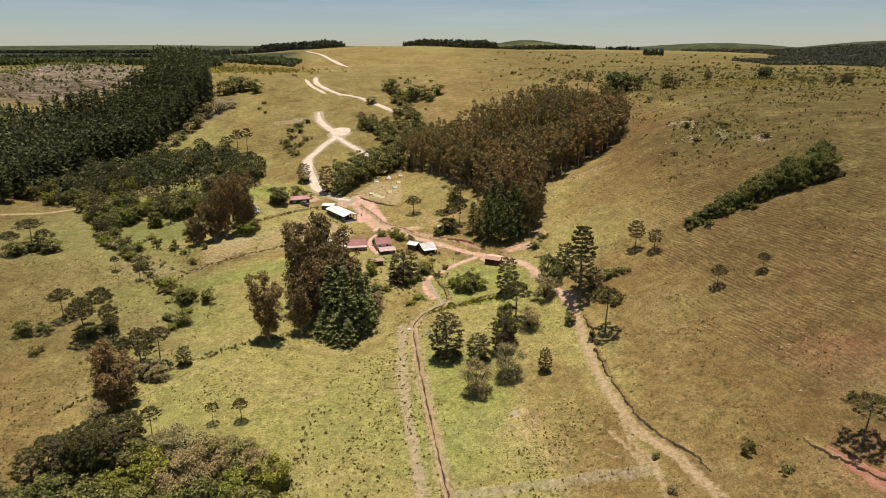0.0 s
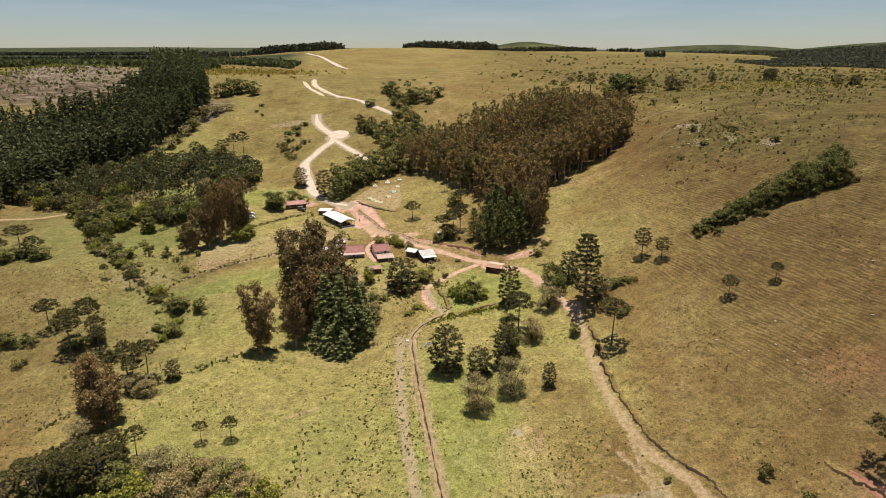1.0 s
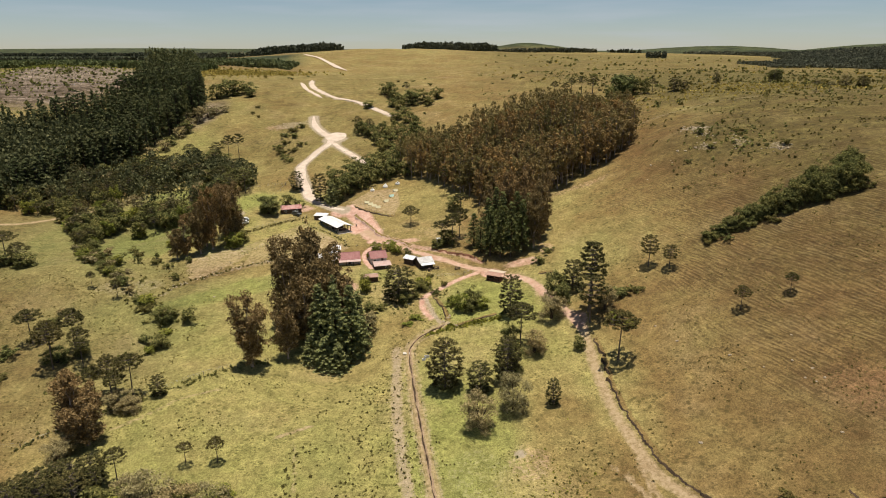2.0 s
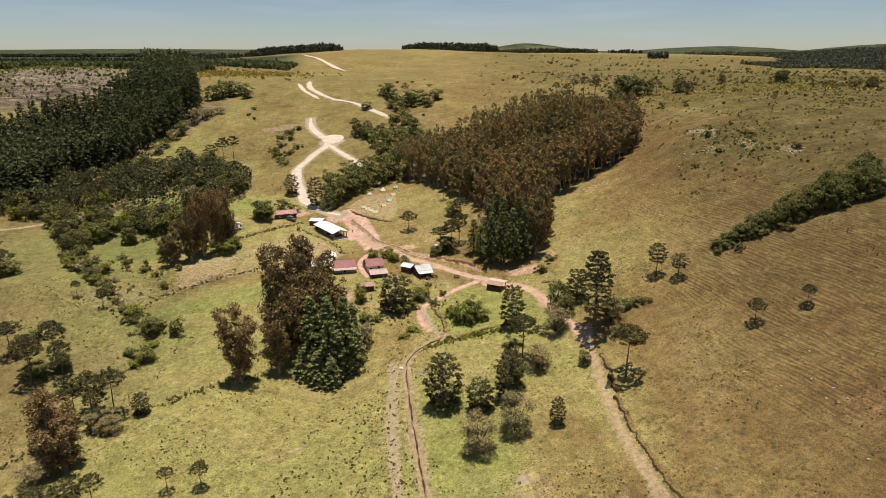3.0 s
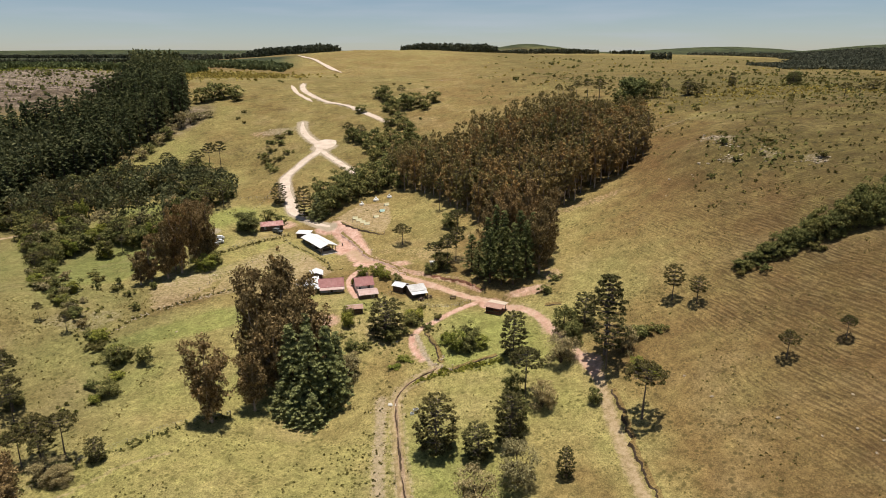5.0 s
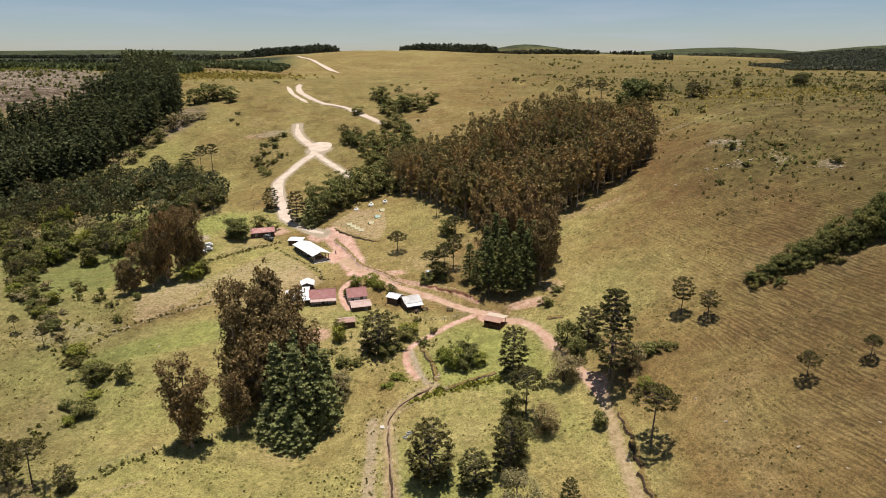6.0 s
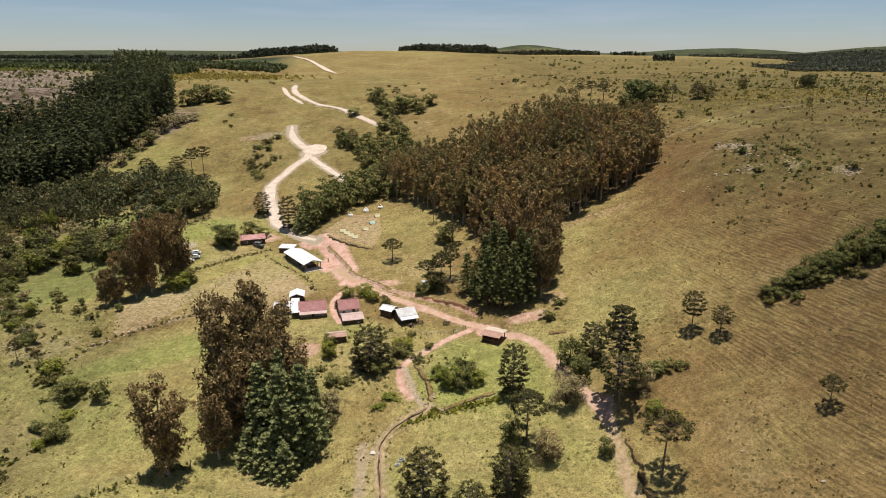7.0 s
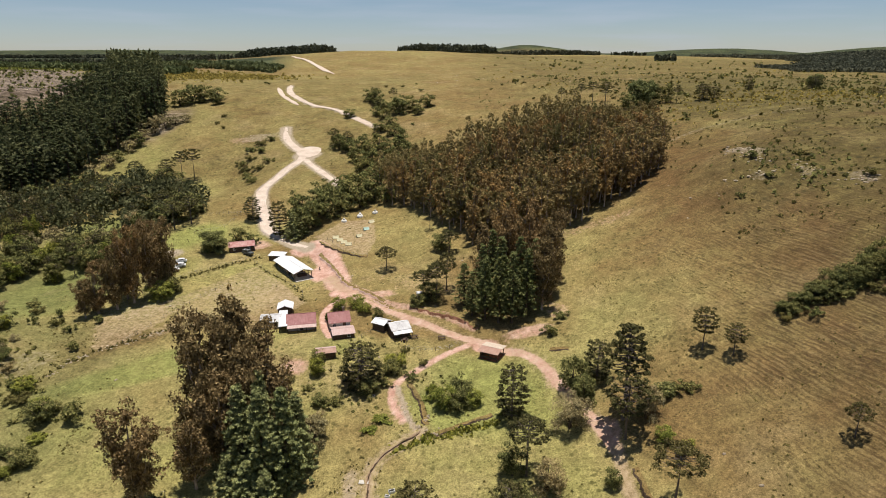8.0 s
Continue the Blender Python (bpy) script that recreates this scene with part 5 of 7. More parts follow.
# by the grove's foot
for _x, _y, _h, _w in ((14, 236, 13, 6.5), (17.5, 233, 18, 8), (21, 231, 19, 7.5), (24.5, 230, 20, 8.5), (28.5, 231.5, 19, 8), (12, 242, 13, 8), (17, 239, 19, 8), (22, 237, 21, 9), (27, 236.5, 21, 9), (31, 237, 19, 8), (20, 243, 21, 8)):
    SHELTER.stand(_x, _y, _h, _w, "", "conifers behind the shelter")
for _x, _y, _h, _w in ((33, 233, 20, 8), (36, 239, 21, 8), (30, 243, 24, 9), (38, 246, 21, 8), (24, 247, 24, 9), (33, 252, 23, 9), (18, 250, 20, 9)):
    EUC.stand(_x, _y, _h, _w, "", "eucalyptus by the grove's foot")
BUSH.stand(33.5, 222, 3, 5)
BUSH.stand(37, 227, 2.5, 4)
# left hillside
ARAU.stand(-147, 384, 10.5, 10.4)
for _x, _y, _h, _w in ((-126, 389, 15, 10), (-121, 392, 16, 10), (-131, 384, 12, 10)):
    ARAU.stand(_x, _y, _h, _w)
for _x, _y, _h, _w in ((-128, 384, 7, 12), (-134, 388, 7, 10), (-137, 382, 6, 9), (-124, 382, 5, 8)):
    BROAD.stand(_x, _y, _h, _w)
for _x, _y, _h, _w in ((-164, 511, 13, 16), (-158, 516, 12, 14), (-150, 520, 10, 14), (-170, 505, 11, 12), (-146, 508, 7, 10)):
    BROAD.stand(_x, _y, _h, _w)
for _x, _y, _h, _w in ((-160, 455, 9, 10), (-163, 447, 11, 10), (-157, 463, 6, 8), (-170, 448, 7, 9), (-166, 438, 6, 8), (-153, 468, 5, 8), (-168, 458, 7, 9)):
    GREYT.stand(_x, _y, _h, _w, "grey scrubby tree on a rocky knoll")
for _x, _y in ((-98, 400), (-94, 392), (-91, 385), (-97, 410), (-93, 418), (-101, 406), (-90, 398), (-88, 378), (-100, 420), (-96, 428), (-92, 434), (-86, 404)):
    BUSH.stand(_x, _y, 3.2, 6.5, "dark scrub along the road bank", "scrub along the road bank")
for _x, _y, _h, _w in ((-176, 384, 6, 9), (-173, 393, 7, 9), (-170, 402, 7, 9), (-169, 411, 6, 8), (-167, 421, 7, 9), (-165, 430, 8, 10), (-182, 376, 8, 10), (-190, 369, 9, 10)):
    (GREYT if _h == 7 else BROAD).stand(_x, _y, _h, _w, "scrubby tree along the pine wood's foot", "scrub at the wood's foot")
# plateau trees on the skyline side
for _x, _y, _h, _w in ((116, 411, 11, 12), (101, 404, 9, 10), (121, 406, 10, 8)):
    BROAD.stand(_x, _y, _h, _w, "large dark tree on the plateau")
for _x, _y, _h, _w in ((98, 440, 11, 10), (92, 446, 11, 10), (86, 450, 10, 8), (80, 440, 9, 8), (124, 400, 9, 7), (95, 428, 10, 9), (74, 446, 10, 7)):
    ARAU.stand(_x, _y, _h, _w)
for _x, _y, _h, _w in ((137, 399, 8, 8), (142, 398, 6, 6), (212, 434, 7.5, 8), (225, 380, 6, 8), (232, 376, 6, 7), (240, 388, 5, 7), (175, 430, 5, 3)):
    ARAUOVAL.stand(_x, _y, _h, _w)
FAROAK.stand(109.5, 409.5, 15, 17, "large round dark tree on the plateau")
ARAUOVAL.stand(172, 427, 8, 4, "small pointed dark tree on the plateau")
FAROAK.stand(221, 450, 8.5, 9.5, "round dark tree on the plateau")
for _x, _y, _h, _w in ((188, 343, 6, 8), (193, 340, 5, 7), (135, 396, 8.5, 8.5), (139, 399, 6, 5)):
    ARAU.stand(_x, _y, _h, _w, "dark araucaria pine on the plateau")
# thicket in the gully of the dry slope
_r = random.Random(5)
for _k in range(64):
    _t = _k / 63
    _x, _y = 81 + 46 * _t, 202 + 2 * _t + _r.uniform(-2, 5) * (0.35 + _t)
    if _k % 4:
        BROAD.stand(_x, _y, 2.6 + 6.6 * min(1, _t * 1.5) * _r.uniform(0.7, 1.1), 3.6 + 4.4 * _t, "dense dark scrub tree in a hillside gully", "gully thicket")
    else:
        BUSH.stand(_x + _r.uniform(-1, 1), _y - 2.5, 2.0 + 1.5 * _t, 3.5 + 2.5 * _t, "dense dark bush in a hillside gully", "gully thicket")
# scattered bushes on the pastures
_r = random.Random(9)
for _x, _y in ((-86, 196), (-90, 191), (-96, 172), (-99, 168), (-116, 236), (-97, 232), (-64, 247), (-100, 213), (-123, 205), (-131, 200), (-120, 196), (-104, 243), (-110, 247), (-112, 252), (-108, 256), (-117, 247), (-120, 254), (-106, 262), (-112, 266), (-98, 248), (-125, 260)):
    (BUSH if _r.random() < 0.4 else FRESH if _r.random() < 0.4 else GREYB).stand(_x, _y, _r.uniform(1.8, 3.8), _r.uniform(2.8, 5))
L_BAND = smooth_line([(-181, 303), (-165, 285), (-152, 268), (-138, 250), (-127, 238), (-115, 226), (-104, 214), (-91, 205), (-83, 204)], 1.0)
for _k in range(78):
    _t = _k / 77
    _x, _y = L_BAND[int(_t * (len(L_BAND) - 1))]
    _w = 7.5 - 5.5 * _t
    if _t > 0.7 and _k % 3:
        continue
    (GREYB if _k % 4 == 0 else BUSH if _k % 4 == 1 else FRESH if _k % 4 == 2 and _k % 3 else BROAD).stand(_x + _r.uniform(-0.4, 1.4) * _w, _y + _r.uniform(-0.4, 1.0) * _w, _r.uniform(2.2, 3.6) + 2.6 * (1 - _t), _r.uniform(3.6, 5.5) + 1.5 * (1 - _t), "grey-green scrub along the wet hollow", "scrub of the hollow")
for _k in range(70):
    _x, _y = _r.uniform(-140, 260), _r.uniform(330, 640)
    if not (-60 < _x < 100 and _y < 430) and abs(_x + 90) > 30:
        BUSH.stand(_x, _y, _r.uniform(1.2, 2.8), _r.uniform(2, 4.5), "low scrub bush on the plateau", "plateau scrub")
# native wood of the left hollow
_r = random.Random(21)
_back = []
for _k in range(640):
    _x, _y = _r.uniform(-228, -95), _r.uniform(252, 375)
    _e = ((_x + 152) / 60) ** 2 + ((_y - 318) / 58) ** 2
    _clear = ((_x + 118) / 16) ** 2 + ((_y - 288) / 9) ** 2 < 1 or ((_x + 136) / 10) ** 2 + ((_y - 330) / 8) ** 2 < 1 or (_y < 290 and _x > -147) or (_x > -108 and _y < 330)
    if (_e < 1 or (_x < -147 and _y < 303) or (_x < -190 and _y > 306 and _y < 360)) and not _clear and _x > np.interp(_y, (236, 265, 301, 312), (-127, -152, -178, -230)):
        _q, _h, _w = _r.random(), _r.uniform(6, 9) if _y < 312 else _r.uniform(8, 13), _r.uniform(6, 9)
        if _y > 316 and _q > 0.3:
            _back.append((_x, _y, _h * 0.95))
        else:
            (ARAU if _q < 0.24 else GREYT if _q < 0.36 else FRESH if _q < 0.44 else BROAD).stand(_x, _y, _h, _w, "", "native wood of the hollow")
for _x, _y, _h, _w in ((-106, 330, 11, 12), (-113, 336, 12, 12), (-120, 340, 11, 12), (-100, 334, 10, 11), (-128, 344, 12, 12), (-137, 350, 12, 12), (-98, 325, 12, 10), (-146, 354, 11, 12), (-109, 344, 9, 10), (-156, 360, 11, 12), (-103, 320, 12, 11), (-110, 326, 10, 11)):
    (ARAU if _h == 12 else BROAD).stand(_x, _y, _h, _w, "", "dark row of native trees")

# ---- the eucalyptus grove ----
_r = random.Random(33)


def in_poly(x, y, poly):
    hit = False
    for (x1, y1), (x2, y2) in zip(poly, poly[1:] + poly[:1]):
        if (y1 > y) != (y2 > y) and x < (x2 - x1) * (y - y1) / (y2 - y1) + x1:
            hit = not hit
    return hit


GROVE_EDGE = [(26, 262), (46, 274), (62, 282), (78, 287), (90, 310), (92, 338), (70, 352), (40, 352), (15, 350), (-8, 352), (-22, 348), (-22, 335), (-4, 322), (10, 294)]
_n = 0
_rest = []
for _j in range(26):
    for _i in range(32):
        _x, _y = -26 + _i * 3.9 + _r.uniform(-1.1, 1.1), 258 + _j * 3.9 + _r.uniform(-1.1, 1.1)
        if in_poly(_x, _y, GROVE_EDGE):
            _n += 1
            _h = _r.uniform(17.5, 22) * (0.74 if _x > 78 else 0.88 if _x > 64 else 1.25 if _x > 14 and _y > 305 else 0.92 if _x < 4 else 1.0)
            if _n < 296:
                GROVE.stand(_x, _y, _h, _r.uniform(6.4, 8.2), "", "eucalyptus grove")
            else:
                _rest.append((_x, _y, _h, _r.uniform(6.4, 8.2)))


def far_grove(spots):
    """The back of the grove as one mass: a slim ragged crown on a pale stem for each tree."""
    r = np.random.RandomState(77)
    pieces, stems = [], []
    for x, y, h, w in spots:
        z = gz(x, y)
        n = 32
        q = r.uniform(0.35, 0.98, n)
        a, d = r.uniform(0, 6.283, n), w / 2 * np.sqrt(r.uniform(0, 1, n)) * (1.05 - q) ** 0.45
        c = np.stack([x + d * np.cos(a), y + d * np.sin(a), z + q * h], -1)
        pieces.append(clump_leaves(r, c, w * r.uniform(0.07, 0.13, n), 15, 0.29, 1.4, 1.25, 0.5))
        stems.append(tube([(x, y, z - 0.3), (x, y, z + 0.5 * h), (x, y, z + 0.95 * h)], [0.17, 0.12, 0.04], 4))
    for name, label, pcs, mat in (("eucalyptus_crowns", "close brownish eucalyptus crowns at the grove's back", pieces, M_GROVE), ("eucalyptus_stems", "pale eucalyptus stems at the grove's back", stems, M_PALEBARK)):
        ob = new(name, joined(name, pcs))
        ob.data.materials.append(mat)
        tagged(ob, label, "trees", kind="stuff")


far_grove(_rest)

# ---- the pine plantation on the left ----
PINES_EDGE = [(-168, 466), (-172, 428), (-180, 390), (-205, 368), (-205, 330), (-215, 290), (-235, 262), (-300, 250), (-330, 330), (-300, 385), (-258, 412), (-224, 450), (-222, 500), (-240, 560), (-285, 640), (-262, 655), (-212, 580), (-185, 520)]
_n = 0
_spare = []
for _j in range(70):
    for _i in range(36):
        _x, _y = -335 + _i * 5.0 + _r.uniform(-1.5, 1.5), 250 + _j * 5.0 + _r.uniform(-1.5, 1.5)
        if in_poly(_x, _y, PINES_EDGE):
            _h = _r.uniform(24, 26.5) * (1.0 if _y > 455 else 0.86 if _y > 415 else 0.78 if _x > -225 else 0.68)
            if _n < 230 and (_x > -215 or _y > 405) and _r.random() < 0.7:
                _n += 1
                PINE.stand(_x, _y, _h * _r.uniform(0.96, 1.03), _r.uniform(9, 11.5), "", "pine plantation")
            else:
                _spare.append((_x, _y, _h))


def low_wood(name, label, spots, mat, per=26, size=1.0, wide=3.2, cone=True):
    """Many far trees in one mesh: a spray of needles round each short stem."""
    r = np.random.RandomState(len(spots))
    p = np.array(spots)
    z = height(p[:, 0], p[:, 1])
    n = len(p)
    q = r.uniform(0.15, 1.0, (n, per))
    a = r.uniform(0, 6.283, (n, per))
    rad = wide * ((1 - q * 0.93) if cone else np.sqrt(np.clip(1 - (2 * q - 1) ** 2, 0.05, 1))) * r.uniform(0.6, 1.1, (n, per)) * (p[:, 2:3] / 25 if cone else 1)
    c = np.stack([p[:, 0:1] + rad * np.cos(a), p[:, 1:2] + rad * np.sin(a), z[:, None] + q * p[:, 2:3]], -1).reshape(-1, 3)
    nn = np.stack([np.cos(a), np.sin(a), 0.5 + 0 * a], -1).reshape(-1, 3)
    ob = new(name, joined(name, [leaves(r, c, nn, np.full(len(c), size), 1.3)]))
    ob.data.materials.append(mat)
    return tagged(ob, label, "trees", kind="stuff")


low_wood("native_wood", "closed dark crowns of native trees at the back of the hollow", _back, M_NATIVE, 150, 0.58, 4.4, False)
low_wood("pine_wood", "close dark pine plantation filling the hollow", [p for p in _spare if p[1] > 400], M_PINE, 70, 0.8, 4.4)
low_wood("native_wood", "close dark native wood filling the hollow", [p for p in _spare if p[1] <= 400], M_NATIVE, 80, 0.76, 3.9, False)


def wood_block(name, label, a, b, depth, h, mat, gap=7.0, seed=1, size=2.6, wide=3.5, per=9, cone=True):
    """A far belt of trees between two places."""
    r = random.Random(seed)
    (x1, y1), (x2, y2) = a, b
    length = math.hypot(x2 - x1, y2 - y1)
    spots = []
    for i in range(int(length / gap)):
        for j in range(max(1, int(depth / gap))):
            t = (i + r.random()) / (length / gap)
            edge = 0.75 + 0.25 * min(1, 6 * t, 6 * (1 - t))
            spots.append((x1 + (x2 - x1) * t + r.uniform(-2, 2), y1 + (y2 - y1) * t + j * gap + r.uniform(-3, 3), h * edge * r.uniform(0.8, 1.1)))
    return low_wood(name, label, spots, mat, per, size, wide, cone)

# ---- buildings ----
def box(bm, x0, x1, y0, y1, z0, z1, bevel=0.0):
    """A block in a bmesh, its edges taken off."""
    ret = bmesh.ops.create_cube(bm, size=1.0)
    vs = ret["verts"]
    bmesh.ops.scale(bm, vec=(x1 - x0, y1 - y0, z1 - z0), verts=vs)
    bmesh.ops.translate(bm, vec=((x0 + x1) / 2, (y0 + y1) / 2, (z0 + z1) / 2), verts=vs)
    if bevel:
        bmesh.ops.bevel(bm, geom=list({e for v in vs for e in v.link_edges}), offset=bevel, segments=1, affect="EDGES")
    return vs


def boxes(*rows, bevel=0.0):
    bm = bmesh.new()
    for row in rows:
        box(bm, *row, bevel=bevel)
    return bm


def slope(length, run, rise, thick=0.07, waves_n=0, seed=0):
    """A roof slope from the eave (y = 0, z = 0) up to the ridge (y = run, z = rise), a little uneven."""
    r = random.Random(seed)
    bm = bmesh.new()
    nx, ny = 8, 4
    top = [[bm.verts.new((length * (i / nx - 0.5), run * j / ny, rise * j / ny + r.uniform(-0.025, 0.025))) for i in range(nx + 1)] for j in range(ny + 1)]
    low = [[bm.verts.new((v.co.x, v.co.y, v.co.z - thick)) for v in row] for row in top]
    for j in range(ny):
        for i in range(nx):
            bm.faces.new((top[j][i], top[j][i + 1], top[j + 1][i + 1], top[j + 1][i]))
            bm.faces.new((low[j][i], low[j + 1][i], low[j + 1][i + 1], low[j][i + 1]))
    for i in range(nx):
        bm.faces.new((top[0][i], low[0][i], low[0][i + 1], top[0][i + 1]))
        bm.faces.new((top[ny][i], top[ny][i + 1], low[ny][i + 1], low[ny][i]))
    for j in range(ny):
        bm.faces.new((top[j][0], top[j + 1][0], low[j + 1][0], low[j][0]))
        bm.faces.new((top[j][nx], low[j][nx], low[j + 1][nx], top[j + 1][nx]))
    bmesh.ops.recalc_face_normals(bm, faces=bm.faces)
    return bm


def roof_on(top, name, length, width, eave, rise, front, back, over=0.35, over_x=0.35, label="", ridge=True, cap=None):
    """A gable roof along x over a plan of length by width: two slopes and a ridge cap."""
    half = width / 2
    k = rise / half
    for sgn, mat, nm in ((1, front, name), (-1, back, name)):
        ob = part(nm, slope(length + 2 * over_x, half + over, rise + over * k, seed=int(length * 10) + sgn), mat, top, label)
        ob.matrix_local = pose(0, -sgn * (half + over), eave - over * k, 0, 0, 0 if sgn > 0 else 180)
    if ridge:
        bm = bmesh.new()
        box(bm, -length / 2 - over_x, length / 2 + over_x, -0.14, 0.14, eave + rise - 0.02, eave + rise + 0.05, bevel=0.02)
        part("ridge_cap", bm, cap or back, top)


def gable_wall(width, eave, rise, thick=0.14):
    bm = bmesh.new()
    pts = [(-width / 2, -0.5), (width / 2, -0.5), (width / 2, eave), (0, eave + rise - 0.06), (-width / 2, eave)]
    a = [bm.verts.new((-thick / 2, y, z)) for y, z in pts]
    b = [bm.verts.new((thick / 2, y, z)) for y, z in pts]
    bm.faces.new(a[::-1]), bm.faces.new(b)
    for i in range(5):
        bm.faces.new((a[i], a[(i + 1) % 5], b[(i + 1) % 5], b[i]))
    bmesh.ops.recalc_face_normals(bm, faces=bm.faces)
    return bm


def holed_wall(length, height_, holes, thick=0.14):
    """A wall along x with openings that go through it: x, width, sill, head."""
    xs = sorted({-length / 2, length / 2, *(c - w / 2 for c, w, _, _ in holes), *(c + w / 2 for c, w, _, _ in holes)})
    zs = sorted({-0.5, height_, *(lo for _, _, lo, _ in holes), *(hi for _, _, _, hi in holes)})
    bm = bmesh.new()
    grid = {(i, k, s): bm.verts.new((x, s * thick / 2, z)) for i, x in enumerate(xs) for k, z in enumerate(zs) for s in (-1, 1)}

    def solid(i, k):
        if not (0 <= i < len(xs) - 1 and 0 <= k < len(zs) - 1):
            return False
        x, z = (xs[i] + xs[i + 1]) / 2, (zs[k] + zs[k + 1]) / 2
        return not any(abs(x - c) < w / 2 and lo < z < hi for c, w, lo, hi in holes)

    for i in range(len(xs) - 1):
        for k in range(len(zs) - 1):
            if solid(i, k):
                for s in (-1, 1):
                    bm.faces.new((grid[i, k, s], grid[i + 1, k, s], grid[i + 1, k + 1, s], grid[i, k + 1, s]))
                for di, dk, (p, q) in ((-1, 0, ((i, k), (i, k + 1))), (1, 0, ((i + 1, k), (i + 1, k + 1))), (0, -1, ((i, k), (i + 1, k))), (0, 1, ((i, k + 1), (i + 1, k + 1)))):
                    if not solid(i + di, k + dk):
                        bm.faces.new((grid[(*p, -1)], grid[(*q, -1)], grid[(*q, 1)], grid[(*p, 1)]))
    bmesh.ops.delete(bm, geom=[v for v in bm.verts if not v.link_faces], context="VERTS")
    bmesh.ops.recalc_face_normals(bm, faces=bm.faces)
    return bm


def house(label, x, y, z, turn, length, width, eave, rise, wall_mat, front, back, holes_front, holes_back=(), chimney=False, roof_label=""):
    top = thing("house", pose(x, y, z, 0, 0, turn), label, "house")
    for sgn, holes in ((-1, holes_front), (1, holes_back)):
        w = part("wall", holed_wall(length, eave, holes), wall_mat, top)
        w.matrix_local = pose(0, sgn * (width / 2 - 0.07), 0)
        for c, wd, lo, hi in holes:
            if lo > 0:
                win = part("window", boxes((-wd / 2, wd / 2, -0.02, 0.02, 0, hi - lo)), M_GLASS, top)
                win.matrix_local = pose(c, sgn * (width / 2 - 0.07), lo)
                part("window_frame", boxes((-wd / 2, -wd / 2 + 0.07, -0.05, 0.05, 0, hi - lo), (wd / 2 - 0.07, wd / 2, -0.05, 0.05, 0, hi - lo), (-wd / 2, wd / 2, -0.05, 0.05, hi - lo - 0.07, hi - lo), (-wd / 2, wd / 2, -0.09, 0.09, -0.06, 0.01), (-0.03, 0.03, -0.05, 0.05, 0, hi - lo)), M_WHITE, win, "white painted window frame")
            else:
                dr = part("door", boxes((-wd / 2 + 0.02, wd / 2 - 0.02, -0.03, 0.03, 0, hi - 0.03)), M_DARKWOOD, top, "dark wooden door")
                dr.matrix_local = pose(c, sgn * (width / 2 - 0.07), 0)
    for sgn in (-1, 1):
        g = part("gable_wall", gable_wall(width - 0.02, eave, rise), wall_mat, top)
        g.matrix_local = pose(sgn * (length / 2 - 0.07), 0, 0)
    part("floor", boxes((-length / 2, length / 2, -width / 2, width / 2, -0.5, 0.05)), M_CONCRETE, top)
    roof_on(top, "roof", length, width, eave, rise, front, back, label=roof_label)
    if chimney:
        c = part("chimney", boxes((-0.3, 0.3, -0.3, 0.3, 0, 1.5), (-0.38, 0.38, -0.38, 0.38, 1.35, 1.5), bevel=0.02), M_STONE, top)
        c.matrix_local = pose(length * 0.28, width * 0.15, eave + rise * 0.55)
    return top


def lean_roof(top, x0, x1, y0, y1, z_low, z_high, mat, label="", posts=(), post_mat=None, name="veranda_roof"):
    """A single-pitch roof that falls towards -y, on posts."""
    ob = part(name, slope(x1 - x0, y1 - y0, z_high - z_low, seed=int(x0 * 7 + 99)), mat, top, label)
    ob.matrix_local = pose((x0 + x1) / 2, y0, z_low)
    for px, py in posts:
        h = z_low + (z_high - z_low) * (py - y0) / (y1 - y0) - 0.07
        p = part("post", boxes((-0.08, 0.08, -0.08, 0.08, -0.5, h), bevel=0.015), post_mat or M_DARKWOOD, top)
        p.matrix_local = pose(px, py, 0)


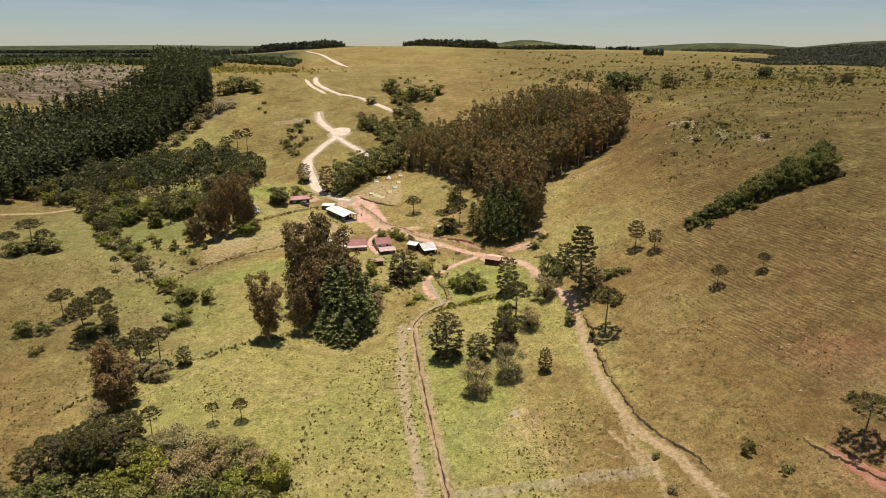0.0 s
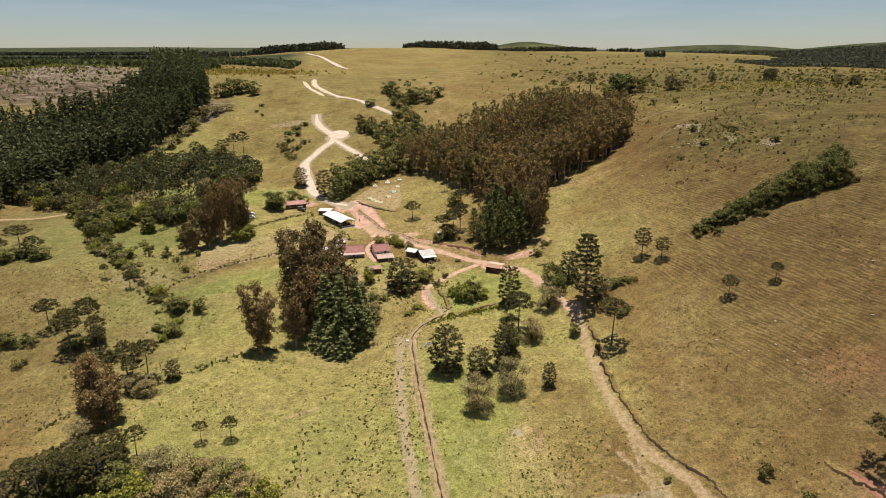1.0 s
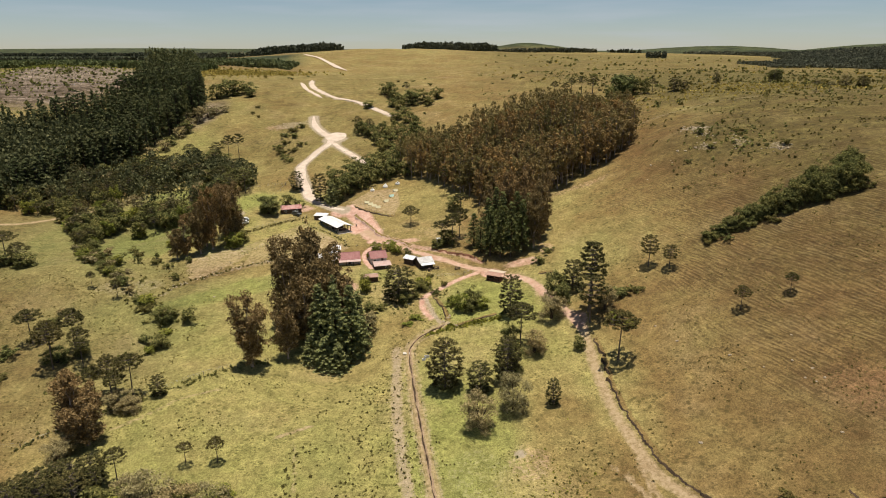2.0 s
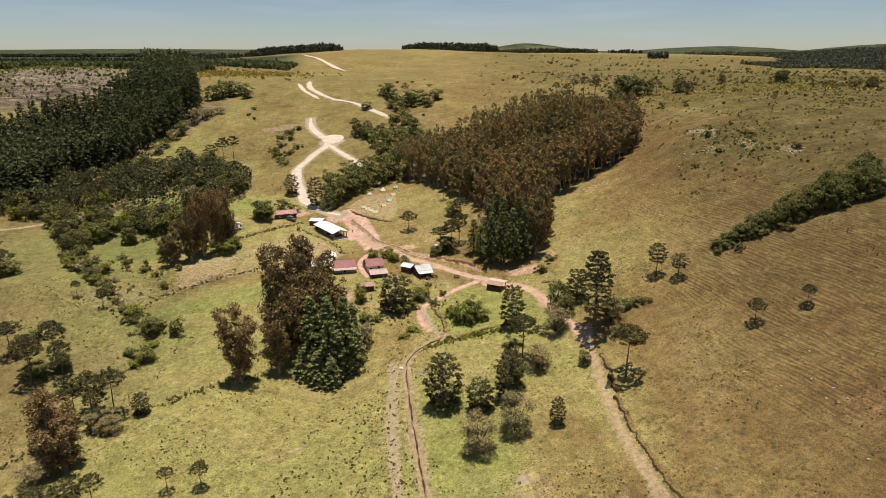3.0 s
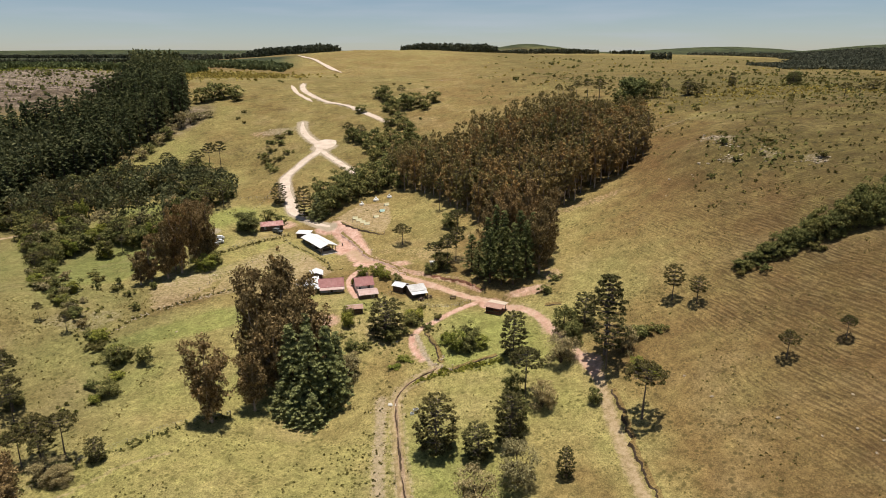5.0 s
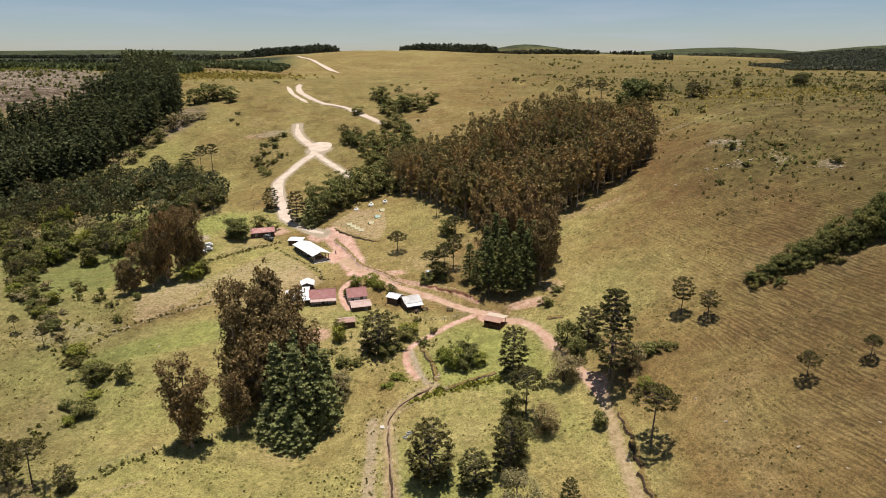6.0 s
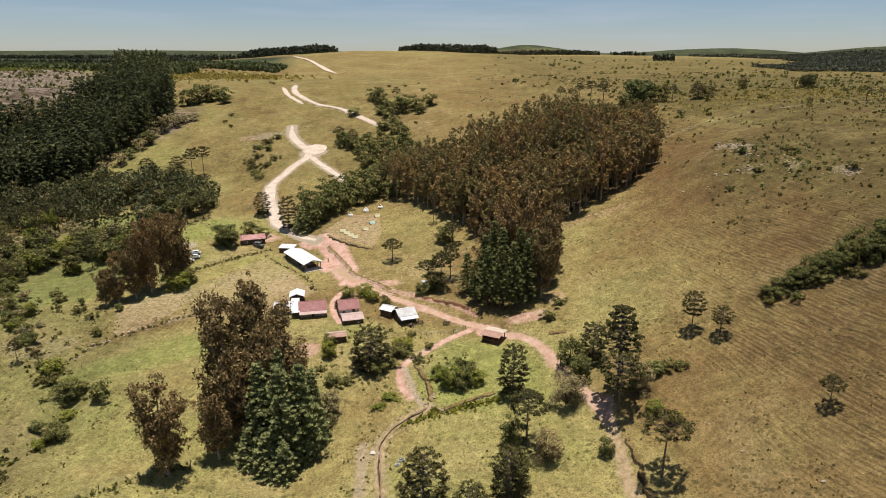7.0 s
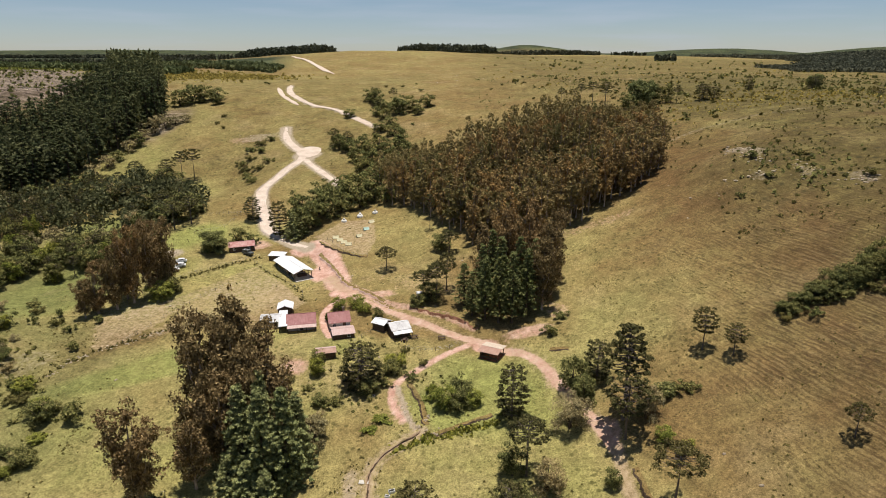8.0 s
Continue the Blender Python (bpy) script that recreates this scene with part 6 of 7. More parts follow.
def barn():
    L, W, E, R = 17.4, 6.4, 2.9, 1.0
    top = thing("barn", pose(-46.4, 281.2, 5.6, 0, 0, -54.6), "long open-sided barn under a bright white metal roof", "barn")
    roof_on(top, "roof", L, W, E, R, M_WHITEROOF, M_WHITEROOF, 0.5, 0.6, "bright white metal roof slope")
    for i in range(7):
        for sgn in (-1, 1):
            p = part("post", boxes((-0.11, 0.11, -0.11, 0.11, -0.6, E - 0.1), bevel=0.02), M_POST, top)
            p.matrix_local = pose(-L / 2 + 0.2 + i * (L - 0.4) / 6, sgn * (W / 2 - 0.15), 0)
    for i in range(7):
        bm = boxes((-0.06, 0.06, -W / 2, W / 2, -0.09, 0.09))
        box(bm, -0.05, 0.05, -0.05, 0.05, 0, R - 0.12)
        t = part("truss", bm, M_DARKWOOD, top)
        t.matrix_local = pose(-L / 2 + 0.2 + i * (L - 0.4) / 6, 0, E - 0.18)
    for i in range(6):
        w = part("side_panel", boxes((-1.3, 1.3, -0.05, 0.05, -0.5, 1.25 if i < 4 else 0.9)), M_GREENWALL, top, "dark boarded lower wall")
        w.matrix_local = pose(-L / 2 + 1.6 + i * 2.76, -W / 2 + 0.1, 0)
    part("back_wall", gable_wall(W - 0.1, E, R), M_GREENWALL, top).matrix_local = pose(-L / 2 + 0.3, 0, 0)
    for sgn in (-1, 1):
        part("gable_board", boxes((-0.04, 0.04, -W / 4, W / 4, -0.1, 0.1)), M_WHITE, top).matrix_local = pose(L / 2 + 0.5, sgn * W / 4, E + R / 2 - 0.1) @ pose(0, 0, 0, -sgn * math.degrees(math.atan2(R, W / 2)), 0, 0)
    part("floor", boxes((-L / 2 - 0.3, L / 2 + 1.2, -W / 2, W / 2, -0.6, 0.06)), M_CONCRETE, top)
    # added panel that paints the barn's inside dark
    part("partition", boxes((-0.06, 0.06, -W / 2 + 0.3, W / 2 - 0.3, 0, 2.2)), M_INTERIORSHADE, top).matrix_local = pose(1.5, 0, 0.05)
    part("counter", boxes((-0.4, 0.4, -1.6, 1.6, 0, 1.0), bevel=0.02), M_DARKWOOD, top).matrix_local = pose(5.5, 0.8, 0.06)


barn()


def annex():
    top = thing("shed", pose(-54.2, 291.2, 6.9, 0, 0, -8), "small dark shed with a flat white metal roof", "shed")
    part("wall", holed_wall(5.4, 2.1, ((1.2, 1.2, 0, 1.9),)), M_DARKWOOD, top).matrix_local = pose(0, -1.6, 0)
    part("wall", holed_wall(5.4, 2.5, ()), M_DARKWOOD, top).matrix_local = pose(0, 1.6, 0)
    for sgn in (-1, 1):
        part("end_wall", boxes((-0.06, 0.06, -1.53, 1.53, -0.5, 2.15)), M_DARKWOOD, top).matrix_local = pose(sgn * 2.64, 0, 0)
    part("roof", slope(6.0, 4.0, 0.45), M_WHITEROOF, top, "white metal roof").matrix_local = pose(0, -2.0, 2.15)
    # filled with the near-black interior colour
    part("door", boxes((-0.56, 0.56, -0.03, 0.03, 0, 1.86)), M_INTERIORSHADE, top).matrix_local = pose(1.2, -1.6, 0)


annex()
house("low wooden house with a patched faded red roof", -69.4, 298.6, 8.4, 19, 8.8, 5.6, 2.3, 1.1, M_DARKWOOD, M_REDLROOF, M_REDLROOF, ((-2.6, 1.0, 0.9, 1.8), (0.2, 0.9, 0, 2.0), (2.5, 1.0, 0.9, 1.8)))
# house with a red roof, its veranda and its grey-roofed wings
h1 = house("farmhouse with an oxide red roof and pale veranda", -34.4, 238.2, 4.8, 12, 7.6, 7.4, 2.1, 1.5, M_PALEWALL, M_REDROOF, M_REDROOF, ((-2.4, 1.0, 0.9, 1.7), (0, 0.9, 0, 1.9), (2.3, 1.0, 0.9, 1.7)), roof_label="oxide red roof slope")
lean_roof(h1, -3.9, 4.1, -5.6, -3.8, 1.6, 1.95, M_PINKROOF, "faded pale veranda roof", ((-3.7, -5.4), (-1.2, -5.4), (1.3, -5.4), (3.8, -5.4)))
house("grey-roofed wing of the farmhouse", -43.0, 238.4, 4.6, 10, 5.2, 5.6, 2.4, 0.9, M_PALEWALL, M_GREYROOF, M_GREYROOF, ((-1.4, 0.9, 0.9, 1.8), (1.2, 0.9, 0, 2.0)))
house("white-roofed shed behind the farmhouse", -40.8, 246.2, 5.0, -80, 4.6, 4.0, 2.6, 0.8, M_DARKWOOD, M_WHITEROOF, M_WHITEROOF, ((0, 1.1, 0, 2.0),))
h4 = thing("porch", pose(-39.3, 237.2, 4.7, 0, 0, 12), "narrow white-roofed porch between two houses", "porch")
lean_roof(h4, -1.2, 1.2, -4.6, 4.4, 2.15, 3.25, M_WHITEROOF, "white metal porch roof", ((-1.05, -4.4), (1.05, -4.4), (-1.05, 0), (1.05, 0)), name="porch_roof")
# second red-roofed house with its pink lean-to
house("house with an oxide red roof beside the yard", -23.8, 238.0, 5.2, 16, 5.6, 7.4, 2.3, 1.5, M_PALEWALL, M_REDROOF, M_REDROOF, ((-1.6, 0.9, 0.9, 1.8), (1.2, 0.9, 0, 2.0)), chimney=True, roof_label="oxide red roof slope")
house("low pink-roofed lean-to of the red-roofed house", -21.6, 231.2, 4.6, 16, 5.6, 5.0, 1.9, 0.6, M_DARKWOOD, M_PINKROOF, M_PINKROOF, ((-1.2, 0.9, 0, 1.75), (1.4, 1.0, 0.8, 1.6)))
# white-roofed house by the track
h7 = house("small house with weathered white metal roofs", -6.4, 232.2, 4.9, 22, 5.0, 5.4, 2.6, 1.0, M_DARKWOOD, M_GREYROOF, M_WHITEROOF, ((-1.4, 0.9, 0.9, 1.8), (1.0, 0.9, 0, 2.0)))
lean_roof(h7, -2.6, 2.7, -4.6, -2.75, 2.0, 2.4, M_WHITEROOF, "white metal veranda roof", ((-2.4, -4.4), (0.0, -4.4), (2.5, -4.4)))
house("white-roofed outhouse joined to a small house", -11.2, 235.0, 5.2, -30, 3.8, 3.6, 2.3, 0.7, M_DARKWOOD, M_WHITEROOF, M_GREYROOF, ((0, 0.9, 0, 1.9),))
# tumbledown shed in the garden
house("tumbledown small shed with a rusty roof", -24.6, 221.4, gz(-24.6, 221.4), 14, 4.6, 3.2, 1.7, 0.5, M_DARKWOOD, M_BROWNROOF, M_PINKROOF, ((-0.8, 0.9, 0, 1.5),))


def kiosk():
    L, W, E, R = 4.8, 5.2, 2.25, 0.3
    top = thing("shelter", pose(18.4, 218.6, 5.0, 0, 0, -27), "open wooden shelter with a rusty and cream gable roof", "shelter")
    roof_on(top, "roof", L, W, E, R, M_BROWNROOF, M_CREAMROOF, 0.45, 0.4, cap=M_CREAMROOF)
    for i in range(3):
        for sgn in (-1, 1):
            part("post", boxes((-0.1, 0.1, -0.1, 0.1, -0.6, E - 0.05), bevel=0.02), M_DARKWOOD, top).matrix_local = pose((i - 1) * (L / 2 - 0.2), sgn * (W / 2 - 0.25), 0)
    for sgn in (-1, 1):
        part("beam", boxes((-L / 2, L / 2, -0.07, 0.07, -0.16, 0)), M_DARKWOOD, top).matrix_local = pose(0, sgn * (W / 2 - 0.25), E - 0.02)
    part("back_wall", boxes((-0.06, 0.06, -W / 2 + 0.3, W / 2 - 0.3, -0.4, 2.0)), M_DARKWOOD, top).matrix_local = pose(-L / 2 + 0.2, 0, 0)
    part("rail", boxes((-L / 2 + 0.3, L / 2 - 0.3, -0.05, 0.05, 0.5, 0.95)), M_DARKWOOD, top).matrix_local = pose(0, -W / 2 + 0.25, 0)
    part("floor", boxes((-L / 2, L / 2, -W / 2, W / 2, -0.6, 0.05)), M_CUT, top)
    part("bench", boxes((-1.6, 1.6, -0.2, 0.2, 0.4, 0.46), (-1.5, -1.4, -0.15, 0.15, 0, 0.4), (1.4, 1.5, -0.15, 0.15, 0, 0.4)), M_DARKWOOD, top).matrix_local = pose(0, 1.6, 0.05)


kiosk()


# ---- camp, vehicles and small farm things ----
def ridge_tent(x, y, turn, length, width, high, mat, label, group):
    top = thing("tent", pose(x, y, gz(x, y), 0, 0, turn), label, "tent", group)
    bm = bmesh.new()
    rows = []
    for i in range(5):
        u = i / 4 - 0.5
        sag = 0.06 * (1 - (2 * u) ** 2)
        rows.append([bm.verts.new((u * length, s * width / 2, z)) for s, z in ((-1, 0.02), (-0.52, high * 0.42 - sag), (0, high - sag), (0.52, high * 0.42 - sag), (1, 0.02))])
    for a, b in zip(rows, rows[1:]):
        for i in range(4):
            bm.faces.new((a[i], b[i], b[i + 1], a[i + 1]))
    bm.faces.new(rows[0]), bm.faces.new(rows[-1][::-1])
    bmesh.ops.recalc_face_normals(bm, faces=bm.faces)
    part("fly", bm, mat, top)
    # dark panel painted as the shade in the tent's doorway
    part("door_flap", boxes((0, 0.03, -width * 0.16, width * 0.16, 0, high * 0.62)), M_INTERIORSHADE, top).matrix_local = pose(length / 2 + 0.01, 0, 0.02)
    part("ground_sheet", boxes((-length / 2 - 0.1, length / 2 + 0.1, -width / 2 - 0.1, width / 2 + 0.1, -0.06, 0.03)), M_GREENWALL, top)


def bell_tent(x, y, rad, high, label):
    top = thing("tent", pose(x, y, gz(x, y), 0, 0, 0), label, "tent", "white tents at the wood's edge")
    bm = bmesh.new()
    n = 14
    rings = [[bm.verts.new((q * rad * math.cos(6.283 * i / n), q * rad * math.sin(6.283 * i / n), z)) for i in range(n)] for q, z in ((1.0, 0.0), (0.94, 0.5), (0.42, high * 0.66), (0.06, high))]
    for a, b in zip(rings, rings[1:]):
        for i in range(n):
            bm.faces.new((a[i], a[(i + 1) % n], b[(i + 1) % n], b[i]))
    bm.faces.new(rings[-1])
    part("canvas", bm, M_WHITECANVAS, top)
    # the shaded doorway, as a near-black panel on the canvas
    part("door_flap", boxes((-0.4, 0.4, -0.03, 0.03, 0, 1.3)), M_INTERIORSHADE, top).matrix_local = pose(0, -rad * 0.83, 0.05, -24)
    part("pole", boxes((-0.04, 0.04, -0.04, 0.04, 0, 0.35)), M_POST, top).matrix_local = pose(0, 0, high - 0.05)


for _x, _y in ((-35, 304), (-33.1, 301.6), (-31.2, 299.3), (-29.2, 297.0)):
    ridge_tent(_x, _y, 12, 2.2, 1.5, 1.0, M_CANVAS, "small cream tent in a row on the grass", "row of small tents")
for _x, _y, _m, _l in ((-26, 304, M_CANVAS, "small cream tent pitched alone"), (-24, 310, M_TEAL, "small pale teal tent"), (-22.6, 316.5, M_CANVAS, "small cream tent near the trees")):
    ridge_tent(_x, _y, 28, 2.2, 1.5, 1.0, _m, _l, "tents up the slope")
bell_tent(-34, 319.4, 1.15, 1.6, "white pointed tent at the wood's edge")
bell_tent(-28, 323.4, 1.35, 1.9, "large white pointed tent with a dark doorway")
bell_tent(-22, 325, 1.2, 1.5, "low white tent at the wood's edge")


def wheel(parent, x, y, rad=0.36, wide=0.24):
    bm = bmesh.new()
    bmesh.ops.create_cone(bm, cap_ends=True, segments=14, radius1=rad, radius2=rad, depth=wide)
    bmesh.ops.bevel(bm, geom=bm.edges[:], offset=0.03, segments=1, affect="EDGES")
    w = part("wheel", bm, M_RUBBER, parent)
    w.matrix_local = pose(x, y, rad, 90, 0, 0)
    bm = bmesh.new()
    bmesh.ops.create_cone(bm, cap_ends=True, segments=10, radius1=rad * 0.55, radius2=rad * 0.5, depth=wide + 0.03)
    part("rim", bm, M_STEEL, w)


def car(x, y, turn, paint, label, long=4.1, wide=1.72, high=1.5, boxy=False):
    top = thing("car", pose(x, y, gz(x, y) + 0.02, 0, 0, turn), label, "car", "cars parked under the trees" if not boxy else "")
    bm = bmesh.new()
    prof = ((-0.5, 0.35), (-0.5, 0.8), (-0.46, 0.92), (-0.2, 0.95), (0.2, 0.98), (0.46, 0.9), (0.5, 0.75), (0.5, 0.35)) if not boxy else ((-0.5, 0.45), (-0.5, 1.05), (-0.46, 1.1), (-0.2, 1.1), (0.18, 1.12), (0.47, 1.05), (0.5, 0.95), (0.5, 0.45))
    cab = ((-0.42, 0.93), (-0.32, high - 0.08), (-0.2, high), (0.1, high), (0.16, high - 0.06), (0.28, 0.95)) if not boxy else ((-0.49, 1.08), (-0.48, high - 0.05), (-0.4, high), (0.12, high), (0.15, high - 0.05), (0.2, 1.1))
    for rows, half in ((prof, wide / 2), (cab, wide / 2 - 0.12)):
        a = [bm.verts.new((u * long, -half, z)) for u, z in rows]
        b = [bm.verts.new((u * long, half, z)) for u, z in rows]
        bm.faces.new(a), bm.faces.new(b[::-1])
        for i in range(len(rows)):
            j = (i + 1) % len(rows)
            bm.faces.new((a[j], a[i], b[i], b[j]))
    bmesh.ops.recalc_face_normals(bm, faces=bm.faces)
    part("body", bm, paint, top)
    zc = (0.98 + high) / 2 if not boxy else (1.12 + high) / 2
    part("windscreen", boxes((-0.02, 0.02, -wide * 0.38, wide * 0.38, -0.22, 0.22)), M_GLASS, top).matrix_local = pose(long * (0.215 if not boxy else 0.18), 0, zc, 0, -35 if not boxy else -10, 0)
    part("rear_window", boxes((-0.02, 0.02, -wide * 0.36, wide * 0.36, -0.17, 0.17)), M_GLASS, top).matrix_local = pose(-long * (0.385 if not boxy else 0.492), 0, zc, 0, 28 if not boxy else 3, 0)
    for sgn in (-1, 1):
        part("side_window", boxes((-long * 0.22, long * 0.13, -0.012, 0.012, -0.17, 0.17)), M_GLASS, top).matrix_local = pose(0, sgn * (wide / 2 - 0.115), zc)
        part("headlight", boxes((-0.03, 0.03, -0.14, 0.14, -0.08, 0.08), bevel=0.02), M_STEEL, top).matrix_local = pose(long * 0.497, sgn * wide * 0.34, 0.72)
        for u in (-0.31, 0.31):
            wheel(top, u * long, sgn * (wide / 2 - 0.1), 0.33 if not boxy else 0.4)
    if boxy:
        part("roof_rack", boxes((-1.0, 0.9, -0.6, -0.55, 0, 0.1), (-1.0, 0.9, 0.55, 0.6, 0, 0.1), (-1.0, -0.95, -0.6, 0.6, 0, 0.1), (0.85, 0.9, -0.6, 0.6, 0, 0.1)), M_WHITE, top).matrix_local = pose(-0.4, 0, high)


car(-65.6, 293.2, -25, M_CARGREY, "boxy dark off-road car parked on the grass", 4.1, 1.8, 1.9, True)
car(-86.6, 284.0, 200, M_WHITE, "white car parked beside the trees")
car(-86.0, 281.2, 195, M_WHITE, "white car parked beside the trees")
car(-87.2, 278.4, 190, M_WHITE, "white car half hidden by trees")


def motorcycle(x, y, turn):
    top = thing("motorcycle", pose(x, y, gz(x, y) + 0.16, 0, 0, turn), "dark motorcycle with a red tank parked in the yard", "motorcycle")
    wheel(top, -0.68, 0, 0.33, 0.12), wheel(top, 0.68, 0, 0.33, 0.12)
    part("engine", boxes((-0.25, 0.25, -0.16, 0.16, 0.25, 0.6), bevel=0.04), M_STEEL, top)
    part("tank", boxes((-0.1, 0.4, -0.15, 0.15, 0.68, 0.92), bevel=0.06), M_RED, top)
    part("seat", boxes((-0.75, -0.08, -0.14, 0.14, 0.7, 0.82), bevel=0.04), M_RUBBER, top)
    part("fork", boxes((-0.05, 0.05, -0.1, -0.05, -0.35, 0.45), (-0.05, 0.05, 0.05, 0.1, -0.35, 0.45)), M_STEEL, top).matrix_local = pose(0.58, 0, 0.65, 0, -20, 0)
    part("handlebar", boxes((-0.03, 0.03, -0.38, 0.38, -0.03, 0.03), bevel=0.01), M_STEEL, top).matrix_local = pose(0.42, 0, 1.05)


motorcycle(-37.6, 283.5, -70)


def picnic_table(x, y, turn):
    top = thing("picnic_table", pose(x, y, gz(x, y), 0, 0, turn), "rough wooden picnic table on the grass", "table", "picnic tables by the track")
    part("tabletop", boxes(*[(-1.0, 1.0, -0.4 + i * 0.2, -0.22 + i * 0.2, 0.7, 0.76) for i in range(4)]), M_DARKWOOD, top)
    for sgn in (-1, 1):
        part("bench", boxes((-1.0, 1.0, -0.14, 0.14, 0.4, 0.45), (-0.8, -0.7, -0.1, 0.1, -0.1, 0.4), (0.7, 0.8, -0.1, 0.1, -0.1, 0.4)), M_DARKWOOD, top).matrix_local = pose(0, sgn * 0.75, 0)
        part("leg", boxes((-0.06, 0.06, -0.3, 0.3, -0.1, 0.7)), M_DARKWOOD, top).matrix_local = pose(sgn * 0.8, 0, 0)


picnic_table(-2.0, 229.2, 20), picnic_table(5.6, 228.2, 4), picnic_table(-4.4, 227.6, 80)


def footbridge():
    x, y = -9.1, 179.6
    top = thing("footbridge", pose(x, y, gz(x - 2, y) - 0.1, 0, 0, -4), "pale concrete slab bridging the ditch", "footbridge")
    part("deck", boxes((-1.9, 1.9, -0.6, 0.6, 0.16, 0.34), bevel=0.03), M_CONCRETE, top)
    for sgn in (-1, 1):
        part("footing", boxes((-0.3, 0.3, -0.6, 0.6, -0.7, 0.16), bevel=0.03), M_STONE, top).matrix_local = pose(sgn * 1.5, 0, 0)


footbridge()


def trough(x, y, turn, label, long=1.3, wide=0.7, high=0.5, mat=None):
    top = thing("trough", pose(x, y, gz(x, y), 0, 0, turn), label, "trough")
    t = 0.07
    part("basin", boxes((-long / 2, long / 2, -wide / 2, wide / 2, -0.1, 0.1), (-long / 2, long / 2, -wide / 2, -wide / 2 + t, 0.1, high), (-long / 2, long / 2, wide / 2 - t, wide / 2, 0.1, high), (-long / 2, -long / 2 + t, -wide / 2 + t, wide / 2 - t, 0.1, high), (long / 2 - t, long / 2, -wide / 2 + t, wide / 2 - t, 0.1, high)), mat or M_WHITE, top)
    part("water", boxes((-long / 2 + t, long / 2 - t, -wide / 2 + t, wide / 2 - t, high - 0.12, high - 0.1)), M_WATER, top)


trough(-4.0, 175.4, 20, "white drinking trough in the pasture"), trough(-4.8, 174.2, -15, "white drinking trough in the pasture", 0.9, 0.6)
trough(-11.0, 205, 5, "pale trough beside the track", 1.6, 0.6, 0.4, M_CONCRETE)


def hut(x, y):
    top = thing("hut", pose(x, y, gz(x, y), 0, 0, 10), "tiny white box hut on the slope", "hut")
    part("wall", boxes((-0.8, 0.8, -0.7, 0.7, -0.3, 1.5), bevel=0.02), M_PALEWALL, top)
    part("roof", boxes((-1.0, 1.0, -0.9, 0.9, 1.5, 1.6), bevel=0.02), M_WHITEROOF, top)
    part("door", boxes((-0.35, 0.35, -0.03, 0.0, 0, 1.3)), M_DARKWOOD, top).matrix_local = pose(0, -0.7, 0)


hut(-1.2, 250.6)


def fence(label, points, gap=4.2, high=1.15):
    """Posts with three wires along a line."""
    line = smooth_line(points, gap)
    top = thing("fence", pose(0, 0, 0), label, "fence")
    r = random.Random(len(line))
    me = bpy.data.meshes.new("post")
    bm = boxes((-0.06, 0.06, -0.06, 0.06, -0.4, high), bevel=0.015)
    bm.to_mesh(me), bm.free()
    me.materials.append(M_POST)
    zs = height(line[:, 0], line[:, 1])
    for (x, y), z in zip(line, zs):
        part("post", me, None, top).matrix_local = pose(x, y, z, r.uniform(-5, 5), r.uniform(-5, 5), r.uniform(0, 90))
    for k in (0.35, 0.7, 1.05):
        part("wire", joined("wire", [tube([(x, y, z + k * high) for (x, y), z in zip(line, zs)], [0.012] * len(line), 3)]), M_STEEL, top)


fence("weathered post and wire fence along the meadow", [(-96, 140), (-82, 152), (-73, 163), (-60, 171.5), (-49, 177)])
fence("post and wire fence above the mown field", [(-101, 252), (-83, 274), (-73, 283), (-61, 292)])
fence("post and wire fence beside the barn field", [(-62, 288), (-54.5, 280), (-47, 272), (-39.5, 263), (-38.5, 257)])
fence("post and wire fence across the mown field", [(-84, 234), (-79, 250), (-72, 262), (-66, 272)])
fence("post and wire fence between garden and yard", [(-14, 232), (-18, 226), (-17, 219)])
fence("post and wire fence beside the green", [(-4, 224), (4, 222.5), (11, 224.5)])
fence("post and wire fence on the tent field", [(-38, 303), (-28, 289), (-21, 286)])
fence("post and wire fence across the dry pasture", [(-128, 133), (-112, 141), (-96, 140)])
fence("post and wire fence along the road field", [(-112, 322), (-97, 330), (-84, 330), (-74, 327)])
fence("post and wire fence on the hillside", [(-78, 345), (-79, 330), (-82, 318), (-92, 312)])

L_BARNHEDGE = smooth_line([(-62, 288), (-54.5, 280), (-47, 272), (-39.5, 263), (-38.5, 257), (-34, 256)])
# ---- stones, stumps, tufts and far woods ----
def boulder(seed):
    r = np.random.RandomState(seed)
    bm = bmesh.new()
    bmesh.ops.create_icosphere(bm, subdivisions=2, radius=0.5)
    off = r.uniform(0, 50, 3)
    for v in bm.verts:
        k = 1 + 0.45 * noise.noise(Vector(v.co) * 2.1 + Vector(off))
        v.co = Vector((v.co.x * 1.2, v.co.y * 0.9, max(v.co.z, -0.2) * 0.75)) * k
    return bm


class Rocks:
    def __init__(self):
        self.meshes = []
        for s in (1, 2, 3, 4):
            me = bpy.data.meshes.new("rock")
            bm = boulder(s)
            bm.to_mesh(me), bm.free()
            me.materials.append(M_STONE)
            self.meshes.append(me)

    def lay(self, x, y, size, r, group, label="weathered grey-brown boulder half sunk in turf"):
        ob = new("rock", self.meshes[r.randrange(4)])
        ob.matrix_basis = pose(x, y, gz(x, y) + 0.03 * size, 0, 0, r.uniform(0, 360)) @ Matrix.Diagonal((size, size * r.uniform(0.7, 1.1), size * r.uniform(0.5, 0.9), 1))
        tagged(ob, label, "rock", group)


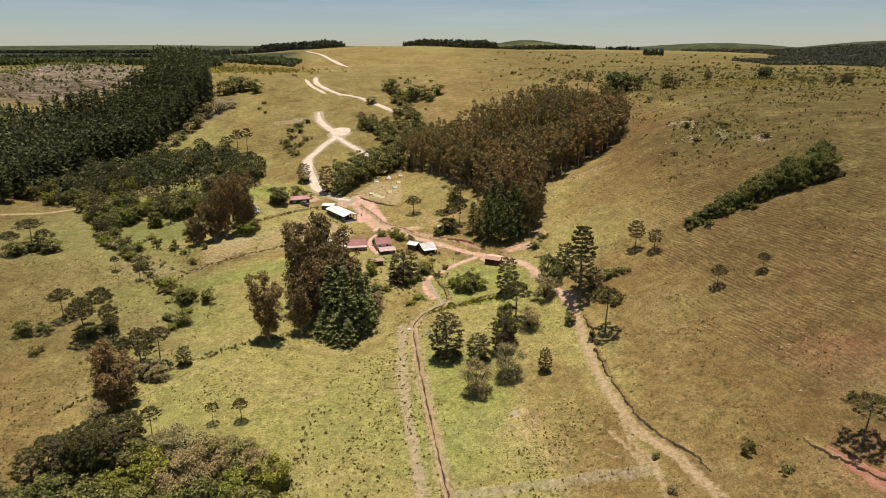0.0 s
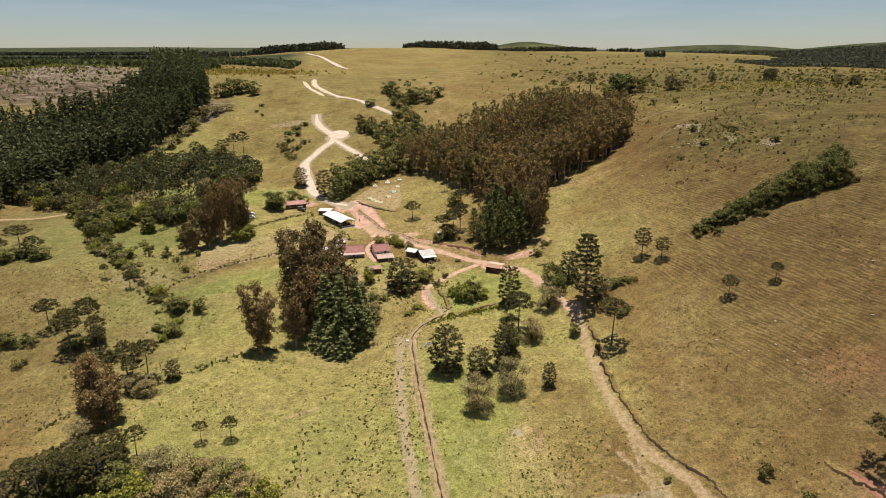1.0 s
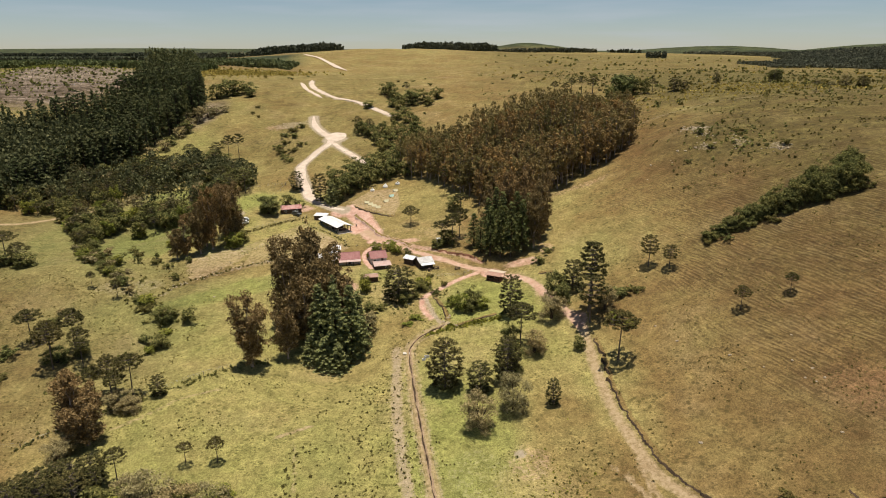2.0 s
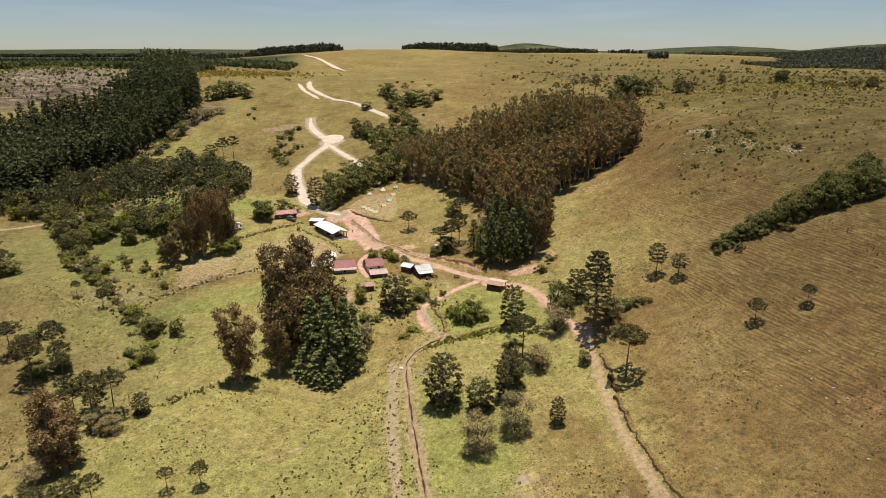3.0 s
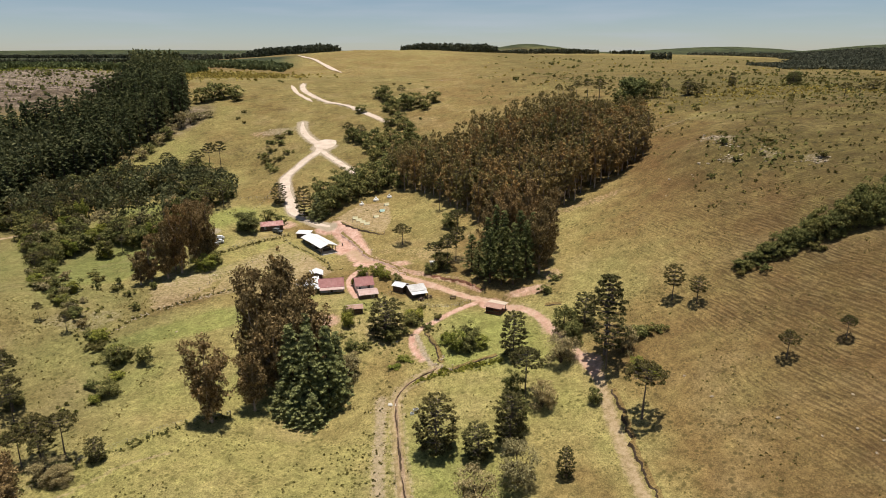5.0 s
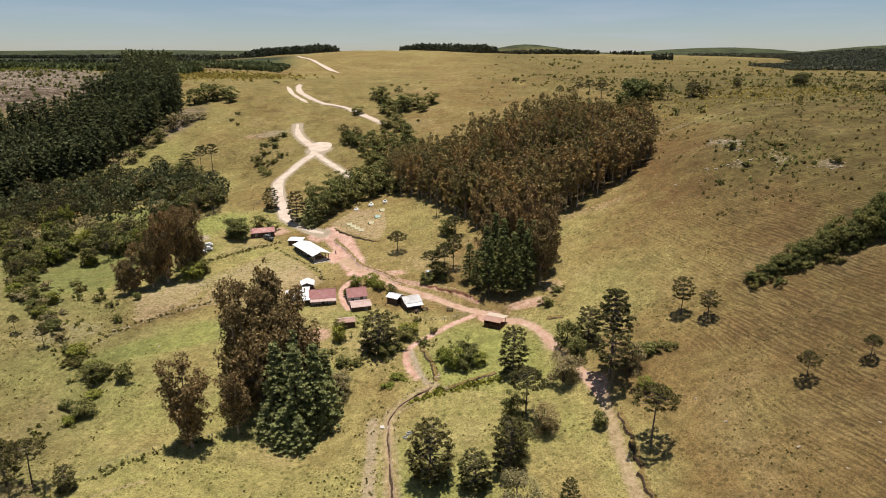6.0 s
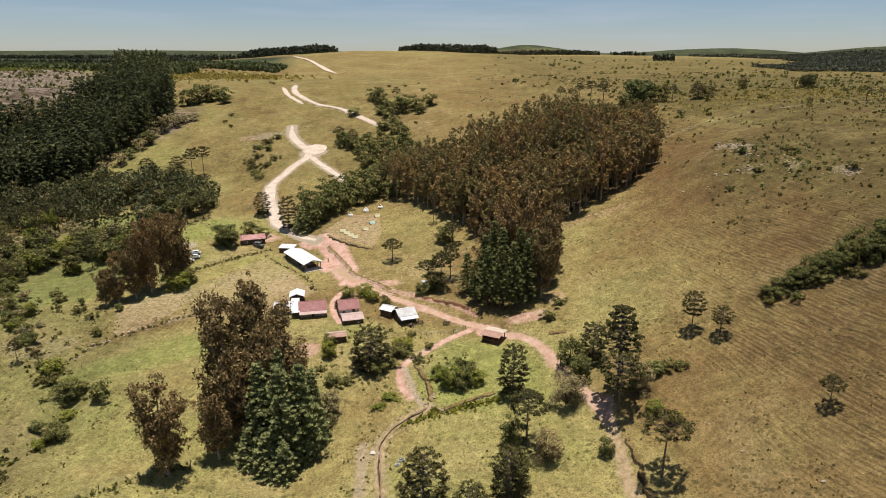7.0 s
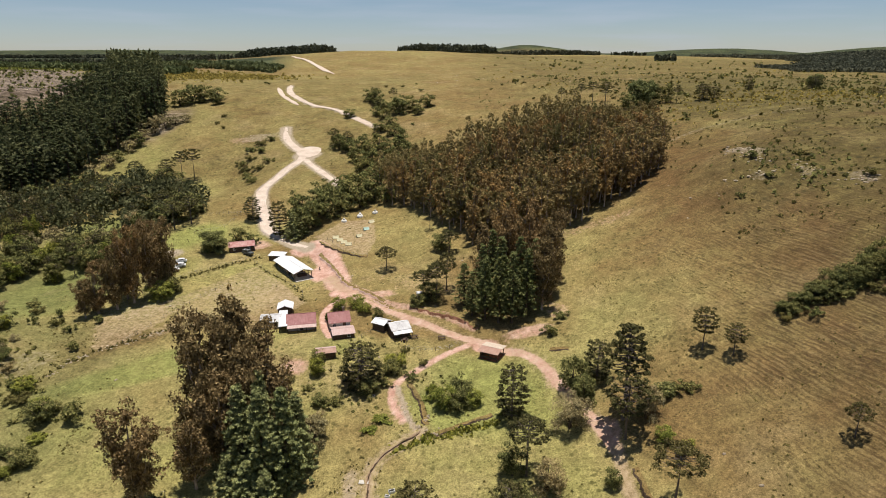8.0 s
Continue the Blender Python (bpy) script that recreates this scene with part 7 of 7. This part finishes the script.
rocks = Rocks()
_r = random.Random(17)
for _a, _b, _rx, _ry, _n in ((105, 281, 3.6, 8, 46), (104, 272, 3, 5, 26), (112.5, 257, 3, 5, 26), (122.5, 246, 3, 4, 30), (101.5, 260, 3, 3, 14), (92, 262, 8, 6, 8), (-100, 440, 12, 6, 14), (-164, 456, 9, 14, 34), (6, 252, 5, 4, 4), (3, 194, 2.5, 4, 14), (-30, 232, 60, 30, 8), (40, 268, 60, 30, 14), (80, 140, 40, 30, 16), (60, 620, 90, 60, 20)):
    for _k in range(_n):
        rocks.lay(_r.gauss(_a, _rx * 0.6), _r.gauss(_b, _ry * 0.6), (_r.uniform(0.3, 1.5) * _r.uniform(0.5, 1.0) if _a > 90 or _b > 300 else _r.uniform(0.4, 0.9)) * (1.5 if _b > 600 else 1), _r, "boulders on the slope")


def off_roads(x, y):
    """Places that no wheel or hoof wears bare."""
    ok = np.ones(len(x), bool)
    for line, w in ((L_RED, 2.8), (L_REDBR, 2.4), (L_PATH, 1.6), (L_YARD, 6.0), (L_LANE, 2.2), (L_ROAD, 3.0), (L_CREEK, 0.9)):
        ok &= from_line(x, y, line)[0] > w
    return ok


def scatter(name, label, n, where, mat, size, seed, per=7, tall=0.5, keep=None):
    """Tufts by the thousand: a few blades each, in one mesh."""
    r = np.random.RandomState(seed)
    x, y = where(r, n)
    if keep is not None:
        ok = keep(x, y, r)
        x, y = x[ok], y[ok]
    ok = off_roads(x, y)
    x, y = x[ok], y[ok]
    n = len(x)
    z = height(x, y)
    s = size * r.uniform(0.5, 1.5, n) ** 1.6
    a = r.uniform(0, 6.283, (n, per))
    q = r.uniform(0.0, 0.55, (n, per)) * s[:, None]
    c = np.stack([x[:, None] + q * np.cos(a), y[:, None] + q * np.sin(a), z[:, None] + r.uniform(0.15, 0.7, (n, per)) * s[:, None] * tall], -1).reshape(-1, 3)
    nn = np.stack([np.cos(a), np.sin(a), 0.7 + 0 * a], -1).reshape(-1, 3)
    ob = new(name, joined(name, [leaves(r, c, nn, np.repeat(s * 0.38, per))]))
    ob.data.materials.append(mat)
    return tagged(ob, label, "grass" if "tuft" in name else "scrub", kind="stuff")


def spread(x0, x1, y0, y1):
    return lambda r, n: (r.uniform(x0, x1, n), r.uniform(y0, y1, n))


def patchy(scale, seed, level):
    return lambda x, y, r: (waves(x, y, scale, seed) + r.uniform(-0.5, 0.5, len(x)) > level)


scatter("grass_tufts", "coarse dark grass tufts in the meadow", 9000, spread(-80, 45, 92, 205), M_TUFT, 0.3, 1, 6, 0.8, patchy(34, 5, 0.55))
scatter("grass_tufts", "dark tussocks beside the old dry ditch", 620, lambda r, n: (r.normal(-17, 5, n), r.uniform(96, 166, n)), M_TUFT, 0.34, 51, 7, 0.8)
scatter("grass_tufts", "dark tussocks along a cattle trail", 120, lambda r, n: (r.normal(-32, 1.6, n), r.uniform(104, 140, n)), M_TUFT, 0.42, 52, 7, 0.8)
scatter("grass_tufts", "coarse tufts along the ditch", 260, lambda r, n: ((lambda k: (L_CREEK[k, 0] + r.normal(-3.5, 2.6, n), L_CREEK[k, 1] + r.normal(0, 1, n)))(r.randint(0, len(L_CREEK), n))), M_TUFT, 0.32, 2, 7, 0.8)
scatter("grass_tufts", "green tufts in a boggy patch of meadow", 300, lambda r, n: (r.normal(22, 6, n), r.normal(118, 8, n)), M_GREEN, 0.3, 3, 7, 0.8)
scatter("grass_tufts", "dark tufts on the dry slope", 9000, spread(45, 150, 92, 240), M_TUFT, 0.27, 4, 6, 0.7, patchy(30, 6, 0.2))
scatter("grass_tufts", "coarse tufts in the dry pasture", 8000, spread(-190, -75, 110, 260), M_TUFT, 0.32, 5, 6, 0.7, patchy(40, 7, 0.1))
scatter("grass_tufts", "coarse tufts on the upper slopes", 4500, spread(-120, 220, 240, 460), M_TUFT, 0.42, 6, 6, 0.7, patchy(60, 8, 0.35))
scatter("low_scrub", "low dark scrub dotting the plateau", 9000, spread(30, 420, 300, 640), M_BROAD, 0.7, 7, 6, 0.8, patchy(90, 9, 0.3))
scatter("low_scrub", "dark bushes dotting the heath", 900, spread(95, 400, 335, 620), M_BROAD, 1.5, 41, 12, 0.8, patchy(70, 21, 0.15))
scatter("low_scrub", "olive bushes dotting the heath", 900, spread(60, 330, 330, 520), M_TUFT, 1.3, 42, 11, 0.8, patchy(60, 22, 0.2))
scatter("low_scrub", "dark cushions on the dry slope", 1200, spread(85, 190, 225, 335), M_TUFT, 0.62, 43, 8, 0.8, patchy(40, 23, 0.0))
scatter("low_scrub", "dark bushes on the far plateau", 900, spread(60, 560, 560, 980), M_BROAD, 2.0, 44, 12, 0.7, patchy(110, 24, 0.3))
scatter("low_scrub", "pale flowering scrub on the far plateau", 700, spread(40, 420, 430, 900), M_GORSE, 1.5, 45, 9, 0.5, patchy(90, 25, 0.4))
scatter("low_scrub", "dark scrub among the boulders", 200, lambda r, n: (r.normal(112, 9, n), r.normal(262, 11, n)), M_BROAD, 0.8, 27, 7, 0.8)
scatter("low_scrub", "yellow flowering scrub on the plateau", 900, lambda r, n: (r.normal(165, 42, n), r.normal(388, 22, n)), M_GORSE, 0.9, 8, 6, 0.7)
scatter("low_scrub", "yellow flowering scrub behind the pines", 1500, lambda r, n: (r.normal(-215, 34, n), r.normal(700, 30, n)), M_GORSE, 1.9, 9, 9, 0.5)
scatter("low_scrub", "green weeds along field edges", 170, lambda r, n: ((lambda k: (L_HEDGE[k, 0] + r.normal(0, 0.7, n), L_HEDGE[k, 1] + r.normal(0, 0.7, n)))(r.randint(0, len(L_HEDGE), n))), M_TUFT, 0.5, 11, 7, 0.9)
scatter("low_scrub", "dark weeds along the fence line", 240, lambda r, n: ((lambda t: (-96 + 47 * t + r.normal(0, 0.6, n), 140 + 37.5 * t ** 0.8 + r.normal(0, 0.8, n)))(r.uniform(0, 1, n))), M_BROAD, 0.5, 12, 7, 0.9)
scatter("low_scrub", "weeds and shrubs along the wet ditch", 130, lambda r, n: ((lambda k: (L_DITCHL[k, 0] + r.normal(0, 3.4, n), L_DITCHL[k, 1] + r.normal(0, 3.4, n)))(r.randint(0, len(L_DITCHL), n))), M_BROAD, 0.8, 13, 9, 0.9)
scatter("low_scrub", "dark hedge weeds beside the barn field", 110, lambda r, n: ((lambda k: (L_BARNHEDGE[k, 0] + r.normal(0, 0.35, n), L_BARNHEDGE[k, 1] + r.normal(0, 0.35, n)))(r.randint(0, len(L_BARNHEDGE), n))), M_TUFT, 0.36, 31, 7, 0.9)
scatter("low_scrub", "olive hedge weeds above the mown field", 150, lambda r, n: ((lambda t: (-83 + 22 * t + r.normal(0, 0.5, n), 274 + 18 * t + r.normal(0, 0.5, n)))(r.uniform(0, 1, n))), M_TUFT, 0.45, 32, 7, 0.9)
scatter("low_scrub", "bright weeds in the garden", 240, lambda r, n: (r.normal(-12, 9, n), r.normal(216, 8, n)), M_BROAD, 0.5, 15, 8, 0.9)
scatter("low_scrub", "green brambles on the ditch's bend", 220, lambda r, n: ((lambda t: (-6 + 24 * t + r.normal(0, 0.7, n), 187 + 6 * t + r.normal(0, 0.7, n)))(r.uniform(0, 1, n))), M_GREEN, 0.6, 16, 8, 0.9)
scatter("felled_waste", "pale felled timber waste on the cleared hill", 5000, lambda r, n: (r.normal(-312, 40, n), r.normal(550, 50, n)), M_TRASH, 0.6, 17, 4, 0.2)
scatter("low_scrub", "dark stumps and scrub on the cleared hill", 700, lambda r, n: (r.normal(-310, 45, n), r.normal(535, 55, n)), M_BROAD, 1.5, 46, 9, 0.7)
scatter("low_scrub", "green regrowth on the cleared hill", 2600, lambda r, n: (r.normal(-372, 38, n), r.normal(610, 34, n)), M_GREEN, 1.2, 18, 7, 0.8, patchy(60, 12, 0.1))


def stones_along(name, label, line, n, spread_, size, seed):
    r = np.random.RandomState(seed)
    k = r.randint(0, len(line), n)
    x, y = line[k, 0] + r.normal(0, spread_, n), line[k, 1] + r.normal(0, 0.8, n)
    z = height(x, y)
    base = np.array([(-1, -1, -0.5), (1, -1, -0.5), (1, 1, -0.5), (-1, 1, -0.5), (-0.6, -0.5, 0.6), (0.7, -0.6, 0.5), (0.5, 0.6, 0.7), (-0.6, 0.6, 0.5)])
    quad = np.array([(0, 3, 2, 1), (4, 5, 6, 7), (0, 1, 5, 4), (1, 2, 6, 5), (2, 3, 7, 6), (3, 0, 4, 7)])
    s = size * r.uniform(0.4, 1.4, (n, 1, 1))
    a = r.uniform(0, 6.28, n)
    v = base[None] * s * (1, 0.8, 0.6) + r.normal(0, 0.12, (n, 8, 3)) * s
    c, sn = np.cos(a)[:, None], np.sin(a)[:, None]
    v = np.stack([v[..., 0] * c - v[..., 1] * sn, v[..., 0] * sn + v[..., 1] * c, v[..., 2]], -1) + np.stack([x, y, z], -1)[:, None]
    f = (quad[None] + 8 * np.arange(n)[:, None, None]).reshape(-1, 4)
    ob = new(name, raw_mesh(name, v.reshape(-1, 3), f))
    ob.data.materials.append(M_STONE)
    return tagged(ob, label, "stones", kind="stuff")


stones_along("stones", "pale stones in an old dry ditch", L_STONES, 800, 1.0, 0.12, 1)
stones_along("stones", "stones along the ditch banks", L_CREEK, 700, 1.1, 0.11, 2)
stones_along("stones", "pale rubble in the washed-out track", L_WASH, 130, 0.6, 0.16, 4)
stones_along("stones", "low row of fieldstones under a hedge", L_HEDGE, 160, 0.4, 0.3, 3)

wood_block("far_wood", "dark pine wood on the far hill", (-370, 1290), (-190, 1240), 60, 18, M_HAZEDWOOD, 5, 1, 2.0, 3.5, 18)
wood_block("far_wood", "thin belt of dark pines on the horizon", (-600, 1500), (-360, 1350), 14, 11, M_HAZEDWOOD, 6, 2, 2.4, 3.5, 14)
wood_block("far_wood", "dark pine wood behind the central hill", (-80, 1330), (110, 1350), 60, 19, M_HAZEDWOOD, 5, 3, 2.0, 3.5, 18)
wood_block("far_wood", "dark belt of pines under a green hill", (110, 1420), (330, 1430), 20, 8, M_HAZEDWOOD, 5, 4, 2.4, 3.5, 12)
wood_block("far_wood", "small dark clump of trees on the plateau", (290, 960), (325, 965), 14, 8, M_HAZEDWOOD, 4, 5, 1.8, 3.5, 14)
wood_block("far_wood", "small belt of trees on the horizon", (370, 1500), (450, 1510), 12, 7, M_HAZEDWOOD, 5, 6, 2.2, 3.5, 12)
wood_block("far_wood", "dark wood along the far ridge", (560, 1500), (1150, 1500), 60, 8, M_HAZEDWOOD, 7, 7, 2.0, 4, 18, False)
wood_block("far_wood", "dark wood under the far ridge", (540, 960), (800, 980), 150, 6, M_HAZEDWOOD, 6, 8, 1.4, 3.5, 20, False)
wood_block("far_wood", "dark wood in the dip behind the plateau", (345, 700), (560, 700), 90, 4.5, M_HAZEDWOOD, 5, 15, 1.0, 3, 26, False)
wood_block("far_wood", "dark wood over a far hill", (610, 1130), (1080, 1150), 260, 8, M_HAZEDWOOD, 8, 9, 1.6, 4.5, 24, False)
wood_block("far_wood", "dark wood on the plateau's edge", (455, 860), (600, 850), 70, 5, M_HAZEDWOOD, 5, 14, 1.0, 3, 24, False)
wood_block("far_wood", "belt of young trees beyond the cleared hill", (-600, 730), (-250, 700), 60, 6, M_FARGREEN, 4.5, 10, 1.9, 4, 14)
wood_block("far_wood", "dark shelter belt across the plain", (-900, 1150), (-380, 1150), 10, 4.5, M_HAZEDWOOD, 4.0, 11, 2.8, 3.5, 12)
wood_block("far_wood", "dark shelter belt on the horizon plain", (-1700, 2100), (-700, 2000), 24, 7, M_HAZEDWOOD, 6, 12, 4.4, 3.5, 12)
wood_block("far_wood", "young plantation beyond the pines", (-330, 840), (-180, 790), 60, 5, M_FARGREEN, 4.5, 13, 1.9, 4, 14)
